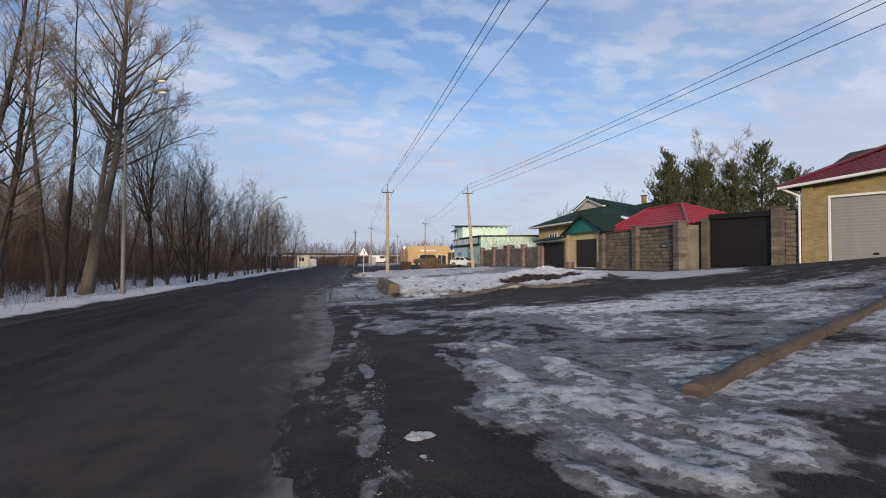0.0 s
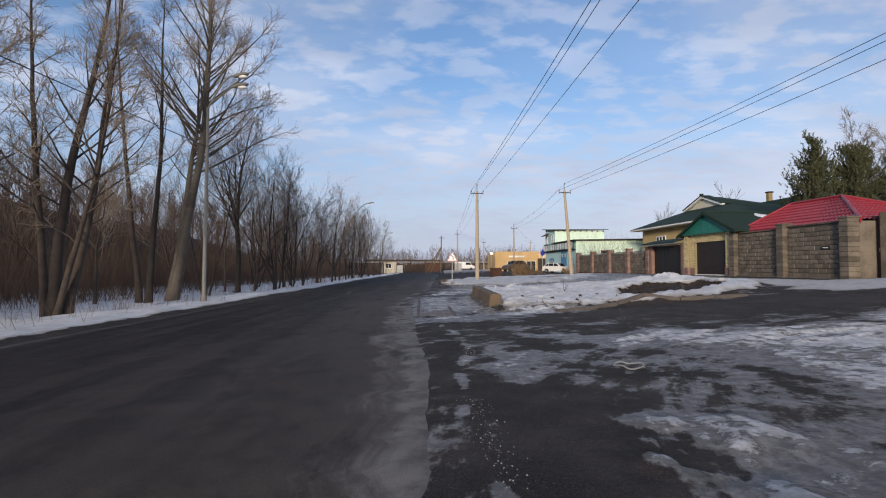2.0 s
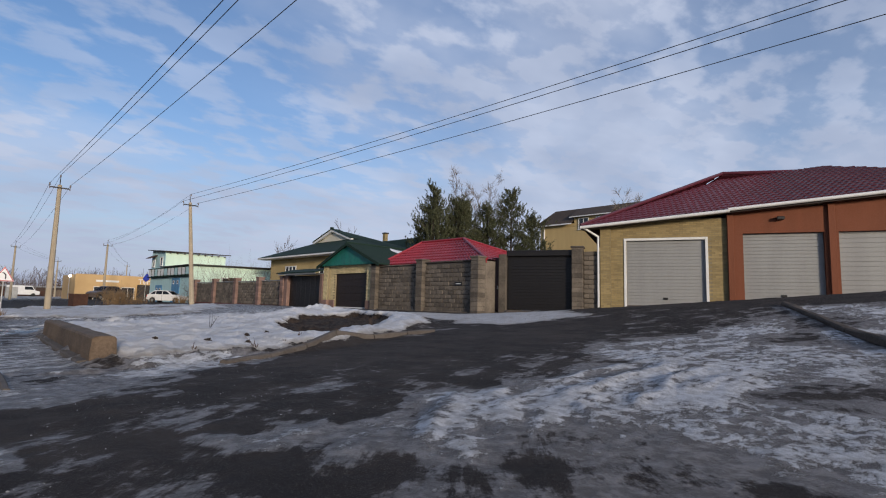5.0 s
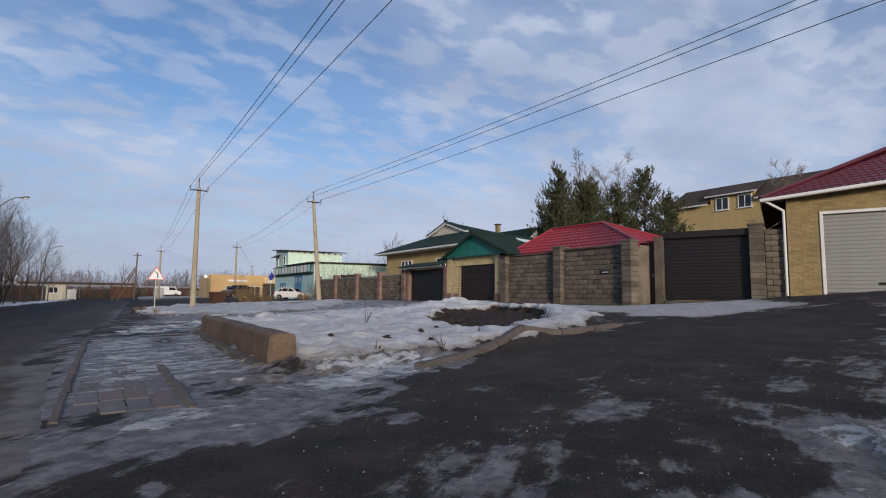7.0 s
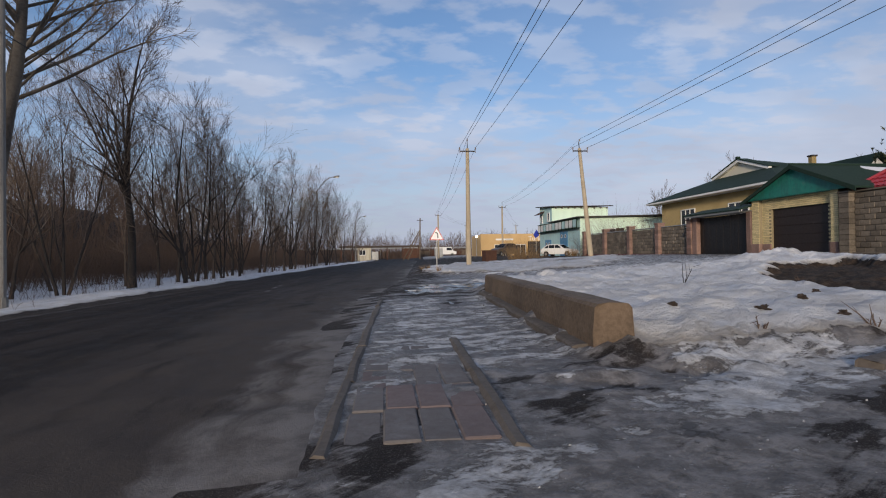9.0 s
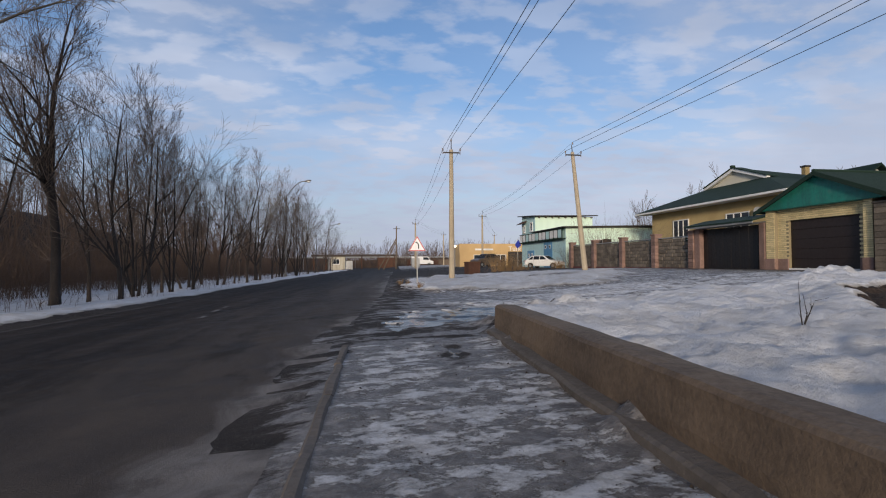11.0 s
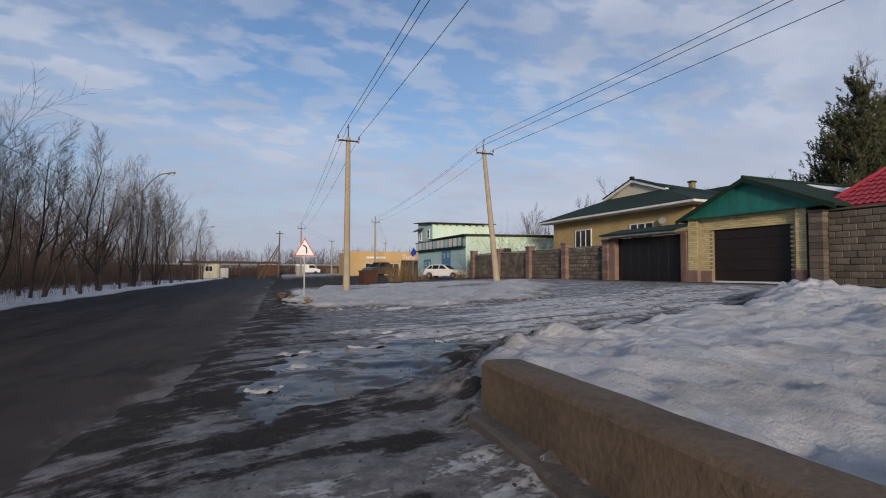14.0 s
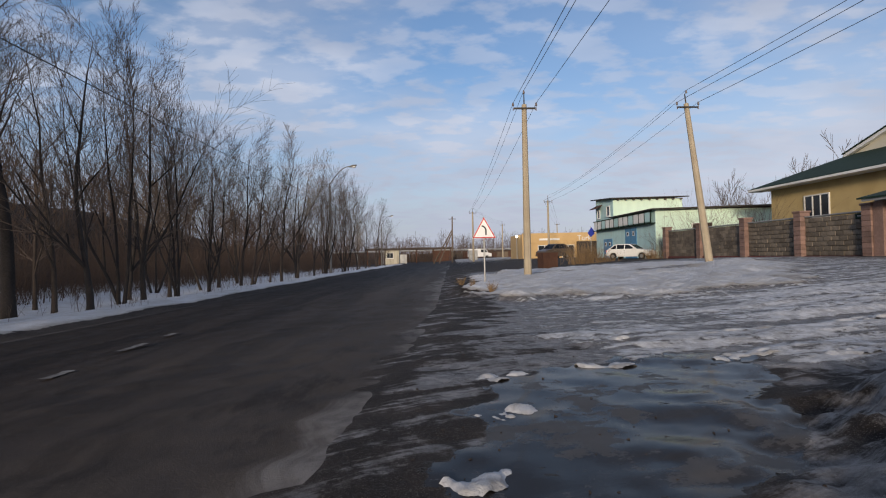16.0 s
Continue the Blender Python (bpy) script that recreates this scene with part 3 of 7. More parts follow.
    snow = np.maximum(snow, np.clip(heap * 1.6, 0, 1))
    snow = np.maximum(snow, sstep(0.25, 0.9, off) * (0.97 - 0.35 * sstep(9, 16, off) - 0.62 * sstep(18, 26, off)))
    snow = np.maximum(snow, 0.85 * ridge / 0.13)
    wallside = inside(x, y, [(12.2, 16.2), (15.6, 14.8), (17.6, 17.5), (16.6, 24.0), (15.8, 30.0), (14.6, 29.0)], 0.8)
    snow = np.maximum(snow, 0.72 * wallside)
    snow = np.maximum(snow, 0.70 * inside(x, y, [(9.5, 15.9), (12.5, 16.2), (15.6, 13.6), (18.4, 10.6), (19.6, 12.5), (18.2, 16.5), (16.6, 22.0)], 0.7))
    snow = snow * (1 - 0.85 * sstep(108, 130, y))
    snow = snow - 0.42 * end * np.clip(1.4 - 1.5 * n2, 0, 1) - 0.12 * brk
    far = sstep(46, 54, y)
    snow = np.maximum(snow, far * (0.35 + 0.25 * sstep(60, 110, y) - 0.6 * sstep(150, 175, y)) * (x > xr + 0.5))
    ice = np.where(x > xr - 0.6, 0.40, 0.0) * (1 - far)
    sheet = inside(wx, wy, [(3.2, 3.0), (12.0, -3.0), (18.0, 3.0), (16.5, 10.3), (10.3, 11.9), (6.7, 10.3), (4.9, 9.3), (4.4, 7.2)], 0.5)
    thin = inside(wx, wy, [(1.9, 2.2), (3.3, 2.2), (4.8, 7.0), (4.7, 9.4), (2.6, 9.6), (2.3, 6.0)], 0.5)
    holes = sstep(0.52, 0.66, fbm(x * 0.55 + 21, y * 0.75 + 4, 4))
    ice += sheet * (0.50 - 0.38 * holes) + 0.10 * thin
    ice += 0.34 * inside(wx, wy, [(1.35, 7.2), (2.0, 7.2), (2.3, 9.2), (1.6, 9.5)], 0.25)
    drive = inside(wx, wy, [(2.2, 12.0), (3.6, 11.5), (5.2, 11.35), (6.6, 11.5), (10.3, 12.6), (17.5, 11.3), (15.6, 14.2), (10.6, 16.1), (6.8, 15.9), (4.3, 14.9), (2.7, 12.9)], 0.35)
    ice = ice * (1 - drive) - 0.22 * drive
    ice += 0.30 * inside(wx, wy, [(1.4, 12.7), (2.6, 13.0), (3.4, 13.7), (3.6, 14.8), (2.2, 15.2), (1.2, 13.8)], 0.25)
    ice += 0.34 * inside(x, y, [(0.5, 14.3), (2.6, 15.3), (2.9, 21.3), (0.9, 21.0)], 0.4)
    ice += 0.20 * inside(wx, wy, [(0.3, 12.4), (1.6, 12.7), (1.9, 14.0), (0.5, 14.2)], 0.3)
    ice += 0.42 * sstep(26.0, 29.5, y) * sstep(xr + 0.4, xr + 1.6, x) * (1 - far)
    ice += 0.12 * inside(x, y, [(0.9, 15.8), (2.5, 15.8), (2.8, 21.3), (0.9, 21.0)], 0.4) - 0.14 * inside(x, y, [(1.2, 11.8), (3.6, 12.6), (4.6, 14.6), (2.6, 15.6), (1.6, 15.0)], 0.4)
    ice += 0.95 * frozen + 0.24 * turn + 0.12 * lane2 + 0.26 * sstep(26, 29, y) * lane2
    ice += 0.14 * inside(x, y, [(0.9, 21.0), (2.6, 21.0), (4.0, 24.0), (4.4, 27.5), (2.2, 29.0), (1.4, 25.0)], 0.5)
    ice += 0.62 * inside(wx, wy, [(2.3, 14.2), (3.7, 14.0), (4.9, 14.7), (5.2, 15.3), (4.4, 15.4), (2.8, 15.6)], 0.3)
    ice -= 0.35 * sstep(16.4, 17.4, x) * (y < 40)
    ice -= 0.22 * inside(x, y, [(0.9, 2.0), (1.6, 2.0), (2.2, 7.0), (1.5, 7.2), (1.0, 8.4)], 0.3)
    brim = np.interp(y, (1.5, 3, 4.6, 6.2, 8.1, 9.2, 10.5, 12.0), (0.62, 0.75, 0.90, 0.84, 0.98, 1.2, 1.25, 1.1)) + 0.16 * (n2 - 0.5)
    ice += 0.42 * np.exp(-((x - brim) / 0.055) ** 2) * sstep(0.42, 0.62, fbm(x + 5, y * 2.2)) * (y < 12.5) * (y > 1)
    ice *= 1 - np.clip(pit * 1.2, 0, 1)
    wet = 0.66 * inside(0.5 * (wx + x), 0.5 * (wy + y), [(1.9, 21.5), (2.6, 21.7), (3.5, 23.5), (4.9, 24.6), (4.6, 25.4), (3.0, 25.8), (1.9, 24.8), (1.4, 23.2), (1.4, 22.1)], 0.25) + 0.40 * blob(x, y, 2.2, 8.6, 0.5, 0.4)
    wet += 0.36 * inside(wx, wy, [(1.7, 13.2), (2.5, 13.1), (3.4, 13.8), (3.3, 14.6), (2.3, 14.2)], 0.2)
    wet += 0.55 * blob(x, y, 2.03, 20.2, 0.16, 0.75, -6)
    ice -= 0.5 * blob(x, y, 2.03, 20.2, 0.2, 0.8, -6) + 0.25 * np.clip(wet, 0, 1) * (y > 20)
    wet += 0.3 * sstep(16.6, 17.6, x) * (y < 40) * (x < 22)
    soil = pit * 1.0 + 0.75 * blob(x, y, 4.0, 14.5, 0.42, 0.15, 15) + 0.8 * blob(x, y, 10.0, 38.6, 1.6, 0.6, 10) + 0.6 * blob(x, y, 7.2, 42.5, 1.2, 0.35)
    soil += 0.75 * blob(x, y, 2.6, 36.0, 0.7, 5.5, -4) + 0.45 * far * (x > xr) + 0.5 * sstep(150, 175, y) + 0.55 * sstep(14, 22, off)
    snow = snow - 0.75 * np.clip(blob(x, y, 10.0, 38.6, 1.6, 0.6, 10) + blob(x, y, 7.2, 42.5, 1.2, 0.35) + blob(x, y, 4.0, 14.5, 0.42, 0.15, 15), 0, 1)
    return z, np.stack([np.clip(c, -0.6, 1) for c in (snow, ice, wet, soil)], -1)


def ground_z(x, y):
    return float(terrain(np.array([x]), np.array([y]))[0][0])


def spaced(parts):
    return np.unique(np.concatenate([np.arange(a, b, s) for a, b, s in parts]).round(4))


def build_ground():
    xs = spaced([(-2600, -400, 300), (-400, -60, 12), (-60, -14, 2.0), (-14, 0.2, 0.3), (0.2, 5.6, 0.055), (5.6, 14.4, 0.10), (14.4, 26, 0.3), (26, 90, 3), (90, 400, 20), (400, 2601, 300)])
    ys = spaced([(-1200, -60, 120), (-60, -6, 3), (-6, 1.4, 0.3), (1.4, 15.6, 0.06), (15.6, 22, 0.10), (22, 26.5, 0.06), (26.5, 32, 0.10), (32, 52, 0.28), (52, 140, 2.5), (140, 420, 14), (420, 3001, 300)])
    gx, gy = np.meshgrid(xs, ys)
    z, cover = terrain(gx, gy)
    nx, ny = len(xs), len(ys)
    me = bpy.data.meshes.new("ground")
    co = np.stack([gx, gy, z], -1).reshape(-1, 3)
    idx = (np.arange(ny - 1)[:, None] * nx + np.arange(nx - 1)[None]).ravel()
    quads = np.stack([idx, idx + 1, idx + nx + 1, idx + nx], -1)
    me.vertices.add(len(co)); me.vertices.foreach_set("co", co.ravel())
    me.loops.add(quads.size); me.loops.foreach_set("vertex_index", quads.ravel())
    me.polygons.add(len(quads)); me.polygons.foreach_set("loop_start", np.arange(0, quads.size, 4)); me.polygons.foreach_set("loop_total", np.full(len(quads), 4))
    me.polygons.foreach_set("use_smooth", np.ones(len(quads), bool))
    me.update(calc_edges=True)
    at = me.attributes.new("cover", "FLOAT_COLOR", "POINT")
    at.data.foreach_set("color", cover.reshape(-1, 4).astype(np.float32).ravel())
    me.materials.append(M_GROUND)
    return tagged(new("ground", me), "thawing ground with dirty snow, grey ice and bare asphalt", "ground", kind="structure")


def build_road():
    ys = spaced([(-60, 0, 1.5), (0, 30, 0.09), (30, 45, 0.2), (45, 126, 1.5)])
    n = 40
    verts, faces, across = [], [], []
    for y in ys:
        xl, xr = float(road_left(y)), float(road_right(y))
        xr += 0.35 + 0.5 * (float(fbm(np.array([3.0]), np.array([y * 0.9]))[0]) - 0.45)
        xr += 0.50 * (float(fbm(np.array([8.0]), np.array([y * 1.7]), 5)[0]) - 0.5) + 0.30 * (float(fbm(np.array([21.0]), np.array([y * 4.1]), 4)[0]) - 0.5)
        for i in range(n + 1):
            u = i / n
            x = xl + (xr - xl) * u
            z = -0.33 * (1 - u) + 0.012 * math.sin(u * 40 + math.sin(y * 0.11) * 1.5) - (0.05 if u in (0.0, 1.0) else 0)
            z += 0.01 * (float(fbm(np.array([x * 1.3]), np.array([y * 0.5]), 2)[0]) - 0.5) + 0.004 - 0.07 * max(0.0, (u - 0.9) / 0.1) ** 2
            verts.append((x, y, z)); across.append(u)
    for j in range(len(ys) - 1):
        for i in range(n):
            a = j * (n + 1) + i
            faces.append((a, a + 1, a + n + 2, a + n + 1))
    ob = raw("road", verts, faces, M_ROAD, smooth=True)
    at = ob.data.attributes.new("across", "FLOAT", "POINT")
    at.data.foreach_set("value", across)
    return tagged(ob, "worn dark asphalt road with dusty shoulders", "road", kind="structure")


def lane_mark(x, y, length):
    n = 6
    z = lambda q: -0.33 * (float(road_right(q)) + 0.35 - x) / (float(road_right(q)) + 0.35 - float(road_left(q))) + 0.030
    verts = [(x + s * (0.05 + 0.012 * math.sin(9 * i + y)), y + length * i / n, z(y + length * i / n)) for i in range(n + 1) for s in (-1, 1)]
    faces = [(2 * i, 2 * i + 1, 2 * i + 3, 2 * i + 2) for i in range(n)]
    return tagged(raw("lane_mark", verts, faces, M_LANE), "worn white dash of road paint on the asphalt", "road marking", kind="structure")


build_ground()
build_road()
for x, y, length in ((-2.23, 26.1, 0.4), (-2.40, 27.7, 0.6), (-2.46, 29.0, 0.3)):
    lane_mark(x, y, length)

# ---- walls of blocks ----


def line_frame(x, y, dx, dy, z=0.0):
    """A frame whose x runs along a wall, whose -y faces the street."""
    a = math.atan2(dy, dx)
    return pose(x, y, z, 0, 0, math.degrees(a))


BLOCKS = {}


def block_piece(w, h, d, mat, bev):
    key = (round(w, 3), round(h, 3), round(d, 3), mat.name)
    if key not in BLOCKS:
        bm = boxes((0, w, -d, 0, 0, h), bev=bev)
        me = bpy.data.meshes.new("block")
        bm.to_mesh(me); bm.free()
        me.materials.append(mat)
        BLOCKS[key] = me
    return BLOCKS[key]


def lay_blocks(parent, u0, u1, z0, z1, bw, bh, depth, mat, name="block", joint=0.012, bev=0.012, skip=None, limit=300, y=0.0):
    """Courses of blocks in running bond on the street side of a wall; single objects up to the limit, the rest as one."""
    rows = int((z1 - z0) / bh + 0.3)
    rest, count = bmesh.new(), 0
    for r in range(rows):
        u = u0 - (bw / 2 if r % 2 else 0)
        while u < u1 - 0.02:
            a, b = max(u, u0) + joint / 2, min(u + bw, u1) - joint / 2
            u += bw
            if b - a < 0.03:
                continue
            zz = z0 + r * bh + joint / 2
            if skip and skip((a + b) / 2, zz + bh / 2):
                continue
            d = depth * (0.8 + 0.4 * RNG.rand())
            if count < limit:
                d = depth * (0.85, 1.0, 1.15)[RNG.randint(3)]
                ob = new(name, block_piece(b - a, bh - joint, d, mat, bev))
                ob.parent = parent
                ob.location = (a, y, zz)
            else:
                box(rest, a, b, y - d, y, zz, zz + bh - joint)
            count += 1
    if len(rest.verts):
        ob = part(name + "work", rest, mat, parent)
        tagged(ob, kind="stuff")
    else:
        rest.free()


def block_pillar(parent, u, z0, z1, w=0.42, d=0.42, mat=None, y=-0.05):
    bm, z, k = bmesh.new(), z0, 0
    while z < z1 - 0.05:
        j = 0.008 * (RNG.rand() - 0.5)
        box(bm, u - w / 2 + j, u + w / 2 + j, y - d / 2, y + d / 2, z + 0.006, min(z + 0.2, z1) - 0.006, bev=0.012)
        z += 0.2
    box(bm, u - w / 2 + 0.02, u + w / 2 - 0.02, y - d / 2 + 0.02, y + d / 2 - 0.02, z0, z1 - 0.01)
    box(bm, u - w / 2 - 0.04, u + w / 2 + 0.04, y - d / 2 - 0.04, y + d / 2 + 0.04, z1 - 0.02, z1 + 0.06, bev=0.015)
    return part("pillar", bm, mat or M_BLOCK, parent)


def roof_slab(pts, thick, drop=0.0):
    """A plane roof face through pts, given counter-clockwise from above, with thickness."""
    bm = bmesh.new()
    top = [bm.verts.new(p) for p in pts]
    low = [bm.verts.new((p[0], p[1], p[2] - thick)) for p in pts]
    bm.faces.new(top); bm.faces.new(low[::-1])
    n = len(pts)
    for i in range(n):
        bm.faces.new((top[i], low[i], low[(i + 1) % n], top[(i + 1) % n]))
    return bm


def tile_face(name, eave_a, eave_b, ridge_a, ridge_b, mat, parent, wave=0.2, course=0.34, label=""):
    """A roof face of pressed metal tiles: waves along the eave, steps up the slope. Runs from the eave to the ridge."""
    ea, eb, ra, rb = (Vector(p) for p in (eave_a, eave_b, ridge_a, ridge_b))
    along = (eb - ea).normalized()
    mid = (ra + rb) / 2
    rise = (mid - ea) - along * (mid - ea).dot(along)
    slope = rise.length
    rise.normalize()
    nrm = along.cross(rise).normalized()
    if nrm.z < 0:
        nrm = -nrm
    rows = max(2, int(slope / course))
    cols = int((eb - ea).length / (wave / 6))
    ua, ub = (ra - ea).dot(along), (rb - ea).dot(along)
    wide = (eb - ea).length
    verts, faces = [], []
    for r in range(rows):
        for k, (f, lift) in enumerate(((r / rows, 0.045), ((r + 0.99) / rows, 0.008))):
            lo, hi = ua * f, wide + (ub - wide) * f
            for c in range(cols + 1):
                u = lo + (hi - lo) * c / cols
                h = lift + 0.022 * math.sin(u / wave * 2 * math.pi)
                verts.append(ea + along * u + rise * (slope * f) + nrm * h)
    w = cols + 1
    for r in range(2 * rows - 1):
        for c in range(cols):
            a = r * w + c
            faces.append((a, a + 1, a + w + 1, a + w))
    return raw(name, verts, faces, mat, parent, label=label)


def ridge_cap(parent, a, b, mat, r=0.07):
    return part("ridge_cap", tube(bmesh.new(), a, b, r, r, 8), mat, parent)


# the grey block wall beside the red roof
WX = 18.15


def build_block_wall():
    th = tagged(empty("block_wall", line_frame(WX, 29.4, 0, -1)), "grey-brown split-block yard wall with pillars and a dark name plate", "wall", kind="structure")
    part("core", boxes((0, 7.6, 0.0, 0.2, 0.35, 2.92)), M_MORTAR, th)
    for u in (0.25, 3.85, 7.42):
        block_pillar(th, u, 0.5, 3.06 if u > 1 else 2.86, 0.44, 0.5)
    lay_blocks(th, 0.47, 3.63, 0.62, 2.86, 0.4, 0.2, 0.07, M_BLOCK, limit=160)
    lay_blocks(th, 4.07, 7.20, 0.62, 2.92, 0.4, 0.2, 0.07, M_BLOCK, limit=160)
    part("plinth", boxes((0, 7.6, -0.2, 0.0, 0.4, 0.66), bev=0.02), M_BLOCK, th)
    part("return_wall", boxes((7.22, 7.62, 0.22, 1.2, 0.4, 2.94), bev=0.015), M_BLOCK, th)
    part("coping", boxes((0.47, 3.63, -0.1, 0.24, 2.86, 2.92), (4.07, 7.2, -0.1, 0.24, 2.92, 2.98), bev=0.01), M_BLOCK, th)
    pl = part("name_plate", boxes((6.08, 6.52, -0.11, -0.08, 1.82, 1.99), bev=0.006), M_SIGN_BLACK, th, "small dark name plate")
    part("lettering_bar", boxes((6.15, 6.45, -0.116, -0.109, 1.89, 1.92)), M_WHITE, pl)


def build_low_wall():
    th = tagged(empty("street_wall", line_frame(WX, 54.6, 0, -1)), "brownish split-block garden wall with reddish pillars and plinth", "wall", kind="structure")
    ux = [0.1, 4.2, 8.3, 12.1, 15.55]
    part("core", boxes((0, 15.7, 0.0, 0.2, 0.1, 2.18)), M_MORTAR, th)
    for u in ux:
        block_pillar(th, u, 0.3, 2.5, 0.42, 0.44, M_BLOCK_PINK)
    for i in range(4):
        lay_blocks(th, ux[i] + 0.2, ux[i + 1] - 0.2, 0.62, 2.24, 0.4, 0.2, 0.06, M_BLOCK, limit=300 if i > 1 else 0)
    part("plinth", boxes((0, 15.7, -0.14, 0.0, 0.05, 0.62), bev=0.02), worn("red_plinth_paint", (0.115, 0.032, 0.028), (0.06, 0.03, 0.025), 0.85), th, "dull red painted plinth")
    part("coping", boxes(*[(ux[i] + 0.22, ux[i + 1] - 0.22, -0.1, 0.24, 2.25, 2.31) for i in range(4)], bev=0.01), M_STEEL_GREY, th)
    mb = tagged(empty("letter_box", line_frame(WX, 39.4, 0, -1, 1.75)), "dark metal letter box fixed on the wall", "letter box")
    part("box_body", boxes((-0.14, 0.14, -0.24, -0.075, -0.12, 0.14), bev=0.012), M_IRON, mb)
    part("flap", boxes((-0.11, 0.11, -0.25, -0.24, 0.06, 0.10)), M_BLACK_STEEL, mb)
    np_ = tagged(empty("house_plate", line_frame(WX, 39.4, 0, -1, 2.12)), "dark teal enamel plate on the wall", "sign")
    part("plate", boxes((-0.3, 0.3, -0.1, -0.075, -0.1, 0.1), bev=0.006), M_ROOF_GREEN, np_)
    part("lettering_bar", boxes((-0.2, 0.2, -0.106, -0.099, -0.02, 0.02)), M_STEEL_GREY, np_)


def brick_face(parent, u0, u1, z0, z1, skip=None, y=0.0, name="brickwork", bw=0.25, bh=0.077, mat=None):
    """Bricks of a facade too small to pick apart, as one part; joints recessed behind them."""
    verts, faces = [], []
    r, z = 0, z0
    while z < z1 - 0.03:
        u = u0 - (bw / 2 if r % 2 else 0)
        while u < u1 - 0.02:
            a, b = max(u, u0) + 0.005, min(u + bw, u1) - 0.005
            u += bw
            if b - a < 0.03 or (skip and skip((a + b) / 2, z + bh / 2)):
                continue
            d, i = y - 0.010 - 0.006 * RNG.rand(), len(verts)
            t = min(z + bh, z1) - 0.010
            verts += [(a, d, z), (b, d, z), (b, d, t), (a, d, t), (a, y, z), (b, y, z), (b, y, t), (a, y, t)]
            faces += [(i, i + 1, i + 2, i + 3), (i, i + 4, i + 5, i + 1), (i + 3, i + 2, i + 6, i + 7), (i, i + 3, i + 7, i + 4), (i + 1, i + 5, i + 6, i + 2)]
        z += bh
        r += 1
    ob = raw(name, verts, faces, mat or M_BRICK, parent)
    return tagged(ob, kind="stuff")


def sectional_door(name, parent, u0, u1, z0, z1, mat, y=0.1, ribs=0.12, label="", handle=True):
    """An up-and-over door of ribbed panels, each its own piece."""
    ob = part(name, boxes((u0, u1, y + 0.02, y + 0.05, z0, z1)), mat, parent, label)
    n = 5
    h = (z1 - z0) / n
    for i in range(n):
        bm = bmesh.new()
        k = max(1, int(h / ribs))
        for j in range(k):
            a = z0 + i * h + j * h / k
            box(bm, u0, u1, y, y + 0.024, a + 0.004, a + h / k - 0.006, bev=0.003)
        part("panel", bm, mat, ob)
    if handle:
        c = u0 + (u1 - u0) * 0.5
        part("door_handle", boxes((c - 0.09, c + 0.09, y - 0.03, y, z0 + 0.24, z0 + 0.33), bev=0.008), M_BLACK_STEEL, ob, "black plastic handle")
    return ob


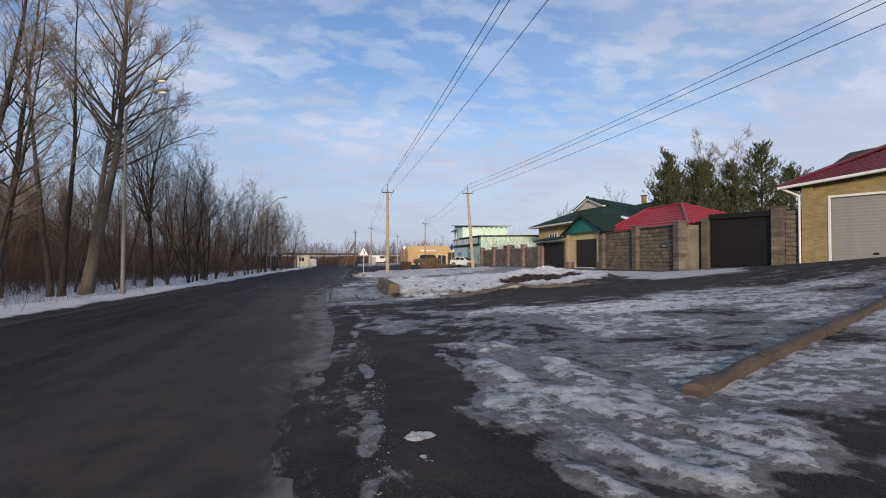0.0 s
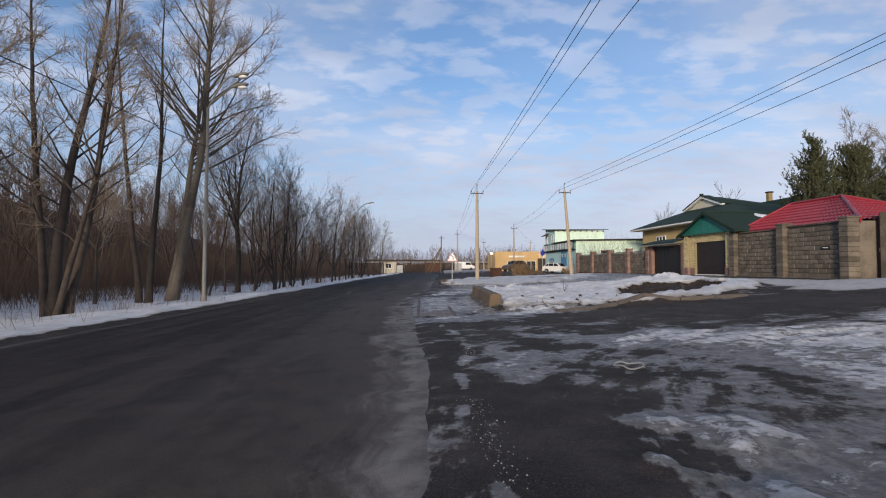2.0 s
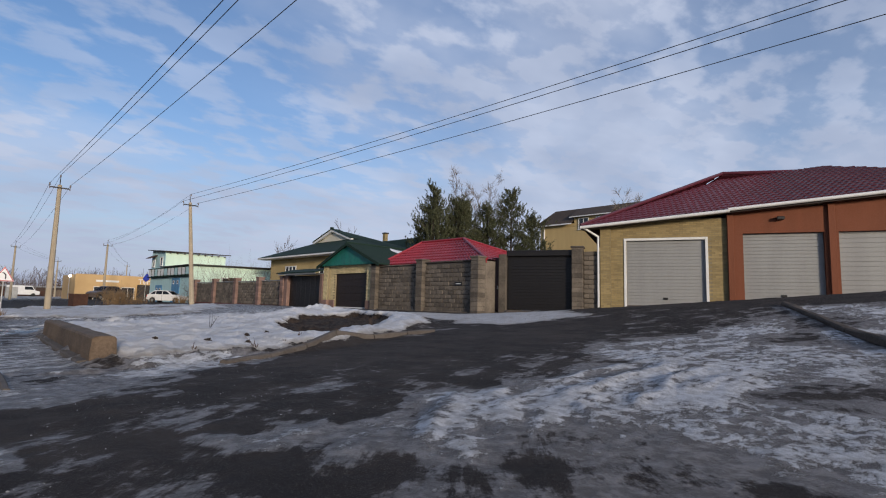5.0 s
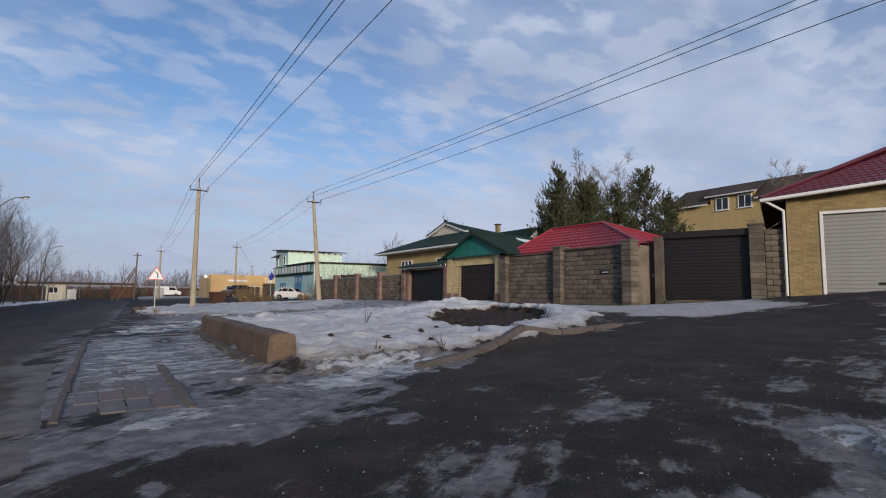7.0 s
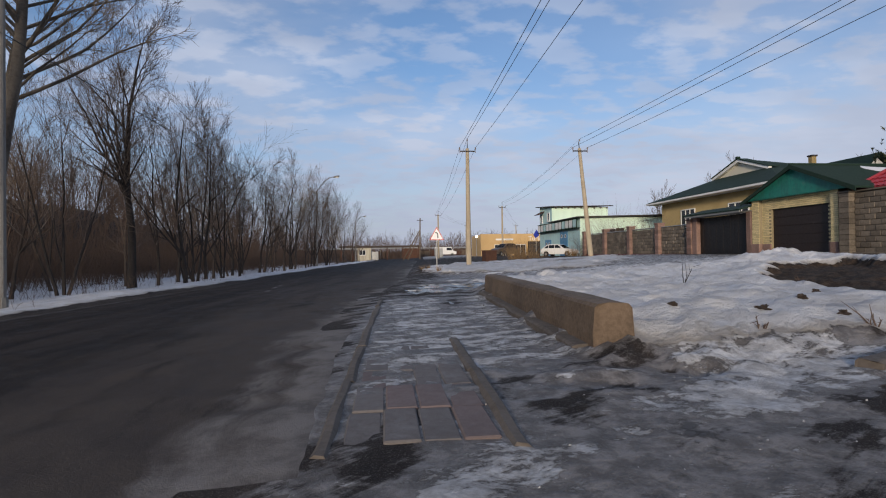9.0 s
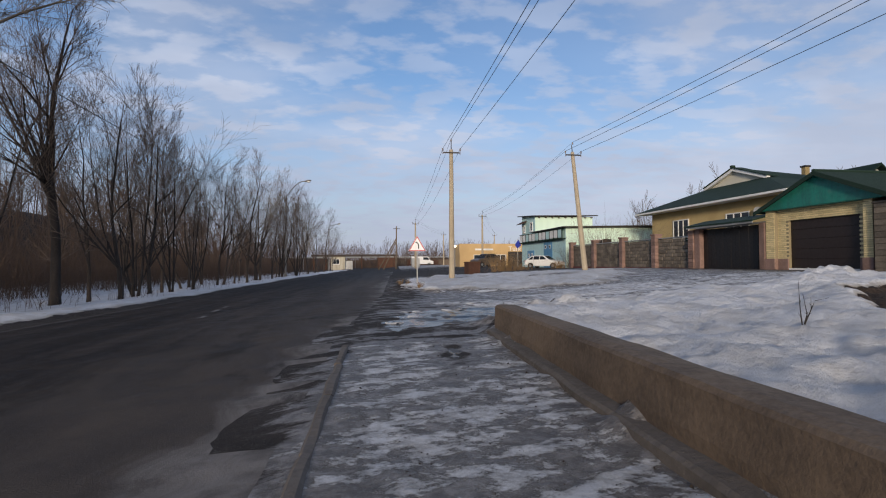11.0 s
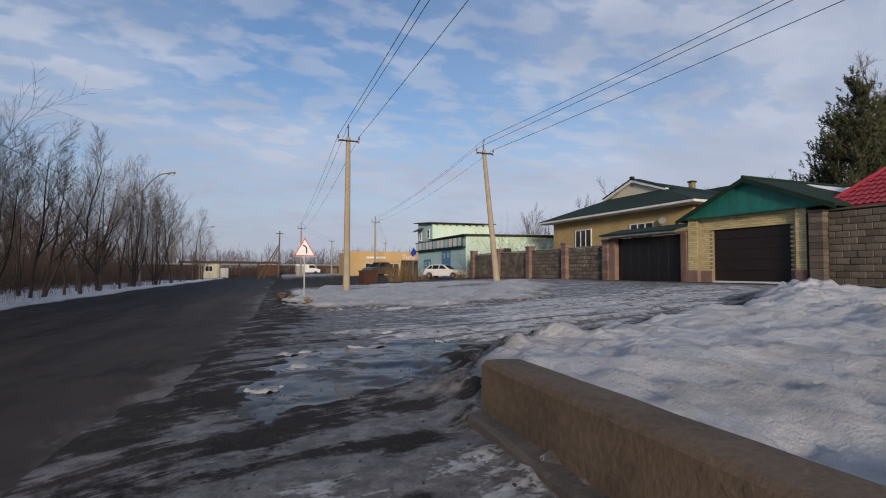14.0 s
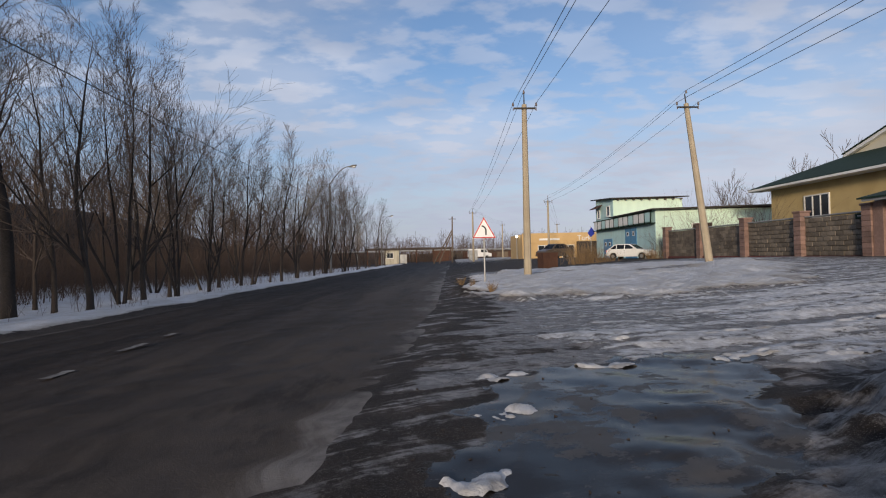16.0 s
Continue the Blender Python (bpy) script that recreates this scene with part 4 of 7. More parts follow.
def build_green_garage():
    th = tagged(empty("green_garage", line_frame(WX, 34.15, 0, -1)), "yellow brick garage with teal gable and dark brown door", "garage")
    D = lambda u, z: 0.98 < u < 4.05 and z < 2.6
    bm = boxes((0, 1.0, 0.02, 0.3, 0.3, 3.12), (4.03, 4.6, 0.02, 0.3, 0.3, 3.12), (1.0, 4.03, 0.02, 0.3, 2.6, 3.12))
    box(bm, 0, 0.3, 0.3, 8.0, 0.3, 3.12); box(bm, 4.3, 4.6, 0.3, 8.0, 0.3, 3.12); box(bm, 0.3, 4.3, 7.7, 8.0, 0.3, 3.12)
    part("wall", bm, M_JOINT, th)
    brick_face(th, 0, 4.6, 1.05, 3.12, D, y=0.02, mat=M_BRICK_PALE)
    for a, b in ((0.0, 0.46), (4.28, 4.62)):
        part("pier", boxes((a, b, -0.14, 0.02, 0.9, 3.12)), M_JOINT, th)
        brick_face(th, a, b, 1.05, 3.12, y=-0.14, name="pier_brickwork", mat=M_BRICK_PALE)
        part("pier_base", boxes((a - 0.03, b + 0.03, -0.2, 0.02, 0.4, 1.06), bev=0.015), M_BLOCK_PINK, th)
    for a, b in ((0.46, 1.0), (4.03, 4.28)):
        part("plinth", boxes((a, b, -0.04, 0.02, 0.4, 1.05), bev=0.01), M_BLOCK_PINK, th)
    sectional_door("garage_door", th, 1.0, 4.03, 0.66, 2.6, M_BROWN_STEEL, y=0.12, ribs=0.6, label="dark brown sectional door", handle=False)
    part("threshold", boxes((1.0, 4.03, -0.02, 0.2, 0.52, 0.665), bev=0.01), M_WHITE, th)
    # gable: ridge runs away from the street
    pk, ez = 4.30, 3.06
    c = 2.72
    tri = [(-0.18, ez), (5.62, ez), (c, pk - 0.06)]
    part("gable_board", prism(bmesh.new(), tri, -0.30, -0.24, lambda u, v, w: (u, w, v)), M_TEAL, th, "weathered teal gable boards")
    part("soffit", boxes((-0.15, 5.55, -0.28, 0.02, ez - 0.02, ez + 0.02)), M_TEAL, th)
    for side, eu in ((-1, -0.26), (1, 5.72)):
        pts = [(eu, -0.5, ez - 0.03), (c, -0.5, pk), (c, 8.3, pk), (eu, 8.3, ez - 0.03)]
        part("roof_face", roof_slab(pts if side > 0 else pts[::-1], 0.07), M_ROOF_GREEN, th)
        part("barge_board", prism(bmesh.new(), [(eu, ez - 0.20), (eu, ez - 0.04), (c, pk - 0.01), (c, pk - 0.17)], -0.53, -0.50, lambda u, v, w: (u, w, v)), M_ROOF_GREEN, th)
    part("ridge_cap", tube(bmesh.new(), (c, -0.52, pk + 0.01), (c, 8.3, pk + 0.01), 0.06, 0.06, 8), M_ROOF_GREEN, th)
    sn = bmesh.new()
    f = lambda u: pk - (pk - ez) * (u - c) / 3.0
    bmesh.ops.create_grid(sn, x_segments=18, y_segments=24, size=0.5)
    for v in sn.verts:
        u, w = 3.05 + (v.co.x + 0.5) * 1.9, 2.6 + (v.co.y + 0.5) * 4.6
        edge = min(v.co.x + 0.5, 0.5 - v.co.x, v.co.y + 0.5, 0.5 - v.co.y)
        u += 0.25 * math.sin(w * 2.1); w += 0.3 * math.sin(u * 3.3)
        v.co = (u, w, f(u) + 0.004 + 0.10 * min(1, edge * 6))
    part("snow_patch", sn, M_SNOWCAP, th, "melting snow on the roof", smooth=True)


def build_street_gate():
    th = tagged(empty("street_gate", line_frame(WX, 38.85, 0, -1)), "wide dark brown steel gate under a small green roof", "gate")
    part("pier", boxes((0.0, 0.45, -0.2, 0.25, 0.4, 2.6), bev=0.02), M_BLOCK_PINK, th)
    part("pier", boxes((4.35, 4.66, -0.2, 0.25, 0.4, 2.6), bev=0.02), M_BLOCK_PINK, th)
    for i in range(14):
        a = 0.45 + i * 3.9 / 14
        part("panel", boxes((a + 0.004, a + 3.9 / 14 - 0.004, 0.02 + 0.006 * (i % 2), 0.06, 0.6, 2.55), bev=0.004), M_BLACK_STEEL, th)
    for z in (0.75, 2.3):
        part("rail", boxes((0.45, 4.35, 0.06, 0.10, z, z + 0.08)), M_BLACK_STEEL, th)
    part("gate_roof", roof_slab([(-0.05, -0.75, 2.72), (4.66, -0.75, 2.72), (4.66, 0.5, 3.02), (-0.05, 0.5, 3.02)], 0.06), M_ROOF_GREEN, th)
    part("fascia", boxes((0.1, 4.6, -0.70, -0.66, 2.58, 2.67)), M_STEEL_GREY, th)
    part("lintel", boxes((0.0, 4.66, -0.1, 0.2, 2.58, 2.66)), M_STEEL_GREY, th)


def build_red_roof():
    th = tagged(empty("red_roof_house", pose(0, 0, 0)), "low house behind the wall with a red metal-tile hip roof", "house")
    x0, x1, y0, y1, ez = 18.4, 23.6, 21.75, 29.35, 2.98
    rz, rx, ya, yb = 4.42, 21.0, 25.5, 28.75
    part("wall", boxes((x0 + 0.6, x1 - 0.3, y0 + 1.6, y1 - 0.3, 0.6, ez + 0.05)), M_STUCCO_YE, th)
    tile_face("roof_face", (x0, y1, ez), (x0, y0, ez), (rx, yb, rz), (rx, ya, rz), M_TILE_RED, th)
    tile_face("roof_face", (x1, y0, ez), (x1, y1, ez), (rx, ya, rz), (rx, yb, rz), M_TILE_RED, th)
    tile_face("roof_face", (x0, y0, ez), (x1, y0, ez), (rx, ya, rz), (rx, ya, rz), M_TILE_RED, th)
    tile_face("roof_face", (x1, y1, ez), (x0, y1, ez), (rx, yb, rz), (rx, yb, rz), M_TILE_RED, th)
    for a, b in (((rx, ya, rz), (rx, yb, rz)), ((x0, y0, ez), (rx, ya, rz)), ((x0, y1, ez), (rx, yb, rz)), ((x1, y0, ez), (rx, ya, rz))):
        ridge_cap(th, (a[0], a[1], a[2] + 0.05), (b[0], b[1], b[2] + 0.05), M_TILE_RED)
    part("eave_board", boxes((x0 - 0.02, x0 + 0.02, y0, y1, ez - 0.14, ez + 0.02)), M_TILE_RED, th)


GD = Vector((0.38, -0.925)).normalized()
GP = Vector((20.82, 17.56))


def build_side_gate():
    """Wicket, wide gate and their posts between the block wall and the brick garage."""
    fr = line_frame(GP.x, GP.y, GD.x, GD.y)
    w = tagged(empty("wicket_gate", fr), "narrow dark maroon steel wicket between block posts", "gate")
    part("pier", boxes((-5.32, -5.0, -0.2, 0.2, 0.4, 3.2), bev=0.02), M_BLOCK, w)
    part("leaf", boxes((-5.0, -4.36, 0.0, 0.05, 0.72, 3.12), bev=0.006), M_MAROON, w)
    for z in (1.8, 2.85):
        part("rail", boxes((-4.98, -4.38, -0.02, 0.0, z, z + 0.04)), M_MAROON, w)
    part("door_handle", boxes((-4.47, -4.43, -0.07, 0.0, 1.7, 1.85), bev=0.004), M_STEEL_GREY, w)
    part("pier", boxes((-4.36, -4.02, -0.25, 0.2, 0.4, 3.25), bev=0.02), M_BLOCK, w)
    g = tagged(empty("wide_gate", fr), "wide black-brown lifting gate between block posts", "gate")
    sectional_door("gate_leaf", g, -4.0, -1.16, 0.80, 3.34, M_BLACK_STEEL, y=-0.02, handle=False)
    part("head_box", boxes((-4.02, -1.14, -0.16, 0.1, 3.16, 3.42), bev=0.02), M_BLACK_STEEL, g)
    part("ramp", boxes((-4.0, -1.2, -0.35, 0.1, 0.5, 0.78), bev=0.03), M_CONC_KERB, g)
    p = tagged(empty("gate_pier_wall", fr), "grey block pier and short wall beside the gate", "wall", kind="structure")
    block_pillar(p, -0.92, 0.6, 3.5, 0.46, 0.5)
    part("core", boxes((-0.7, -0.02, 0.05, 0.3, 0.5, 3.35)), M_MORTAR, p)
    lay_blocks(p, -0.68, -0.02, 0.75, 3.35, 0.4, 0.2, 0.06, M_BLOCK, y=0.05)


def build_garage_row():
    th = tagged(empty("garage_building", line_frame(GP.x, GP.y, GD.x, GD.y)), "yellow brick and orange stucco garages under a wine-red tiled roof", "garage")
    L, dep = 13.5, 9.0
    gz = lambda u: 1.02 + 0.062 * u
    ev = lambda u: 4.42 + 0.085 * u
    d1, d2, d3 = (1.03, 3.95), (5.25, 7.85), (8.28, 10.9)
    # walls with openings
    bm = bmesh.new()
    spans = [(0, d1[0]), (d1[1], 4.72)]
    for a, b in spans:
        box(bm, a, b, 0.02, 0.3, 0.3, 4.6)
    box(bm, d1[0], d1[1], 0.02, 0.3, 3.76, 4.6)
    part("brick_wall", bm, M_JOINT, th)
    brick_face(th, 0.42, 4.72, 0.95, 4.58, lambda u, z: d1[0] - 0.1 < u < d1[1] + 0.1 and z < 3.84, y=0.02)
    part("brick_pier", boxes((0, 0.42, -0.10, 0.02, 0.5, 4.4)), M_JOINT, th)
    brick_face(th, 0, 0.42, 0.95, 4.4, y=-0.10, name="pier_brickwork")
    part("side_wall", boxes((0, 0.28, 0.3, dep, 0.3, 4.5), (0, L, dep, dep + 0.25, 0.3, 4.6), (L, L + 0.25, 0.0, dep + 0.25, 0.3, 5.4)), M_STUCCO_OR, th)
    for a, b in ((4.72, d2[0]), (d2[1], d3[0]), (d3[1], L)):
        part("stucco_wall", boxes((a, b, -0.05, 0.3, 0.3, ev(a) + 0.06)), M_STUCCO_OR, th)
    for a, b in (d2, d3):
        part("stucco_lintel", boxes((a, b, -0.045, 0.3, 3.95, ev(a) + 0.06)), M_STUCCO_OR, th)
    for a in (4.72, 7.96):
        part("stucco_pier", boxes((a, a + 0.21, -0.16, -0.05, 0.5, ev(a) - 0.12), bev=0.01), M_STUCCO_OR, th)
    for (a, b), z0, z1, y in ((d1, 1.12, 3.76, 0.10), (d2, 1.30, 3.95, 0.12), (d3, 1.50, 4.05, 0.12)):
        sectional_door("garage_door", th, a, b, z0, z1, M_WHITE_DOOR, y=y, ribs=0.13, label="white ribbed sectional door")
        part("threshold", boxes((a, b, -0.02, 0.3, 0.3, z0 + 0.005)), M_CONC_KERB, th)
    part("door_frame", boxes((d1[0] - 0.10, d1[0], -0.03, 0.1, 1.05, 3.86), (d1[1], d1[1] + 0.10, -0.03, 0.1, 1.2, 3.86), (d1[0], d1[1], -0.03, 0.1, 3.76, 3.86), bev=0.008), M_WHITE, th, "white steel door frame")
    # roof
    a0, a1, f0 = -0.75, L + 0.5, -0.55
    ra, rb, rz, ry = 5.2, L - 4.3, 7.5, 5.0
    E = lambda u, y: (u, y, ev(u) - 0.02)
    tile_face("roof_face", E(a0, f0), E(a1, f0), (ra, ry, rz), (rb, ry, rz - 0.15), M_TILE_WINE, th, wave=0.22, course=0.36)
    tile_face("roof_face", (a0, dep + 0.5, 4.4), E(a0, f0), (ra, ry, rz), (ra, ry, rz), M_TILE_WINE, th, wave=0.22, course=0.36)
    part("roof_back", roof_slab([(a1, dep + 0.5, 5.5), (a0, dep + 0.5, 4.4), (ra, ry, rz), (rb, ry, rz - 0.15)], 0.05), M_TILE_WINE, th)
    part("roof_side", roof_slab([E(a1, f0), (a1, dep + 0.5, 5.5), (rb, ry, rz - 0.15)], 0.05), M_TILE_WINE, th)
    ridge_cap(th, (ra, ry, rz + 0.05), (rb, ry, rz - 0.10), M_TILE_WINE, 0.09)
    ridge_cap(th, (a0, f0, ev(a0) + 0.03), (ra, ry, rz + 0.05), M_TILE_WINE, 0.08)
    part("soffit", roof_slab([(a0, f0 + 0.05, ev(a0) - 0.09), (a1, f0 + 0.05, ev(a1) - 0.09), (a1, 0.3, ev(a1) - 0.05), (a0, 0.3, ev(a0) - 0.05)], 0.03), M_BROWN_STEEL, th)
    for a, b, dz in ((a0, 4.77, 0.0), (4.72, a1, 0.05)):
        bm = bmesh.new()
        tube(bm, (a, f0 - 0.03, ev(a) - 0.06 + dz), (b, f0 - 0.03, ev(b) - 0.06 + dz), 0.065, 0.065, 10)
        part("gutter", bm, M_WHITE, th, "white rain gutter")
    bm = bmesh.new()
    tube(bm, (a0 + 0.1, f0, ev(0) - 0.12), (-0.08, -0.12, 3.95), 0.045, 0.045, 10)
    tube(bm, (-0.08, -0.12, 3.97), (-0.08, -0.12, 1.0), 0.045, 0.045, 10)
    part("downpipe", bm, M_WHITE, th, "white downpipe")
    bm = boxes((6.35, 6.6, -0.28, -0.05, 4.42, 4.54), bev=0.02)
    part("wall_lamp", bm, M_IRON, th)
    part("wall_vent", boxes((-0.01, 0.02, 1.2, 1.5, 3.2, 3.6)), M_IRON, th)


build_block_wall()
build_low_wall()
build_green_garage()
build_street_gate()
build_red_roof()
build_side_gate()
build_garage_row()

# ---- poles, wires, lamps ----


def wire(name, a, b, sag, r, parent, n=26):
    a, b = Vector(a), Vector(b)
    pts = [a.lerp(b, i / n) - Vector((0, 0, sag * 4 * (i / n) * (1 - i / n))) for i in range(n + 1)]
    verts, faces = [], []
    side = (b - a).cross(Vector((0, 0, 1))).normalized()
    for p in pts:
        for k in range(4):
            t = k * math.pi / 2
            verts.append(p + side * (r * math.cos(t)) + Vector((0, 0, r * math.sin(t))))
    for i in range(n):
        for k in range(4):
            faces.append((i * 4 + k, i * 4 + (k + 1) % 4, i * 4 + 4 + (k + 1) % 4, i * 4 + 4 + k))
    return raw(name, verts, faces, M_WIRE, parent)


def power_pole(x, y, top, lean=(0.0, 0.0), arms=True, thick=1.0):
    z0 = ground_z(x, y) - 0.3
    th = tagged(empty("power_pole", pose(x, y, 0)), "weathered concrete power pole with iron cross-arm and insulators", "power pole", "power poles along the street")
    H = top - z0
    off = lambda z: Vector((lean[0] * (z - z0) / H, lean[1] * (z - z0) / H, z))
    bm = bmesh.new()
    tube(bm, off(z0), off(top - 0.55), 0.155 * thick, 0.095 * thick, 8)
    part("shaft", bm, M_POLE, th)
    if arms:
        az = top - 0.72
        c = off(az)
        part("crossarm", boxes((c.x - 0.42, c.x + 0.42, c.y - 0.12, c.y - 0.06, az - 0.03, az + 0.03)), M_IRON, th)
        part("top_pin", tube(bmesh.new(), off(top - 0.8), off(top - 0.12), 0.03, 0.022, 6), M_IRON, th)
        for dx in (-0.38, 0.38, 0.0):
            zz = az if dx else top - 0.12
            bm = bmesh.new()
            xx, yy = c.x + dx, c.y - (0.09 if dx else 0)
            if dx:
                tube(bm, (xx, yy, zz), (xx + 0.07 * (1 if dx > 0 else -1), yy, zz - 0.08), 0.014, 0.014, 5)
                tube(bm, (xx + 0.07 * (1 if dx > 0 else -1), yy, zz - 0.09), (xx + 0.07 * (1 if dx > 0 else -1), yy, zz + 0.14), 0.014, 0.014, 5)
                xx += 0.07 * (1 if dx > 0 else -1)
                zz += 0.1
            tube(bm, (xx, yy, zz), (xx, yy, zz + 0.12), 0.045, 0.03, 8)
            part("insulator", bm, M_PORCELAIN, th)
    return th


def pole_heads(x, y, top, lean=(0, 0)):
    px, py = x + lean[0] * 0.94, y + lean[1] * 0.94
    return [(px - 0.45, py - 0.09, top - 0.52), (px + 0.45, py - 0.09, top - 0.52), (px, py, top)]


P1, P2, P3, P4 = (5.71, 40.94, 7.30, (-0.05, -0.3)), (12.8, 40.5, 7.55, (-0.22, 1.15)), (16.5, 79.0, 7.6, (0, 0)), (9.1, 90.0, 7.4, (0, 0))
for p in (P1, P2, P3, P4, (18.0, 119.0, 7.4, (0, 0)), (30.0, 124.0, 7.6, (0, 0)), (3.0, -22.0, 7.4, (0, 0)), (12.0, -22.0, 7.5, (0, 0))):
    power_pole(*p)
WIRES = tagged(empty("power_lines"), "thin dark overhead power lines between the poles", "power line")
for a, b, sag in ((P1, (3.0, -22.0, 7.4, (0, 0)), 0.55), (P2, (12.0, -22.0, 7.5, (0, 0)), 0.55), (P1, P4, 0.5), (P2, P3, 0.45), (P4, (18.0, 119.0, 7.4, (0, 0)), 0.3), (P3, (30.0, 124.0, 7.6, (0, 0)), 0.4)):
    for k, (u, v) in enumerate(zip(pole_heads(*a), pole_heads(*b))):
        wire("line", u, v, sag * (0.9 + 0.1 * k), 0.010 if min(a[1], b[1]) < 0 else 0.008, WIRES)


def braced_pole(x, y):
    th = tagged(empty("braced_pole", pose(x, y, ground_z(x, y))), "timber pole with two raking braces beside the road", "power pole")
    part("shaft", tube(bmesh.new(), (0, 0, -0.2), (0.1, 0, 6.6), 0.13, 0.09, 8), M_WOOD, th)
    part("brace", tube(bmesh.new(), (-2.7, 0.3, -0.2), (0, 0, 4.6), 0.11, 0.08, 8), M_WOOD, th)
    part("brace", tube(bmesh.new(), (-2.0, -0.6, -0.2), (0, 0, 4.2), 0.11, 0.08, 8), M_WOOD, th)
    part("crossarm", boxes((-0.4, 0.6, -0.05, 0.05, 6.2, 6.28)), M_IRON, th)


braced_pole(6.6, 95.0)


def street_lamp(x, y, top, arm, heads=1, label="tall grey steel street lamp with a curved arm"):
    z0 = ground_z(x, y)
    th = tagged(empty("street_lamp", pose(x, y, z0)), label, "street lamp", "street lamps along the wooded verge")
    h = top - z0
    part("post", tube(bmesh.new(), (0, 0, -0.3), (0.05, 0, h - 1.6), 0.095, 0.06, 10), M_LAMP_GREY, th)
    part("base_plate", tube(bmesh.new(), (0, 0, -0.1), (0, 0, 0.25), 0.14, 0.13, 10), M_LAMP_GREY, th)
    bm, n = bmesh.new(), 7
    pt = lambda t: Vector((0.05 + arm * t, 0, h - 1.65 + 1.5 * math.sin(t * math.pi / 2)))
    for i in range(n):
        tube(bm, pt(i / n), pt((i + 1) / n), 0.04, 0.038, 8)
    part("arm", bm, M_LAMP_GREY, th)
    ends = [pt(1.0)]
    if heads == 2:
        part("arm", tube(bmesh.new(), pt(0.1), pt(0.1) + Vector((arm * 1.25, -1.3, 0.35)), 0.04, 0.035, 8), M_LAMP_GREY, th)
        ends.append(pt(0.1) + Vector((arm * 1.25, -1.3, 0.35)))
    for e in ends:
        bm = bmesh.new()
        bmesh.ops.create_uvsphere(bm, u_segments=12, v_segments=8, radius=0.5, matrix=Matrix.Translation(e + Vector((0.28, 0, 0.03))) @ pose(0, 0, 0, 0, -12, 0) @ Matrix.Diagonal((0.72, 0.30, 0.20, 1)))
        hd = part("lamp_head", bm, M_LAMP_GREY, th, smooth=True)
        bm = bmesh.new()
        bmesh.ops.create_uvsphere(bm, u_segments=10, v_segments=6, radius=0.5, matrix=Matrix.Translation(e + Vector((0.36, 0, -0.05))) @ Matrix.Diagonal((0.42, 0.26, 0.16, 1)))
        part("lens", bm, M_WHITE, hd, smooth=True)


street_lamp(-8.25, 25.4, 9.6, 1.1, 2, "tall grey steel street lamp with two heads")
street_lamp(-5.9, 65.5, 9.0, 1.7)
street_lamp(-4.6, 112.0, 8.4, 1.5)
CABLE = tagged(empty("lamp_cable"), "single dark cable slung between the street lamps", "cable")
wire("line", (-12.4, -12.0, 6.6), (-8.2, 25.4, 6.3), 0.3, 0.016, CABLE)
wire("line", (-8.2, 25.4, 6.3), (-5.85, 65.5, 5.8), 0.3, 0.016, CABLE)
wire("line", (-5.85, 65.5, 5.8), (-4.55, 112.0, 5.8), 0.4, 0.016, CABLE)


def road_sign(x, y):
    z0 = ground_z(x, y)
    th = tagged(empty("road_sign", pose(x, y, z0, 0, 0, 2)), "triangular red-bordered bend warning sign on a grey post", "road sign")
    part("post", tube(bmesh.new(), (0, 0, -0.3), (0, 0, 1.95), 0.028, 0.028, 10), M_STEEL_GREY, th)
    top, w, b = 2.12 - z0, 0.37, 1.47 - z0
    rim = lambda k: [(-w * k, b + (1 - k) * 0.22), (w * k, b + (1 - k) * 0.22), (0.0, b + (1 - k) * 0.22 + (top - b) * k)]
    put = lambda u, v, d: (u, d, v)
    pl = part("sign_plate", prism(bmesh.new(), rim(1.0), -0.035, -0.028, put), M_SIGN_WHITE, th)
    part("red_border", prism(bmesh.new(), rim(0.97), -0.038, -0.036, put), M_SIGN_RED, pl)
    part("white_field", prism(bmesh.new(), rim(0.83), -0.042, -0.039, put), M_SIGN_WHITE, pl)
    bm, cx, cy = bmesh.new(), 0.055, b + 0.10
    path = [(cx, cy), (cx, cy + 0.16), (cx - 0.02, cy + 0.21), (cx - 0.06, cy + 0.25), (cx - 0.12, cy + 0.28)]
    for (u0, v0), (u1, v1) in zip(path, path[1:]):
        d = Vector((u1 - u0, v1 - v0)).normalized() * 0.004
        nx, ny = -d.y * 5.5, d.x * 5.5
        prism(bm, [(u0 - d.x + nx, v0 - d.y + ny), (u0 - d.x - nx, v0 - d.y - ny), (u1 + d.x - nx, v1 + d.y - ny), (u1 + d.x + nx, v1 + d.y + ny)], -0.046, -0.043, put)
    part("bend_symbol", bm, M_SIGN_BLACK, pl)


road_sign(3.44, 36.6)

# ---- concrete barrier, kerbs, paving ----


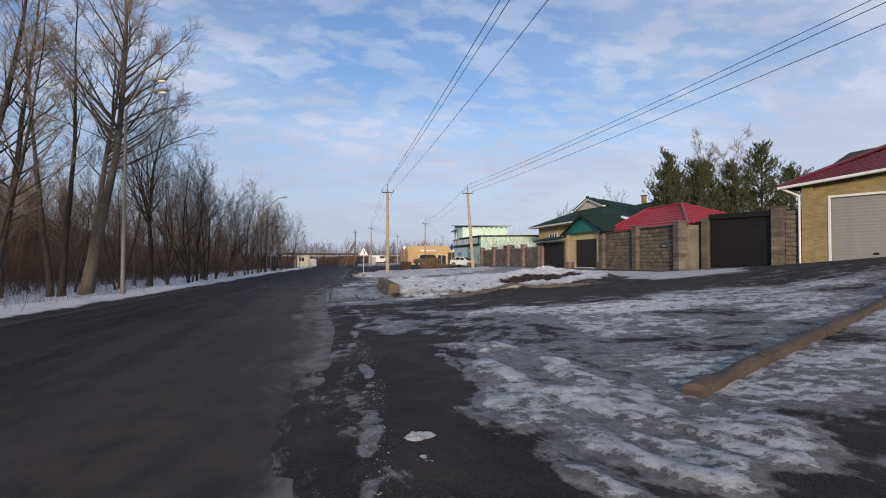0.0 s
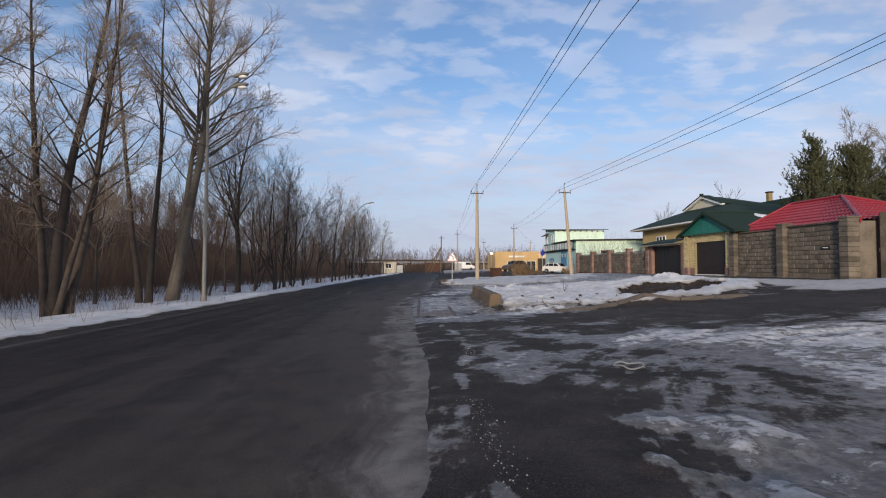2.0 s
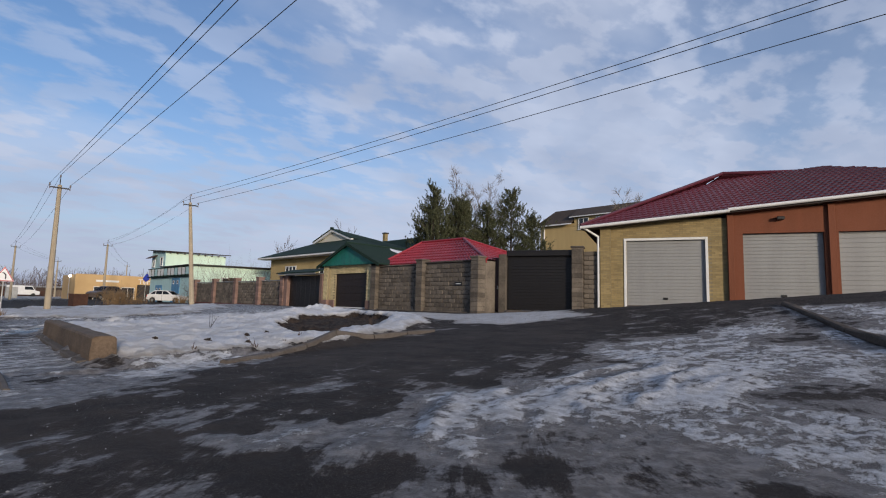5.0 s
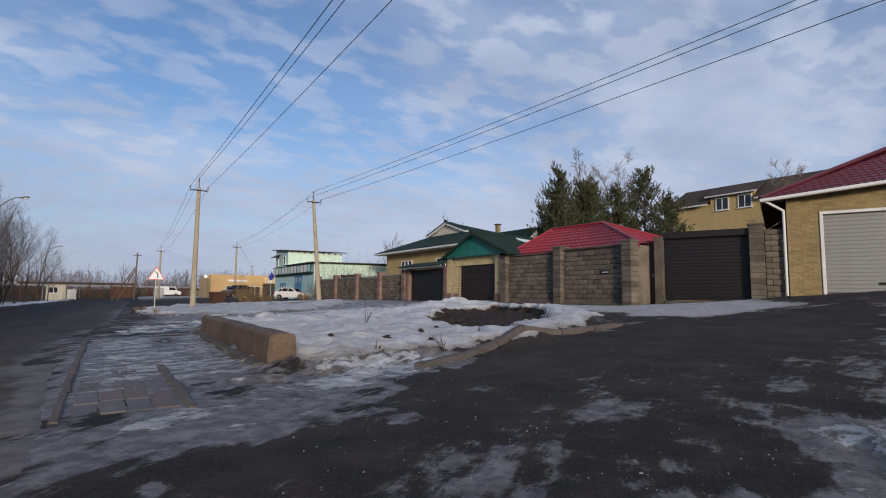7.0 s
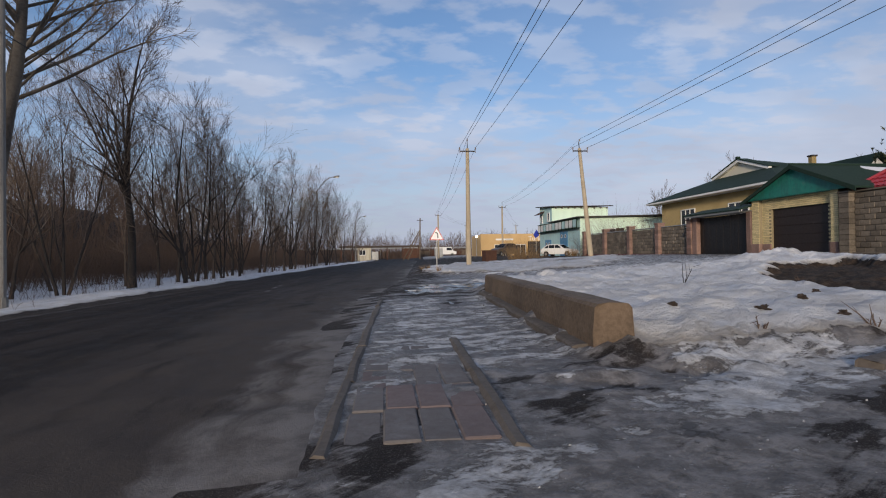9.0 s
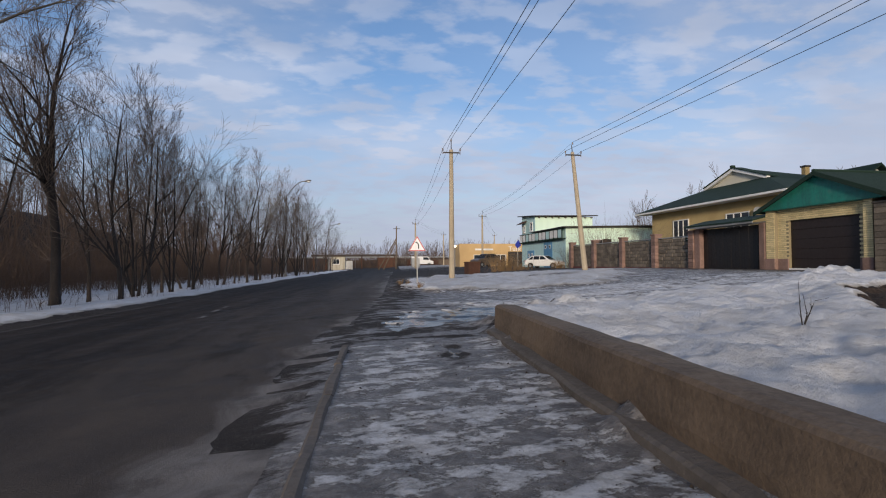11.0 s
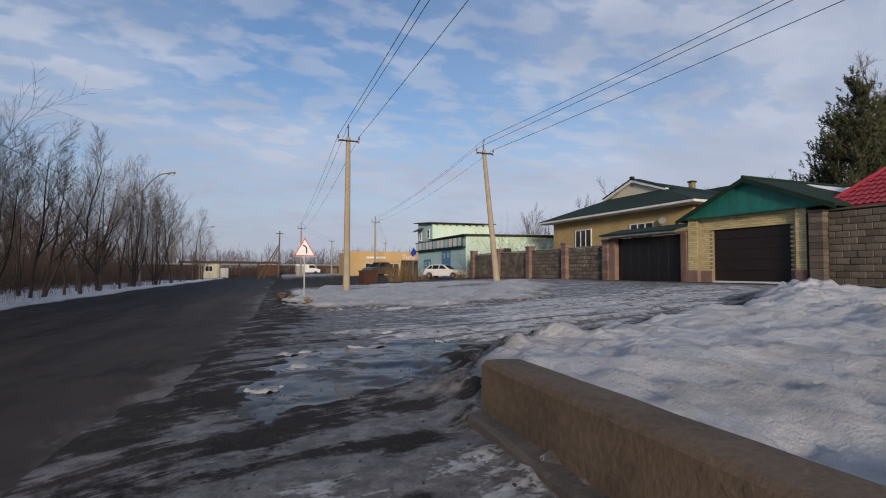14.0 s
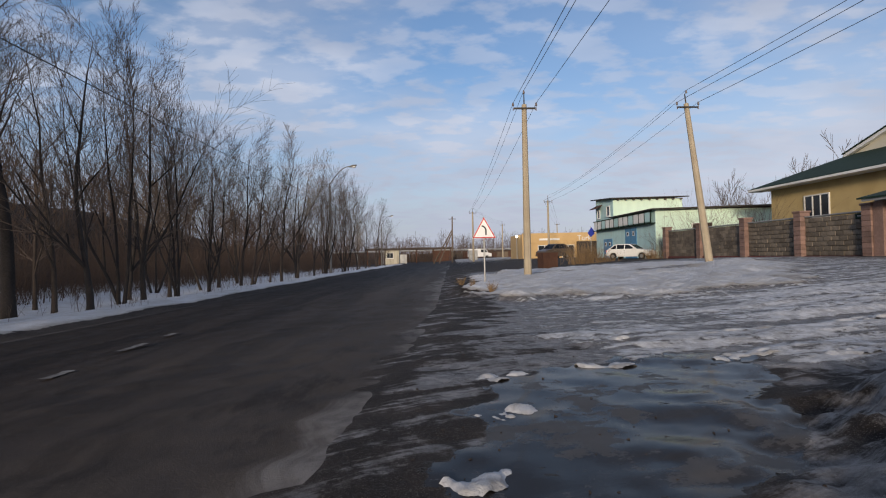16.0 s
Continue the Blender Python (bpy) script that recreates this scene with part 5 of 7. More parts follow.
def rough_beam(bm, p0, p1, section, n, rough, seed):
    """A cast beam from p0 to p1 with the outline section (across, up), its surface uneven."""
    p0, p1 = Vector(p0), Vector(p1)
    d = (p1 - p0).normalized()
    s = d.cross(Vector((0, 0, 1))).normalized()
    rs = np.random.RandomState(seed)
    rings = []
    for i in range(n + 1):
        c = p0.lerp(p1, i / n)
        ring = []
        for a, z in section:
            j = [rough * (0.25 * (rs.rand() - 0.5) + 1.3 * noise.noise(c * 1.6 + Vector((a * 9, z * 9, seed + 5.0 * q)))) for q in range(3)]
            ring.append(bm.verts.new(c + s * (a + j[0]) + Vector((0, 0, z + j[1])) + d * (j[2] if 0 < i < n else j[2] * 3)))
        rings.append(ring)
    k = len(section)
    for i in range(n):
        for q in range(k):
            bm.faces.new((rings[i][q], rings[i][(q + 1) % k], rings[i + 1][(q + 1) % k], rings[i + 1][q]))
    bm.faces.new(rings[0][::-1]); bm.faces.new(rings[-1])
    bmesh.ops.recalc_face_normals(bm, faces=bm.faces[:])
    return bm


def build_barrier():
    th = tagged(empty("concrete_barrier"), "low weathered concrete barrier holding back a bank of snow", "barrier")
    sec = [(-0.16, 0.0), (-0.165, 0.12), (-0.15, 0.26), (-0.145, 0.335), (-0.12, 0.36), (-0.04, 0.372), (0.05, 0.37), (0.13, 0.36), (0.155, 0.33), (0.165, 0.2), (0.17, 0.0)]
    part("beam", rough_beam(bmesh.new(), (2.68, 15.62, 0.03), (3.02, 21.7, 0.02), sec, 34, 0.009, 4), M_CONC, th)
    lip = [(-0.29, -0.1), (-0.29, 0.045), (-0.26, 0.065), (-0.15, 0.07), (-0.15, -0.1)]
    part("footing", rough_beam(bmesh.new(), (2.68, 15.75, 0.0), (3.02, 21.6, 0.0), lip, 30, 0.014, 6), M_CONC_KERB, th)


def kerb_run(name, pts, w, h, label, lift, seg=1.0, mat=None, seed=1):
    """A run of kerb stones along pts, each its own piece."""
    th = tagged(empty(name), label, "kerb", kind="structure")
    k = seed
    for (x0, y0), (x1, y1) in zip(pts, pts[1:]):
        ln = math.hypot(x1 - x0, y1 - y0)
        n = max(1, round(ln / seg))
        for i in range(n):
            a, b = (i + 0.012) / n, (i + 0.988) / n
            pa, pb = (x0 + (x1 - x0) * a, y0 + (y1 - y0) * a), (x0 + (x1 - x0) * b, y0 + (y1 - y0) * b)
            sec = [(-w / 2, -0.12), (-w / 2, h - 0.02), (-w / 2 + 0.02, h), (w / 2 - 0.02, h), (w / 2, h - 0.02), (w / 2, -0.12)]
            k += 1
            part("kerb_stone", rough_beam(bmesh.new(), (*pa, lift(*pa)), (*pb, lift(*pb)), sec, 8, 0.014, k), mat or M_CONC_KERB, th)
    return th


def build_paving():
    th = tagged(empty("paved_path"), "narrow path of pinkish and grey paving slabs between kerb stones", "path", kind="structure")
    for r in range(7):
        for c in range(4):
            x0, y0 = 0.745 + c * 0.172 + r * 0.014, 13.98 + r * 0.47
            z = ground_z(x0 + 0.09, y0 + 0.23) + 0.007 - 0.004 * r + 0.006 * RNG.rand()
            part("paving_slab", boxes((x0 + 0.004, x0 + 0.168, y0 + 0.005, y0 + 0.465, z - 0.06, z), bev=0.008), M_SLAB_PINK if (r, c) in ((1, 1), (1, 2), (1, 3), (0, 3), (2, 0)) else M_SLAB, th)
    kerb_run("path_kerb", [(0.665, 13.9), (0.86, 21.0)], 0.085, 0.018, "worn concrete path kerb half sunk in ice", lambda x, y: ground_z(x, y), 1.2, seed=20)
    kerb_run("path_kerb", [(1.49, 13.85), (1.56, 16.6)], 0.085, 0.018, "worn concrete path kerb half sunk in ice", lambda x, y: ground_z(x, y), 1.2, seed=40)


build_barrier()
build_paving()
kerb_run("bed_kerb", [(4.05, 14.85), (6.75, 16.02), (10.0, 16.5)], 0.15, 0.055, "brown worn kerb stones edging the snowy bed", lambda x, y: ground_z(x, y) - 0.0, 1.0, seed=60)


def build_fallen_kerb():
    th = tagged(empty("kerb_beam"), "line of brown concrete kerb beams lying across the ice", "kerb beam")
    pts = [(3.5, 3.15), (5.0, 4.0), (7.1, 5.1), (10.6, 6.85), (13.8, 8.6), (16.8, 10.25)]
    for i, ((x0, y0), (x1, y1)) in enumerate(zip(pts, pts[1:])):
        sec = [(-0.085, -0.05), (-0.09, 0.055), (-0.06, 0.09), (0.02, 0.095), (0.075, 0.08), (0.09, 0.03), (0.09, -0.05)]
        a, b = Vector((x0, y0, ground_z(x0, y0))), Vector((x1, y1, ground_z(x1, y1)))
        part("beam", rough_beam(bmesh.new(), a, b.lerp(a, 0.01), sec, 14, 0.02, 80 + i), M_BEAM, th)


build_fallen_kerb()

# ---- trees ----


def tubes_mesh(segs, sides):
    """Vertices and faces of open tapered tubes, one for each segment (p0, p1, r0, r1)."""
    a = np.array([s[0] for s in segs]); b = np.array([s[1] for s in segs])
    r0 = np.array([s[2] for s in segs]); r1 = np.array([s[3] for s in segs])
    d = b - a
    d /= np.linalg.norm(d, axis=1, keepdims=True) + 1e-9
    ref = np.where(np.abs(d[:, 2:3]) > 0.9, [[1.0, 0, 0]], [[0, 0, 1.0]])
    u = np.cross(d, ref); u /= np.linalg.norm(u, axis=1, keepdims=True) + 1e-9
    v = np.cross(d, u)
    ang = np.arange(sides) * 2 * np.pi / sides
    ring = u[:, None] * np.cos(ang)[None, :, None] + v[:, None] * np.sin(ang)[None, :, None]
    lo, hi = a[:, None] + ring * r0[:, None, None], b[:, None] + ring * r1[:, None, None]
    verts = np.concatenate([lo, hi], 1).reshape(-1, 3)
    base = np.arange(len(segs))[:, None] * 2 * sides
    q = np.arange(sides)
    nxt = (q + 1) % sides
    faces = np.stack([base + q, base + nxt, base + sides + nxt, base + sides + q], -1).reshape(-1, 4)
    return verts, faces


def fast_mesh(name, verts, faces, mat, smooth=True):
    me = bpy.data.meshes.new(name)
    faces = np.asarray(faces)
    k = faces.shape[1]
    me.vertices.add(len(verts)); me.vertices.foreach_set("co", np.asarray(verts, float).ravel())
    me.loops.add(faces.size); me.loops.foreach_set("vertex_index", faces.ravel())
    me.polygons.add(len(faces)); me.polygons.foreach_set("loop_start", np.arange(0, faces.size, k)); me.polygons.foreach_set("loop_total", np.full(len(faces), k))
    me.polygons.foreach_set("use_smooth", np.full(len(faces), smooth))
    me.update(calc_edges=True)
    me.materials.append(mat)
    return me


def grow(seed, height, fork, trunk_r, limbs, spread, lean=(0, 0), depth=4, twist=0.22, up=0.16, stems=1, dense=0.9):
    """Segments of a bare tree: thick (trunk and limbs) and thin (twigs)."""
    rs = np.random.RandomState(seed)
    thick, thin = [], []

    def turn(d, amount):
        n = np.cross(d, rs.randn(3)); n /= np.linalg.norm(n) + 1e-9
        v = d * math.cos(amount) + n * math.sin(amount)
        return v / np.linalg.norm(v)

    def branch(p, d, length, r, level):
        n = (7, 6, 5, 4, 3)[min(level, 4)]
        if level >= depth:
            n = 2
        kids = []
        for i in range(n):
            q = p + d * length / n
            ra, r1 = max(0.005, r * (1 - 0.86 * i / n)), max(0.003, r * (1 - 0.86 * (i + 1) / n))
            (thick if ra > 0.022 else thin).append((p.copy(), q.copy(), ra, r1))
            p = q
            d = turn(d, twist * rs.rand()) + np.array([0, 0, up * 0.35]); d /= np.linalg.norm(d)
            if level < depth and i < n - 1 and (i or level):
                kids.append((p.copy(), d.copy(), r1, (i + 1) / n))
        kids.append((p.copy(), d.copy(), max(r * 0.2, 0.006), 1.0))
        if level >= depth:
            return
        for kp, kd, kr, f in kids:
            for _ in range(2 if (level == 1 and rs.rand() < dense) or rs.rand() < 0.3 else 1):
                bd = turn(kd, spread * (0.7 + 0.75 * rs.rand())) + np.array([0, 0, up]); bd /= np.linalg.norm(bd)
                branch(kp.copy(), bd, length * (0.62 - 0.34 * f) * (0.7 + 0.55 * rs.rand()), min(kr * 0.6, 0.0085 * length + 0.004), level + 1)

    for s in range(stems):
        d = np.array([lean[0], lean[1], 1.0]) + (0.16 * rs.randn(3) if stems > 1 else 0); d /= np.linalg.norm(d)
        p = np.array([0.2 * rs.randn(), 0.2 * rs.randn(), -0.15]) if stems > 1 else np.array([0, 0, -0.15])
        k = 5
        for i in range(k):
            q = p + d * fork / k
            thick.append((p.copy(), q.copy(), trunk_r * (1.25 if i == 0 else 1 - 0.05 * i), trunk_r * (1 - 0.05 * (i + 1))))
            p = q
            d = turn(d, 0.06)
        for i in range(limbs):
            bd = turn(d, (0.08 if i == 0 else spread * (0.55 + 0.5 * rs.rand())))
            branch(p.copy(), bd, (height - fork) * (0.98 if i == 0 else 0.6 + 0.35 * rs.rand()), trunk_r * (0.68 if i == 0 else 0.42), 0 if i == 0 else 1)
    return thick, thin


def tree_thing(name, seed, label, bark, twig, **kw):
    th = tagged(empty(name), label, "tree", "bare trees along the verge")
    thick, thin = grow(seed, **kw)
    for nm, segs, sides, mt in (("trunk", thick, 6, bark), ("crown", thin, 3, twig)):
        ob = new(nm, fast_mesh(nm, *tubes_mesh(segs, sides), mt))
        ob.parent = th
    return th


LBL = "leafless young roadside tree with thin dark stems"
KINDS = [
    tree_thing("bare_tree", 11, LBL, M_BARK, M_TWIG, height=8.2, fork=1.6, trunk_r=0.10, limbs=3, spread=0.58, depth=3, dense=0.85, up=0.12),
    tree_thing("bare_tree", 12, LBL, M_BARK, M_TWIG, height=7.6, fork=2.1, trunk_r=0.09, limbs=3, spread=0.55, depth=3, lean=(0.1, 0), dense=0.85, up=0.1),
    tree_thing("bare_tree", 13, LBL, M_BARK_DARK, M_TWIG, height=8.8, fork=1.4, trunk_r=0.11, limbs=4, spread=0.6, depth=3, dense=0.85, up=0.1),
    tree_thing("bare_tree", 14, "leafless roadside tree with a leaning trunk", M_BARK, M_TWIG_PALE, height=7.4, fork=2.4, trunk_r=0.085, limbs=3, spread=0.55, depth=3, lean=(0.28, -0.1), dense=0.85),
    tree_thing("bare_tree", 15, "leafless roadside tree of several stems", M_BARK_DARK, M_TWIG, height=7.8, fork=1.2, trunk_r=0.07, limbs=2, spread=0.45, depth=3, stems=3, dense=0.6),
]
ROW = [(-9.4, 36.9), (-8.0, 36.3), (-8.3, 38.5), (-8.2, 39.6), (-8.0, 41.8), (-8.9, 43.0), (-7.8, 44.2), (-7.1, 46.4), (-9.2, 47.0), (-7.4, 49.0), (-8.0, 51.2), (-6.6, 52.0), (-6.2, 54.3), (-8.2, 55.4), (-7.0, 57.5), (-6.2, 59.8), (-7.8, 61.0), (-5.9, 63.0), (-6.6, 66.4), (-5.4, 69.0), (-7.4, 70.0), (-5.6, 73.5), (-4.9, 77.0), (-6.6, 79.0), (-4.6, 83.0), (-5.8, 87.0), (-4.0, 91.0), (-5.2, 96.0), (-3.4, 101.0), (-5.0, 107.0), (-12.5, 40.5), (-11.6, 45.0), (-13.0, 50.0), (-10.8, 53.5), (-11.5, 59.0), (-10.2, 66.0), (-10.6, 31.8), (-13.4, 33.5), (-14.5, 28.5), (-13.8, 24.0), (-15.5, 19.5), (-16.5, 14.0), (-14.6, 38.0)]
used = [False] * len(KINDS)
for i, (x, y) in enumerate(ROW):
    k = (i * 7 + i // 3) % len(KINDS)
    s = (0.73 + 0.25 * RNG.rand()) * (1.08 if y < 58 else 1.03)
    m = pose(x, y, ground_z(x, y), 0, 0, RNG.rand() * 360)
    if used[k]:
        ob = copy_thing(KINDS[k], m)
    else:
        ob, used[k] = KINDS[k], True
        ob.matrix_basis = m
    ob.scale = (s, s, s)


def place_tree(th, x, y):
    th.matrix_basis = pose(x, y, ground_z(x, y))


place_tree(tree_thing("broad_bare_tree", 31, "dark-trunked leafless tree with a vase-shaped crown", M_BARK_DARK, M_TWIG, height=11.2, fork=4.0, trunk_r=0.18, limbs=6, spread=0.62, depth=4, up=0.16, dense=0.9), -10.3, 36.35)
def grow_tall(seed, leaders, first, reach, count, twigs=3.0):
    """Segments of a tall tree: rising leaders (offset, lean, height, radius) that carry branches, twigs and twiglets."""
    rs = np.random.RandomState(seed)
    thick, thin = [], []

    def unit(v):
        return v / (np.linalg.norm(v) + 1e-9)

    def spray(p, d, length, r0, n, bend, rise):
        pts = []
        for i in range(n):
            q = p + d * length / n
            ra, rb = r0 * (1 - 0.8 * i / n), r0 * (1 - 0.8 * (i + 1) / n)
            (thick if ra > 0.022 else thin).append((p.copy(), q.copy(), max(ra, 0.006), max(rb, 0.0045)))
            p = q
            pts.append((p.copy(), d.copy(), (i + 1) / n))
            d = unit(d + bend * rs.randn(3) + np.array([0, 0, rise]))
        return pts

    for off, lean, height, radius in leaders:
        p, d = np.array([off[0], off[1], -0.15]), unit(np.array([lean[0], lean[1], 1.0]))
        n, line = 16, []
        for i in range(n):
            q = p + d * height / n
            taper = lambda t: radius * (1 - 0.93 * t ** 0.85) * (1.25 if t == 0 else 1)
            thick.append((p.copy(), q.copy(), taper(i / n), max(0.008, taper((i + 1) / n))))
            line.append((p.copy(), q.copy(), d.copy()))
            p = q
            d = unit(d + 0.035 * rs.randn(3) + np.array([-0.010 * lean[0], -0.010 * lean[1], 0.0]))
        for k in range(count):
            w = (k + rs.rand()) / count
            f = first + (0.985 - first) * w
            i = min(n - 1, int(f * n))
            a, c, ld = line[i]
            at = a + (c - a) * (f * n - i)
            turn = rs.rand() * 6.283
            out = np.array([math.cos(turn), math.sin(turn), 0.0])
            bd = unit(out + ld * (0.55 + 0.75 * w + 0.35 * rs.rand()))
            length = reach * (0.5 + 0.5 * math.sin(math.pi * min(1.0, 0.2 + w))) * (1.05 - 0.72 * w) * (0.55 + 0.6 * rs.rand()) + 0.4
            pts = spray(at, bd, length, min(0.011 * length + 0.008, 0.5 * radius), 6, 0.09, 0.05)
            for _ in range(int(twigs * length) + 4):
                tp, td, t = pts[min(5, int(1 + 5 * rs.rand() ** 0.8))]
                for q, e, g in spray(tp, unit(td + 0.75 * unit(rs.randn(3)) + np.array([0, 0, 0.12])), 0.24 * length * (1.25 - t) + 0.25, 0.010, 3, 0.16, 0.05):
                    for _ in range(2):
                        spray(q, unit(e + 0.8 * unit(rs.randn(3))), 0.18 + 0.30 * rs.rand(), 0.007, 1, 0.1, 0.0)
    return thick, thin


def tall_tree(name, label, bark, twig, x, y, *how):
    th = tagged(empty(name, pose(x, y, ground_z(x, y))), label, "tree", "bare trees along the verge")
    thick, thin = grow_tall(*how)
    for nm, segs, sides, mt in (("trunk", thick, 7, bark), ("crown", thin, 3, twig)):
        ob = new(nm, fast_mesh(nm, *tubes_mesh(segs, sides), mt))
        ob.parent = th


tall_tree("broad_bare_tree", "tall leafless tree with many rising grey limbs", M_BARK, M_TWIG_PALE, -11.6, 21.1, 32,
          [((0, 0), (0.03, 0), 15.5, 0.22), ((0.35, 0.1), (0.16, 0.02), 14.5, 0.17), ((-0.3, 0.1), (-0.10, 0.02), 14.0, 0.16), ((0.2, -0.2), (0.26, -0.05), 11.0, 0.12)], 0.22, 3.0, 24)
tall_tree("poplar", "tall leaning poplar with pale bark and a leafless crown", M_BARK_PALE, M_TWIG_PALE, -10.7, 28.0, 33,
          [((0, 0), (0.21, -0.03), 18.5, 0.27), ((-0.25, 0.3), (0.13, 0.02), 15.5, 0.2)], 0.38, 5.1, 42)
tall_tree("slender_bare_tree", "slender half-dead tree with few short branches", M_BARK_DARK, M_TWIG, -11.6, 27.6, 34, [((0, 0), (0.06, 0), 15.5, 0.17)], 0.35, 2.2, 20, 2.0)
tall_tree("slender_bare_tree", "slender half-dead tree with few short branches", M_BARK, M_TWIG, -12.4, 28.4, 35, [((0, 0), (-0.05, 0.02), 16.5, 0.16)], 0.40, 2.0, 18, 2.0)
tall_tree("broad_bare_tree", "tall leafless tree rising behind the road verge", M_BARK_DARK, M_TWIG_PALE, -13.2, 17.6, 36,
          [((0, 0), (0.02, 0), 14.5, 0.2), ((-0.3, 0), (-0.15, 0), 13.0, 0.15), ((0.3, 0.1), (0.15, 0.03), 13.0, 0.15)], 0.22, 2.8, 24)


def scatter_stems(name, label, spots, per, h, mat, r=0.012, cat="brushwood", seed=3, branch=3):
    """A thicket of thin stems as one stuff object."""
    rs = np.random.RandomState(seed)
    segs = []
    for x, y in spots:
        z = ground_z(x, y) - 0.1
        for _ in range(per):
            p = np.array([x + rs.randn() * 0.35, y + rs.randn() * 0.35, z])
            d = np.array([rs.randn() * 0.28, rs.randn() * 0.28, 1.0]); d /= np.linalg.norm(d)
            ln = h * (0.5 + 0.7 * rs.rand())
            q = p + d * ln * 0.5
            segs.append((p, q, r, r * 0.7))
            e = q + (d + 0.2 * rs.randn(3)) * ln * 0.5
            segs.append((q, e, r * 0.7, r * 0.2))
            for _ in range(branch):
                f = 0.3 + 0.6 * rs.rand()
                s = p + d * ln * f
                segs.append((s, s + (d * 0.8 + 0.5 * rs.randn(3)) * ln * 0.32, r * 0.5, r * 0.15))
    return tagged(new(name, fast_mesh(name, *tubes_mesh(segs, 3), mat)), label, cat, kind="stuff")


rs = np.random.RandomState(5)
spots = [(road_left(y) - 9.5 - abs(rs.randn()) * 12, y) for y in rs.uniform(2, 118, 3000)]
scatter_stems("brushwood", "dense brown thicket of leafless saplings", [(float(a), float(b)) for a, b in spots], 4, 3.0, M_BRUSH, 0.014)
spots = [(road_left(y) - rs.uniform(1.4, 6.0), y) for y in rs.uniform(8, 90, 220)]
scatter_stems("verge_weeds", "thin dry weeds standing in the snowy verge", [(float(a), float(b)) for a, b in spots], 4, 0.8, M_BRUSH, 0.006, "weeds", 9)


def wood(name, label, seed, spots, h0, h1, mat, cat="wood", deep=2, thin=0.010):
    """Far bare trees, joined."""
    r2 = np.random.RandomState(seed)
    V, F, n = [], [], 0
    protos = []
    for k in range(5):
        a, b = grow(100 + seed + k, height=1.0 * 8, fork=1.8, trunk_r=0.12, limbs=3, spread=0.5, depth=deep, dense=0.4)
        protos.append(tubes_mesh(a + [(p, q, max(u, 0.02), max(v, thin)) for p, q, u, v in b], 3))
    for x, y in spots:
        v, f = protos[r2.randint(5)]
        s, t = r2.uniform(h0, h1) / 8, r2.rand() * 6.3
        c, sn = math.cos(t), math.sin(t)
        w = np.stack([(v[:, 0] * c - v[:, 1] * sn) * s + x, (v[:, 0] * sn + v[:, 1] * c) * s + y, v[:, 2] * s + ground_z(x, y)], -1)
        V.append(w); F.append(f + n); n += len(w)
    return tagged(new(name, fast_mesh(name, np.concatenate(V), np.concatenate(F), mat)), label, cat, kind="stuff")


spots = [(float(road_left(y) - rs.uniform(14, 65)), float(y)) for y in rs.uniform(0, 150, 420)]
wood("verge_wood", "dense leafless wood rising beyond the verge", 1, spots, 5, 8.5, M_BRUSH)
spots = [(float(rs.uniform(-110, 150)), float(rs.uniform(165, 260))) for _ in range(1500)]
wood("distant_wood", "distant line of bare brown trees", 2, spots, 3.5, 8, M_BRUSH, deep=1, thin=0.05)
spots = [(float(rs.uniform(-45, 60)), float(rs.uniform(132, 172))) for _ in range(800)]
scatter_stems("far_scrub", "low brown scrub beyond the end of the road", spots, 4, 3.4, M_BRUSH, 0.03, "scrub", 21)
spots = [(float(rs.uniform(44, 95)), float(rs.uniform(58, 110))) for _ in range(60)]
wood("garden_trees", "bare trees behind the houses", 3, spots, 7, 11, M_TWIG)


def conifer(seed, h, label):
    """A pine: tapering trunk, whorls of rising limbs and tufts of needles."""
    r2 = np.random.RandomState(seed)
    th = tagged(empty("pine_tree"), label, "tree", "pines behind the wall")
    limbs, tri = [(np.array([0, 0, -0.2]), np.array([0, 0, h * 0.97]), 0.15, 0.02)], []
    z = h * 0.12
    while z < h * 0.98:
        f = 1 - z / h
        reach = (0.22 + 2.55 * f ** 0.80 * (0.5 + 0.55 * min(1.0, z / (0.35 * h)))) * (0.6 + 0.6 * r2.rand())
        for k in range(r2.randint(5, 8)):
            a = r2.rand() * 6.283
            out = np.array([math.cos(a), math.sin(a), 0.22 + 0.45 * (1 - f)])
            base = np.array([0, 0, z])
            tip = base + out * reach * (0.65 + 0.45 * r2.rand())
            limbs.append((base, tip, 0.025, 0.006))
            for i in range(int(6 + 7 * reach)):
                t = 0.15 + 0.88 * r2.rand() ** 0.7
                p = base + (tip - base) * t + 0.12 * r2.randn(3) * (0.4 + t)
                lead = out / np.linalg.norm(out) * 0.35 + np.array([0, 0, 0.75]) + 0.25 * r2.randn(3)
                lead /= np.linalg.norm(lead)
                for q in range(16):
                    o = p + lead * 0.30 * r2.rand()
                    d = lead * 0.55 + r2.randn(3) * 0.42
                    d = d / np.linalg.norm(d) * (0.10 + 0.07 * r2.rand())
                    s = np.cross(d, r2.randn(3)); s = s / (np.linalg.norm(s) + 1e-9) * 0.021
                    tri.append((o - s, o + s, o + d))
        z += h * 0.040
    ob = new("trunk", fast_mesh("trunk", *tubes_mesh(limbs, 6), M_BARK)); ob.parent = th
    v = np.array(tri).reshape(-1, 3)
    ob = new("crown", fast_mesh("crown", v, np.arange(len(v)).reshape(-1, 3), M_NEEDLE, smooth=False)); ob.parent = th
    return th


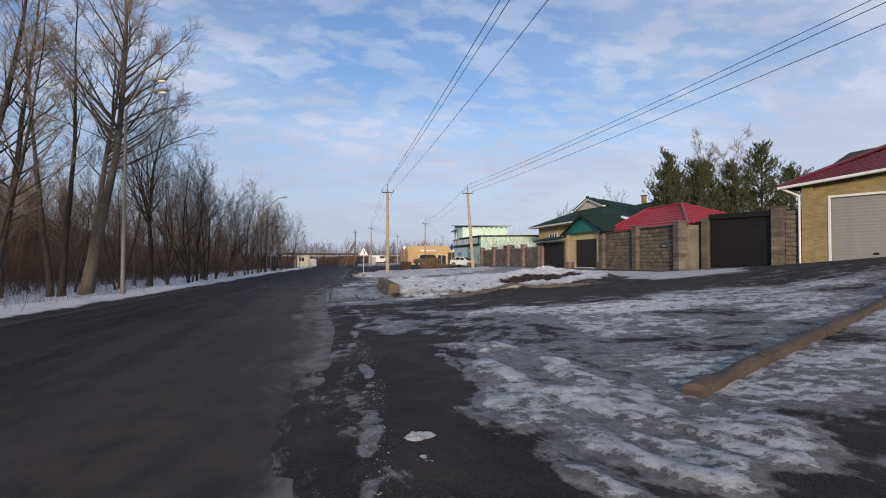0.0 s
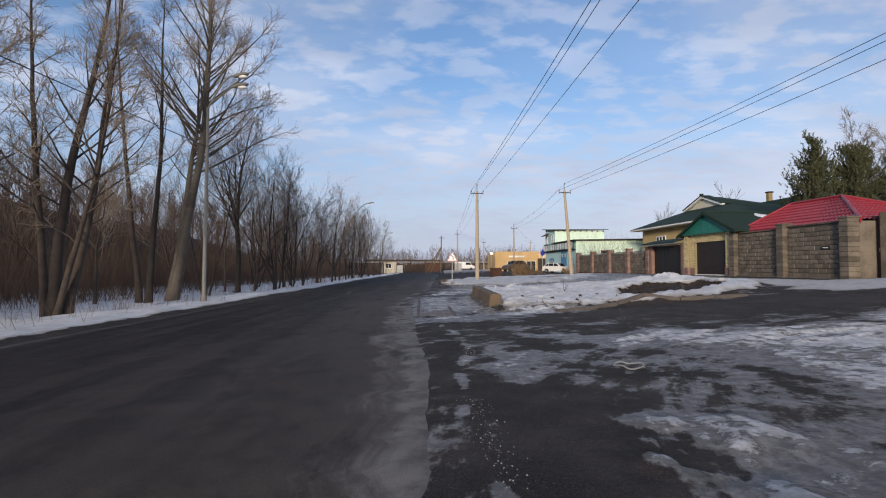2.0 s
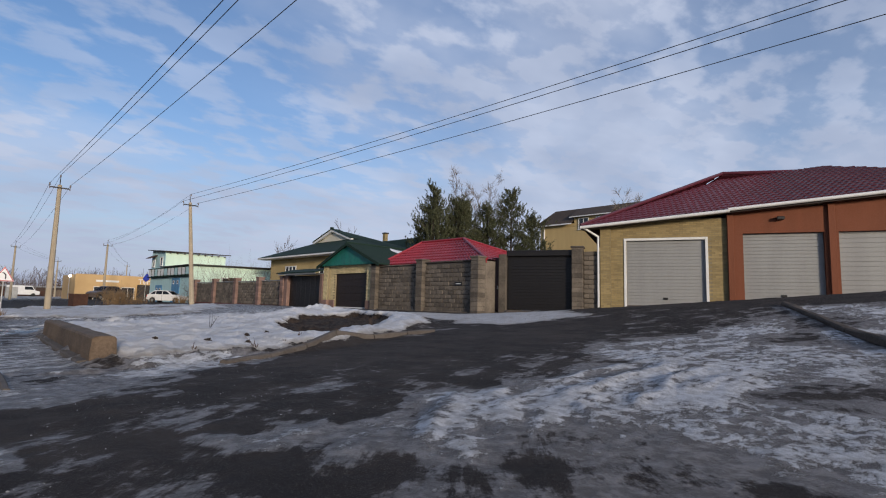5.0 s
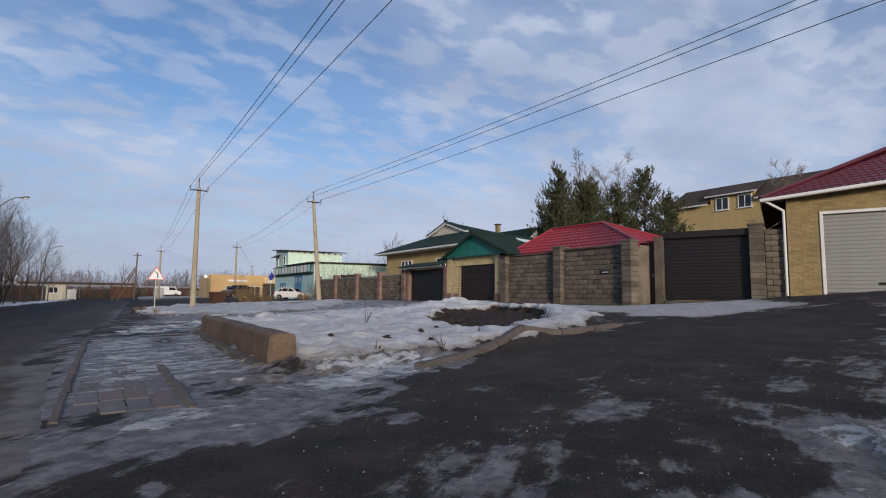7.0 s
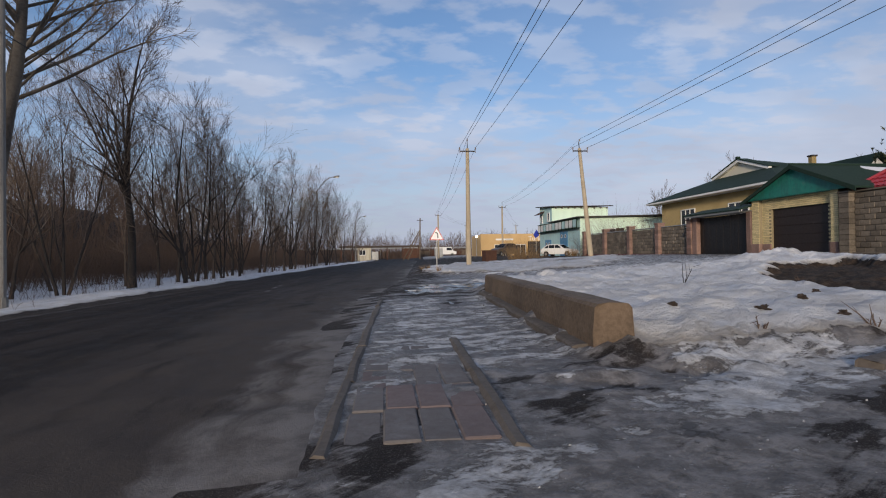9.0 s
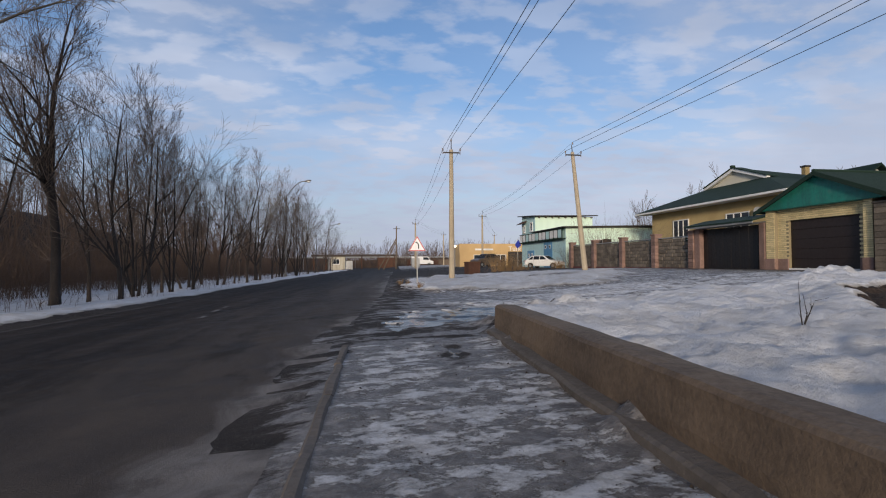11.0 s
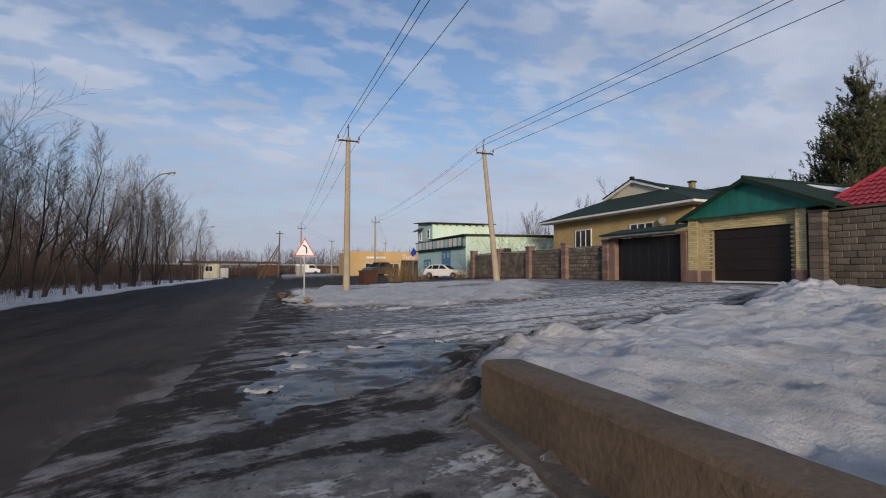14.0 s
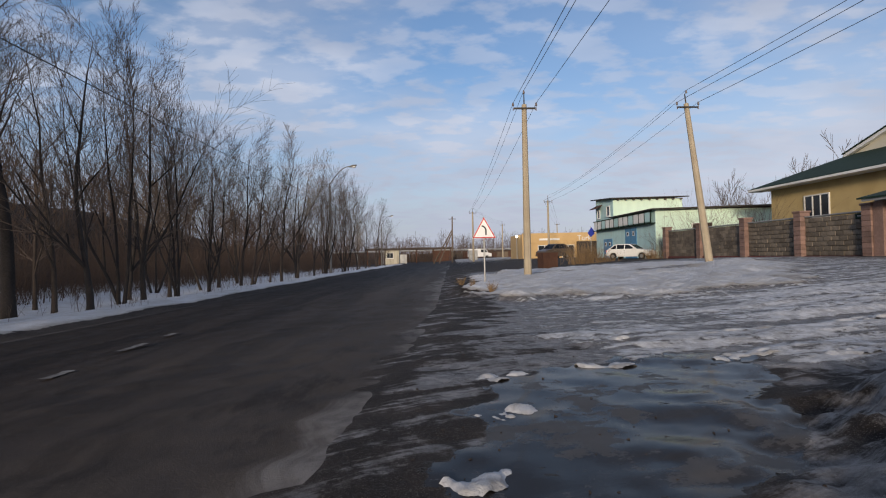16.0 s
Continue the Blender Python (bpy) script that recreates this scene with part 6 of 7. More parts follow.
PINE = "dark green pine standing behind the yard wall"
for sd, x, y, h in ((1, 24.9, 31.9, 8.2), (2, 27.0, 31.6, 7.6), (3, 29.8, 31.2, 7.6), (4, 31.5, 30.3, 8.9), (5, 26.3, 33.4, 7.2), (6, 33.6, 29.8, 7.2), (7, 28.4, 32.4, 7.8)):
    t = conifer(sd, h, PINE)
    t.matrix_basis = pose(x, y, 0.6)
for sd, x, y, h in ((41, 29.9, 33.4, 10.6), (42, 30.2, 32.4, 10.1), (43, 30.6, 31.4, 9.5), (44, 36.0, 23.7, 8.6), (45, 37.4, 23.4, 8.3)):
    tall_tree("birch_tree", "bare birch rising above the pines" if sd < 44 else "bare birch standing behind the garages", M_BARK_PALE, M_TWIG_PALE, x, y, sd,
              [((0, 0), (0.02 * (sd - 42), 0.03), h, 0.09), ((0.2, 0.1), (-0.07, 0.05), 0.86 * h, 0.06)], 0.30, 1.7, 22, 2.2)

# ---- houses beyond the walls ----


def window(parent, place, u0, u1, z0, z1, panes=2, name="window", deep=0.06):
    """A framed window; place(u, v, w) maps along, up and outward to the parent's frame."""
    fr = bmesh.new()
    t = 0.07
    for a, b, c, d in ((u0, u1, z0, z0 + t), (u0, u1, z1 - t, z1), (u0, u0 + t, z0 + t, z1 - t), (u1 - t, u1, z0 + t, z1 - t)):
        prism(fr, [(a, c), (b, c), (b, d), (a, d)], 0.0, deep, place)
    w = part(name, fr, M_WHITE, parent)
    for i in range(panes):
        a, b = u0 + t + (u1 - u0 - 2 * t) * i / panes, u0 + t + (u1 - u0 - 2 * t) * (i + 1) / panes
        part("pane", prism(bmesh.new(), [(a, z0 + t), (b, z0 + t), (b, z1 - t), (a, z1 - t)], 0.004, 0.02, place), M_GLASS, w)
        if i:
            part("mullion", prism(bmesh.new(), [(a - 0.03, z0 + t), (a + 0.03, z0 + t), (a + 0.03, z1 - t), (a - 0.03, z1 - t)], 0.021, deep, place), M_WHITE, w)
    part("window_sill", prism(bmesh.new(), [(u0 - 0.06, z0 - 0.05), (u1 + 0.06, z0 - 0.05), (u1 + 0.06, z0), (u0 - 0.06, z0)], 0.0, deep + 0.07, place), M_WHITE, w)
    return w


def build_green_roof_house():
    th = tagged(empty("green_roof_house"), "yellow brick house with a dark green hip roof and white eaves", "house")
    x0, x1, y0, y1, ez = 24.0, 34.0, 39.4, 52.6, 4.80
    part("wall", boxes((x0, x0 + 0.3, y0, y1, 0.4, ez), (x1 - 0.3, x1, y0, y1, 0.4, ez), (x0 + 0.3, x1 - 0.3, y0, y0 + 0.3, 0.4, ez), (x0 + 0.3, x1 - 0.3, y1 - 0.3, y1, 0.4, ez)), worn("yellow_house_brick", (0.50, 0.375, 0.175), (0.40, 0.29, 0.125), 0.85, big=1.0, fine=24, amount=0.7, relief=0.006), th)
    o, rz, ry = 0.9, 7.48, 47.5
    gx, gz, gw = 27.4, 6.48, 2.85          # small front gable cut into the hip
    ax0, ax1, ay0, ay1 = x0 - o, x1 + o, y0 - o, y1 + o
    part("roof_face", roof_slab([(ax0, ay1, ez), (ax0, ay0, ez), (gx, ry - gw, gz), (gx, ry + gw, gz)], 0.10), M_ROOF_GREEN, th)
    part("roof_face", roof_slab([(ax0, ay0, ez), (ax1, ay0, ez), (gx + 1.4, ry, rz), (gx - 0.25, ry, rz), (gx, ry - gw, gz)], 0.10), M_ROOF_GREEN, th)
    part("roof_face", roof_slab([(ax1, ay1, ez), (ax0, ay1, ez), (gx, ry + gw, gz), (gx - 0.25, ry, rz), (gx + 1.4, ry, rz)], 0.10), M_ROOF_GREEN, th)
    part("roof_face", roof_slab([(ax1, ay0, ez), (ax1, ay1, ez), (gx + 1.4, ry, rz)], 0.10), M_ROOF_GREEN, th)
    put = lambda u, v, w: (gx - w, ry + u, v)
    part("gable_wall", prism(bmesh.new(), [(-gw, gz - 0.05), (gw, gz - 0.05), (0, rz - 0.12)], -0.3, 0.02, put), worn("cream_board", (0.62, 0.58, 0.47), (0.5, 0.46, 0.37), 0.8), th, "cream boarded gable")
    for s in (-1, 1):
        part("barge_board", prism(bmesh.new(), [(s * (gw + 0.25), gz - 0.16), (s * (gw + 0.25), gz + 0.02), (0, rz + 0.06), (0, rz - 0.14)], 0.02, 0.28, put), M_WHITE, th)
        part("barge_roof", prism(bmesh.new(), [(s * (gw + 0.3), gz + 0.03), (s * (gw + 0.3), gz + 0.09), (0, rz + 0.14), (0, rz + 0.07)], -0.5, 0.34, put), M_ROOF_GREEN, th)
    part("finial", boxes((gx - 0.4, gx - 0.1, ry - 0.12, ry + 0.12, rz + 0.1, rz + 0.26), bev=0.03), M_ROOF_GREEN, th)
    part("soffit", boxes((ax0 + 0.03, x0, ay0, ay1, ez - 0.16, ez - 0.12), (x0, ax1, ay0 + 0.03, y0, ez - 0.16, ez - 0.12)), M_WHITE, th)
    part("fascia", boxes((ax0 - 0.03, ax0 + 0.02, ay0, ay1, ez - 0.15, ez - 0.03), (ax0, ax1, ay0 - 0.03, ay0 + 0.02, ez - 0.15, ez - 0.03)), M_WHITE, th, "white eaves board")
    face = lambda u, v, w: (x0 - w, u, v)
    window(th, face, 47.95, 49.8, 2.6, 3.98, 3)
    window(th, face, 42.2, 44.2, 2.6, 3.96, 3)
    part("satellite_dish", tube(bmesh.new(), (x0 - 0.25, 41.3, 3.9), (x0 - 0.30, 41.27, 3.92), 0.22, 0.20, 16), M_STEEL_GREY, th)
    ch = part("chimney", boxes((35.2, 35.6, 49.7, 50.1, 0.6, 8.25), bev=0.02), M_BRICK, th, "yellow brick chimney")
    part("chimney_cap", boxes((35.14, 35.66, 49.64, 50.16, 8.25, 8.38), bev=0.01), M_IRON, ch)
    # rear wing with its own white gable
    put = lambda u, v, w: (34.5 + u, 43.6 - w, v)
    part("wing_wall", boxes((32.5, 36.5, 43.9, 52.0, 0.4, 5.35)), M_STUCCO_YE, th)
    part("wing_gable", prism(bmesh.new(), [(-2.1, 5.3), (2.1, 5.3), (0, 7.05)], -1.0, 0.0, put), M_WHITE, th, "white gable of the rear wing")
    for s in (-1, 1):
        part("wing_roof", prism(bmesh.new(), [(s * 2.5, 5.1), (s * 2.5, 5.22), (0, 7.32), (0, 7.18)], -7.0, 0.4, put), M_ROOF_GREEN, th)


def build_yellow_house():
    th = tagged(empty("mansard_house"), "tall yellow rendered house with a brown mansard roof", "house")
    x0, x1, y0, y1, ez, rz = 46.0, 58.0, 15.0, 37.4, 9.3, 10.95
    ba, bb, bz = 29.75, 33.45, 9.92         # upright bay that breaks through the slope
    part("wall", boxes((x0, x1, y0, y1, 0.5, ez)), M_STUCCO_YE, th)
    part("bay_wall", boxes((x0 - 0.02, x0 + 1.3, ba, bb, ez - 1.2, bz)), M_STUCCO_YE, th)
    slope = lambda a, b, z, dx: roof_slab([(x0 - dx, b, z), (x0 - dx, a, z), (x0 + 1.3, a, rz), (x0 + 1.3, b, rz)], 0.10)
    part("roof_slope", roof_slab([(x0 - 0.4, y1 + 0.45, ez), (x0 - 0.4, bb + 0.1, ez), (x0 + 1.3, bb + 0.1, rz), (x0 + 1.3, y1 - 1.0, rz)], 0.10), M_ROOF_BROWN, th)
    part("roof_slope", slope(y0, ba - 0.1, ez, 0.4), M_ROOF_BROWN, th)
    part("bay_roof", slope(ba - 0.35, bb + 0.35, bz + 0.02, 0.35), M_ROOF_BROWN, th)
    part("roof_end", roof_slab([(x1, y1 + 0.45, ez), (x0 - 0.4, y1 + 0.45, ez), (x0 + 1.3, y1 - 1.0, rz), (x1, y1 - 1.0, rz)], 0.10), M_ROOF_BROWN, th)
    part("roof_top", boxes((x0 + 1.3, x1, y0, y1 - 1.0, rz - 0.3, rz - 0.02)), M_ROOF_BROWN, th)
    part("fascia", boxes((x0 - 0.43, x0 - 0.39, bb + 0.1, y1 + 0.45, ez - 0.14, ez - 0.02), (x0 - 0.43, x0 - 0.39, y0, ba - 0.1, ez - 0.14, ez - 0.02)), M_WHITE, th)
    part("bay_fascia", boxes((x0 - 0.39, x0 - 0.35, ba - 0.35, bb + 0.35, bz - 0.10, bz)), M_WHITE, th)
    face = lambda u, v, w: (x0 - 0.02 - w, u, v)
    for a in (29.98, 31.86):
        window(th, face, a, a + 1.12, 8.6, 9.72, 2)
    part("downpipe", tube(bmesh.new(), (x0 - 0.08, 36.9, 2.0), (x0 - 0.08, 36.9, ez), 0.07, 0.07, 8), M_WHITE, th)


def build_factory():
    th = tagged(empty("mint_workshop"), "two-storey mint green workshop with blue doors and flat roofs", "workshop")
    x0, y0, ym, y1 = 19.0, 58.0, 66.0, 70.4
    part("low_block", boxes((x0, 30.0, y0, ym, 0.1, 4.05)), M_MINT, th)
    part("tall_block", prism(bmesh.new(), [(ym, 0.1), (y1, 0.1), (y1, 6.05), (ym, 5.70)], 0.0, 6.3, lambda u, v, w: (x0 + w, u, v)), M_MINT, th)
    # thin sheet over the street front that carries the painted shade
    part("front_skin", boxes((x0 - 0.03, x0, y0, y1, 0.12, 4.0), (x0 - 0.03, x0, ym + 0.05, y1, 4.0, 5.6)), M_MINT_SHADE, th, "mint front render with shade in its colour")
    part("roof_sheet", roof_slab([(x0 - 0.45, y0 - 0.5, 4.1), (30.4, y0 - 0.5, 4.3), (30.4, ym, 4.3), (x0 - 0.45, ym, 4.1)], 0.09), M_IRON, th)
    part("roof_sheet", roof_slab([(x0 - 0.4, ym - 0.5, 5.78), (25.7, ym - 0.5, 5.86), (25.7, y1 + 0.4, 6.22), (x0 - 0.4, y1 + 0.4, 6.14)], 0.09), M_IRON, th)
    for i in range(9):
        part("rafter_end", boxes((x0 + 0.3 + i * 0.72, x0 + 0.38 + i * 0.72, ym - 0.42, ym, 5.58, 5.68)), M_WOOD, th)
    n = 12
    for i in range(n):
        a, b = y0 + 0.2 + i * (y1 - y0 - 0.3) / n, y0 + 0.2 + (i + 1) * (y1 - y0 - 0.3) / n
        part("parapet_panel", boxes((x0 - 0.30, x0 - 0.24, a + 0.06, b - 0.06, 3.18, 3.88)), M_WHITE if i % 3 else M_MINT_SHADE, th)
        part("parapet_post", boxes((x0 - 0.32, x0 - 0.25, a - 0.03, a + 0.03, 3.05, 3.95)), M_ROOF_GREEN, th)
    part("ledge", boxes((x0 - 0.36, x0, y0, y1, 3.02, 3.10), (x0 - 0.34, x0 - 0.22, y0, y1, 3.9, 3.97)), M_ROOF_GREEN, th)
    for a, b, top in ((61.2, 63.4, 2.92), (66.3, 68.4, 2.2)):
        d = part("blue_door", boxes((x0 - 0.08, x0 - 0.03, a, b, 0.3, top), bev=0.01), M_BLUE_DOOR, th, "blue steel double door")
        for c in (a + 0.35, b - 0.75):
            part("pane", boxes((x0 - 0.095, x0 - 0.082, c, c + 0.4, top - 0.65, top - 0.3)), M_WHITE, d)
            part("glass", boxes((x0 - 0.10, x0 - 0.096, c + 0.08, c + 0.32, top - 0.58, top - 0.37)), M_GLASS, d)
        part("door_gap", boxes((x0 - 0.083, x0 - 0.08, (a + b) / 2 - 0.012, (a + b) / 2 + 0.012, 0.32, top - 0.02)), M_IRON, d)
    face = lambda u, v, w: (x0 - 0.03 - w, u, v)
    window(th, face, 66.7, 67.5, 4.25, 5.2, 1)
    window(th, face, 69.2, 69.9, 4.2, 5.0, 1)
    window(th, lambda u, v, w: (u, y0 - w, v), 21.7, 23.2, 2.2, 3.0, 2)
    part("window_grille", boxes((22.4, 23.2, y0 - 0.16, y0 - 0.12, 2.2, 3.0)), M_IRON, th)
    part("canopy", roof_slab([(x0 - 0.7, 70.3, 5.15), (x0 - 0.7, 68.6, 5.1), (x0, 68.6, 5.5), (x0, 70.3, 5.5)], 0.05), M_RUST, th)


def text_part(name, body, size, m, mat, parent):
    cu = bpy.data.curves.new(name, "FONT")
    cu.body, cu.size, cu.extrude, cu.align_x = body, size, 0.03, "CENTER"
    tmp = new(name + "_tmp", cu)
    me = bpy.data.meshes.new_from_object(tmp.evaluated_get(bpy.context.evaluated_depsgraph_get()))
    bpy.data.objects.remove(tmp)
    me.materials.append(mat)
    ob = new(name, me)
    ob.parent, ob.matrix_basis = parent, m
    return ob


def build_shop():
    th = tagged(empty("roadside_shop"), "low ochre flat-roofed shop with large dark windows", "shop")
    x0, x1, y0, z1 = 14.9, 27.0, 86.0, 3.55
    part("wall", boxes((x0, x1, y0, y0 + 8.0, -0.2, z1)), M_STUCCO_SHOP, th)
    part("parapet", boxes((x0 - 0.05, x1 + 0.05, y0 - 0.06, y0, 2.35, z1 + 0.08)), M_STUCCO_SHOP, th)
    face = lambda u, v, w: (u, y0 - w, v)
    window(th, face, 16.9, 19.4, 0.3, 2.1, 3)
    window(th, face, 20.0, 21.6, 0.3, 2.1, 2)
    part("entrance", boxes((21.9, 25.0, y0 - 0.5, y0, 0.0, 2.5)), M_IRON, th, "dark porch")
    text_part("shop_lettering", "Turk", 0.95, pose(22.9, y0 - 0.09, 2.62, 90, 0, 0), M_WHITE, th)
    part("lettering_bar", boxes((17.1, 19.7, y0 - 0.1, y0 - 0.06, 2.7, 2.95)), M_WHITE, th, "faded white lettering")
    sg = tagged(empty("hanging_sign", pose(18.97, 72.0, ground_z(18.97, 72.0))), "blue plastic sign on a thin post", "sign")
    part("post", tube(bmesh.new(), (0, 0, 0), (0, 0, 3.2), 0.03, 0.03, 8), M_STEEL_GREY, sg)
    part("panel", prism(bmesh.new(), [(-0.05, 2.1), (0.34, 2.45), (0.30, 2.75), (0.02, 3.1), (-0.36, 2.5)], -0.08, 0.0, lambda u, v, w: (u, w - 0.05, v)), M_BLUE_SIGN, sg)
    lt = tagged(empty("yard_lamp", pose(14.6, 88.0, 0)), "lit lamp on a thin pole by the shop", "lamp")
    part("post", tube(bmesh.new(), (0, 0, -0.3), (0, 0, 3.3), 0.05, 0.04, 8), M_STEEL_GREY, lt)
    bm = bmesh.new()
    bmesh.ops.create_uvsphere(bm, u_segments=10, v_segments=8, radius=0.16, matrix=Matrix.Translation((0, -0.1, 3.35)))
    part("bulb", bm, M_LIT, lt, smooth=True)


M_STUCCO_PALE = worn("cream_render", (0.46, 0.43, 0.34), (0.26, 0.23, 0.18), 0.9, big=0.9, fine=8, amount=0.9, relief=0.004, streak=True)


def build_gatehouse():
    th = tagged(empty("guard_house"), "small white guard house with a flat roof at the road's end", "guard house")
    y0 = 122.0
    part("wall", boxes((-4.7, -1.9, y0, y0 + 4, -0.4, 2.35)), M_STUCCO_PALE, th)
    part("roof", boxes((-5.0, -1.6, y0 - 0.3, y0 + 4.3, 2.35, 2.55), bev=0.02), M_ROOF_BROWN, th)
    face = lambda u, v, w: (u, y0 - w, v)
    window(th, face, -4.3, -3.0, 0.8, 1.9, 2)
    part("side_annex", boxes((-1.9, -0.4, y0 + 0.5, y0 + 3.5, -0.4, 1.5)), M_STEEL_GREY, th)
    cn = tagged(empty("gate_canopy"), "long flat dark canopy on posts across the road's end", "canopy")
    part("roof", boxes((-9.0, 9.0, 126.5, 129.5, 2.45, 2.85), bev=0.03), M_ROOF_BROWN, cn)
    for x in (-8.5, -6.0, 1.5, 5.0, 8.5):
        part("post", boxes((x - 0.12, x + 0.12, 127.0, 127.25, -0.5, 2.45)), M_RUST, cn)
    part("gate_leaf", boxes((5.2, 8.3, 127.3, 127.4, -0.3, 2.2)), M_RUST, cn)
    fn = tagged(empty("far_fence"), "long low brown fence beyond the road's end", "fence", kind="structure")
    for i in range(30):
        part("fence_panel", boxes((9.5 + i * 2.6, 12.0 + i * 2.6, 138.0, 138.1, -0.4, 1.6 + 0.15 * (i % 3))), M_RUST if i % 4 else M_WOOD, fn)
    pi = tagged(empty("overhead_pipe"), "pale overhead pipe on posts", "pipe")
    part("pipe", tube(bmesh.new(), (-20, 140.0, 2.4), (40, 140.0, 2.4), 0.18, 0.18, 8), M_STEEL_GREY, pi)
    for x in range(-18, 40, 6):
        part("post", tube(bmesh.new(), (x, 140.0, -0.5), (x, 140.0, 2.4), 0.07, 0.07, 6), M_STEEL_GREY, pi)
    vn = tagged(empty("white_van", pose(14.6, 128.0, ground_z(14.6, 128.0))), "white van parked far off beyond the bend", "van")
    part("body", prism(bmesh.new(), [(-2.4, 0.35), (2.4, 0.35), (2.45, 0.95), (1.75, 1.15), (1.25, 1.95), (-2.35, 2.0)], -0.9, 0.9, lambda u, v, w: (u, w, v)), M_CAR, vn)
    part("windscreen", prism(bmesh.new(), [(0.2, 1.25), (1.55, 1.25), (1.2, 1.8), (0.2, 1.8)], -0.92, 0.92, lambda u, v, w: (u, w, v)), M_GLASS, vn)
    for x in (-1.5, 1.5):
        for s in (-0.8, 0.8):
            part("wheel", tube(bmesh.new(), (x, s - 0.1, 0.32), (x, s + 0.1, 0.32), 0.32, 0.32, 14), M_RUBBER, vn)
    bx = tagged(empty("switch_cabinet", pose(10.6, 104.0, ground_z(10.6, 104.0))), "pale grey electrical cabinet on the verge", "cabinet")
    part("body", boxes((-0.7, 0.7, -0.4, 0.4, 0, 1.6), bev=0.03), M_STEEL_GREY, bx)
    part("door", boxes((-0.6, 0.6, -0.43, -0.4, 0.15, 1.45), bev=0.01), M_STEEL_GREY, bx)


# ---- cars ----


def car(name, x, y, yaw, scale, paint, label, tall=1.0):
    """A five-door car; x runs to its nose."""
    th = tagged(empty(name, pose(x, y, ground_z(x, y), 0, 0, yaw)), label, "car")
    S = lambda u, v, w: (u * scale, w * scale, v * scale * tall)
    low = [(-1.98, 0.38), (-2.0, 0.72), (-1.95, 0.90), (-1.3, 0.93), (0.85, 0.93), (1.75, 0.80), (2.0, 0.66), (2.02, 0.38), (1.75, 0.28), (1.62, 0.55), (1.36, 0.64), (1.10, 0.55), (0.98, 0.26), (-0.95, 0.26), (-1.07, 0.55), (-1.33, 0.64), (-1.59, 0.55), (-1.72, 0.30)]
    bm = bmesh.new()
    prism(bm, low, -0.80, 0.80, S)
    bmesh.ops.bevel(bm, geom=[e for e in bm.edges if abs(e.verts[0].co.y - e.verts[1].co.y) < 1e-4], offset=0.045 * scale, segments=2, affect="EDGES")
    part("body", bm, paint, th)
    bm = bmesh.new()
    base, roof = [(-1.86, 0.92), (0.95, 0.92)], [(-1.22, 1.36), (-0.9, 1.40), (0.1, 1.39), (0.25, 1.36)]
    lo = [bm.verts.new(S(u, v, s * 0.76)) for s in (-1, 1) for u, v in base]
    hi = [bm.verts.new(S(u, v, s * 0.60)) for s in (-1, 1) for u, v in roof]
    bm.faces.new((lo[0], lo[1], hi[3], hi[2], hi[1], hi[0])); bm.faces.new((lo[3], lo[2], hi[4], hi[5], hi[6], hi[7]))
    for i in range(3):
        bm.faces.new((hi[i], hi[i + 1], hi[i + 5], hi[i + 4]))
    bm.faces.new((hi[3], lo[1], lo[3], hi[7])); bm.faces.new((hi[0], hi[4], lo[2], lo[0]))
    bmesh.ops.recalc_face_normals(bm, faces=bm.faces[:])
    part("cabin", bm, paint, th)
    for s in (-1, 1):
        for pts in ([(-1.62, 0.96), (-1.05, 0.96), (-1.05, 1.30), (-1.22, 1.28)], [(-0.98, 0.96), (-0.28, 0.96), (-0.28, 1.33), (-0.98, 1.33)], [(-0.20, 0.96), (0.72, 0.96), (0.14, 1.31), (-0.20, 1.33)]):
            bm = bmesh.new()
            vs = [bm.verts.new(S(u, v, s * (0.775 - (v - 0.92) / 0.44 * 0.16))) for u, v in pts]
            bm.faces.new(vs)
            bmesh.ops.solidify(bm, geom=bm.faces[:], thickness=0.012)
            part("side_window", bm, M_GLASS, th)
        part("mirror", boxes(tuple(c * scale for c in (0.62, 0.74, s * 0.80, s * 0.95, 0.93, 1.05)), bev=0.01), paint, th)
        part("headlight", boxes(tuple(c * scale for c in (1.90, 2.0, s * 0.72, s * 0.40, 0.58, 0.72)), bev=0.01), M_RIM, th)
        part("tail_light", boxes(tuple(c * scale for c in (-2.03, -1.95, s * 0.76, s * 0.5, 0.66, 0.86)), bev=0.01), M_SIGN_RED, th)
        part("door_seam", boxes(tuple(c * scale for c in (-0.25, -0.235, s * 0.806, s * 0.80, 0.32, 0.92))), M_IRON, th)
        for wx in (-1.33, 1.36):
            bm = bmesh.new()
            tube(bm, S(wx, 0.29, s * 0.66), S(wx, 0.29, s * 0.82), 0.29 * scale, 0.29 * scale, 20)
            w = part("wheel", bm, M_RUBBER, th)
            part("rim", tube(bmesh.new(), S(wx, 0.29, s * 0.815), S(wx, 0.29, s * 0.832), 0.17 * scale, 0.15 * scale, 14), M_RIM, w)
    bm = bmesh.new()
    vs = [bm.verts.new(S(u, v, w)) for u, v, w in ((0.93, 0.945, -0.68), (0.93, 0.945, 0.68), (0.30, 1.335, 0.56), (0.30, 1.335, -0.56))]
    bm.faces.new(vs); bmesh.ops.solidify(bm, geom=bm.faces[:], thickness=0.02)
    part("windscreen", bm, M_GLASS, th)
    part("bumper", boxes(tuple(c * scale for c in (1.92, 2.08, -0.78, 0.78, 0.36, 0.54)), bev=0.03), paint, th)
    part("bumper", boxes(tuple(c * scale for c in (-2.08, -1.94, -0.78, 0.78, 0.36, 0.56)), bev=0.03), paint, th)


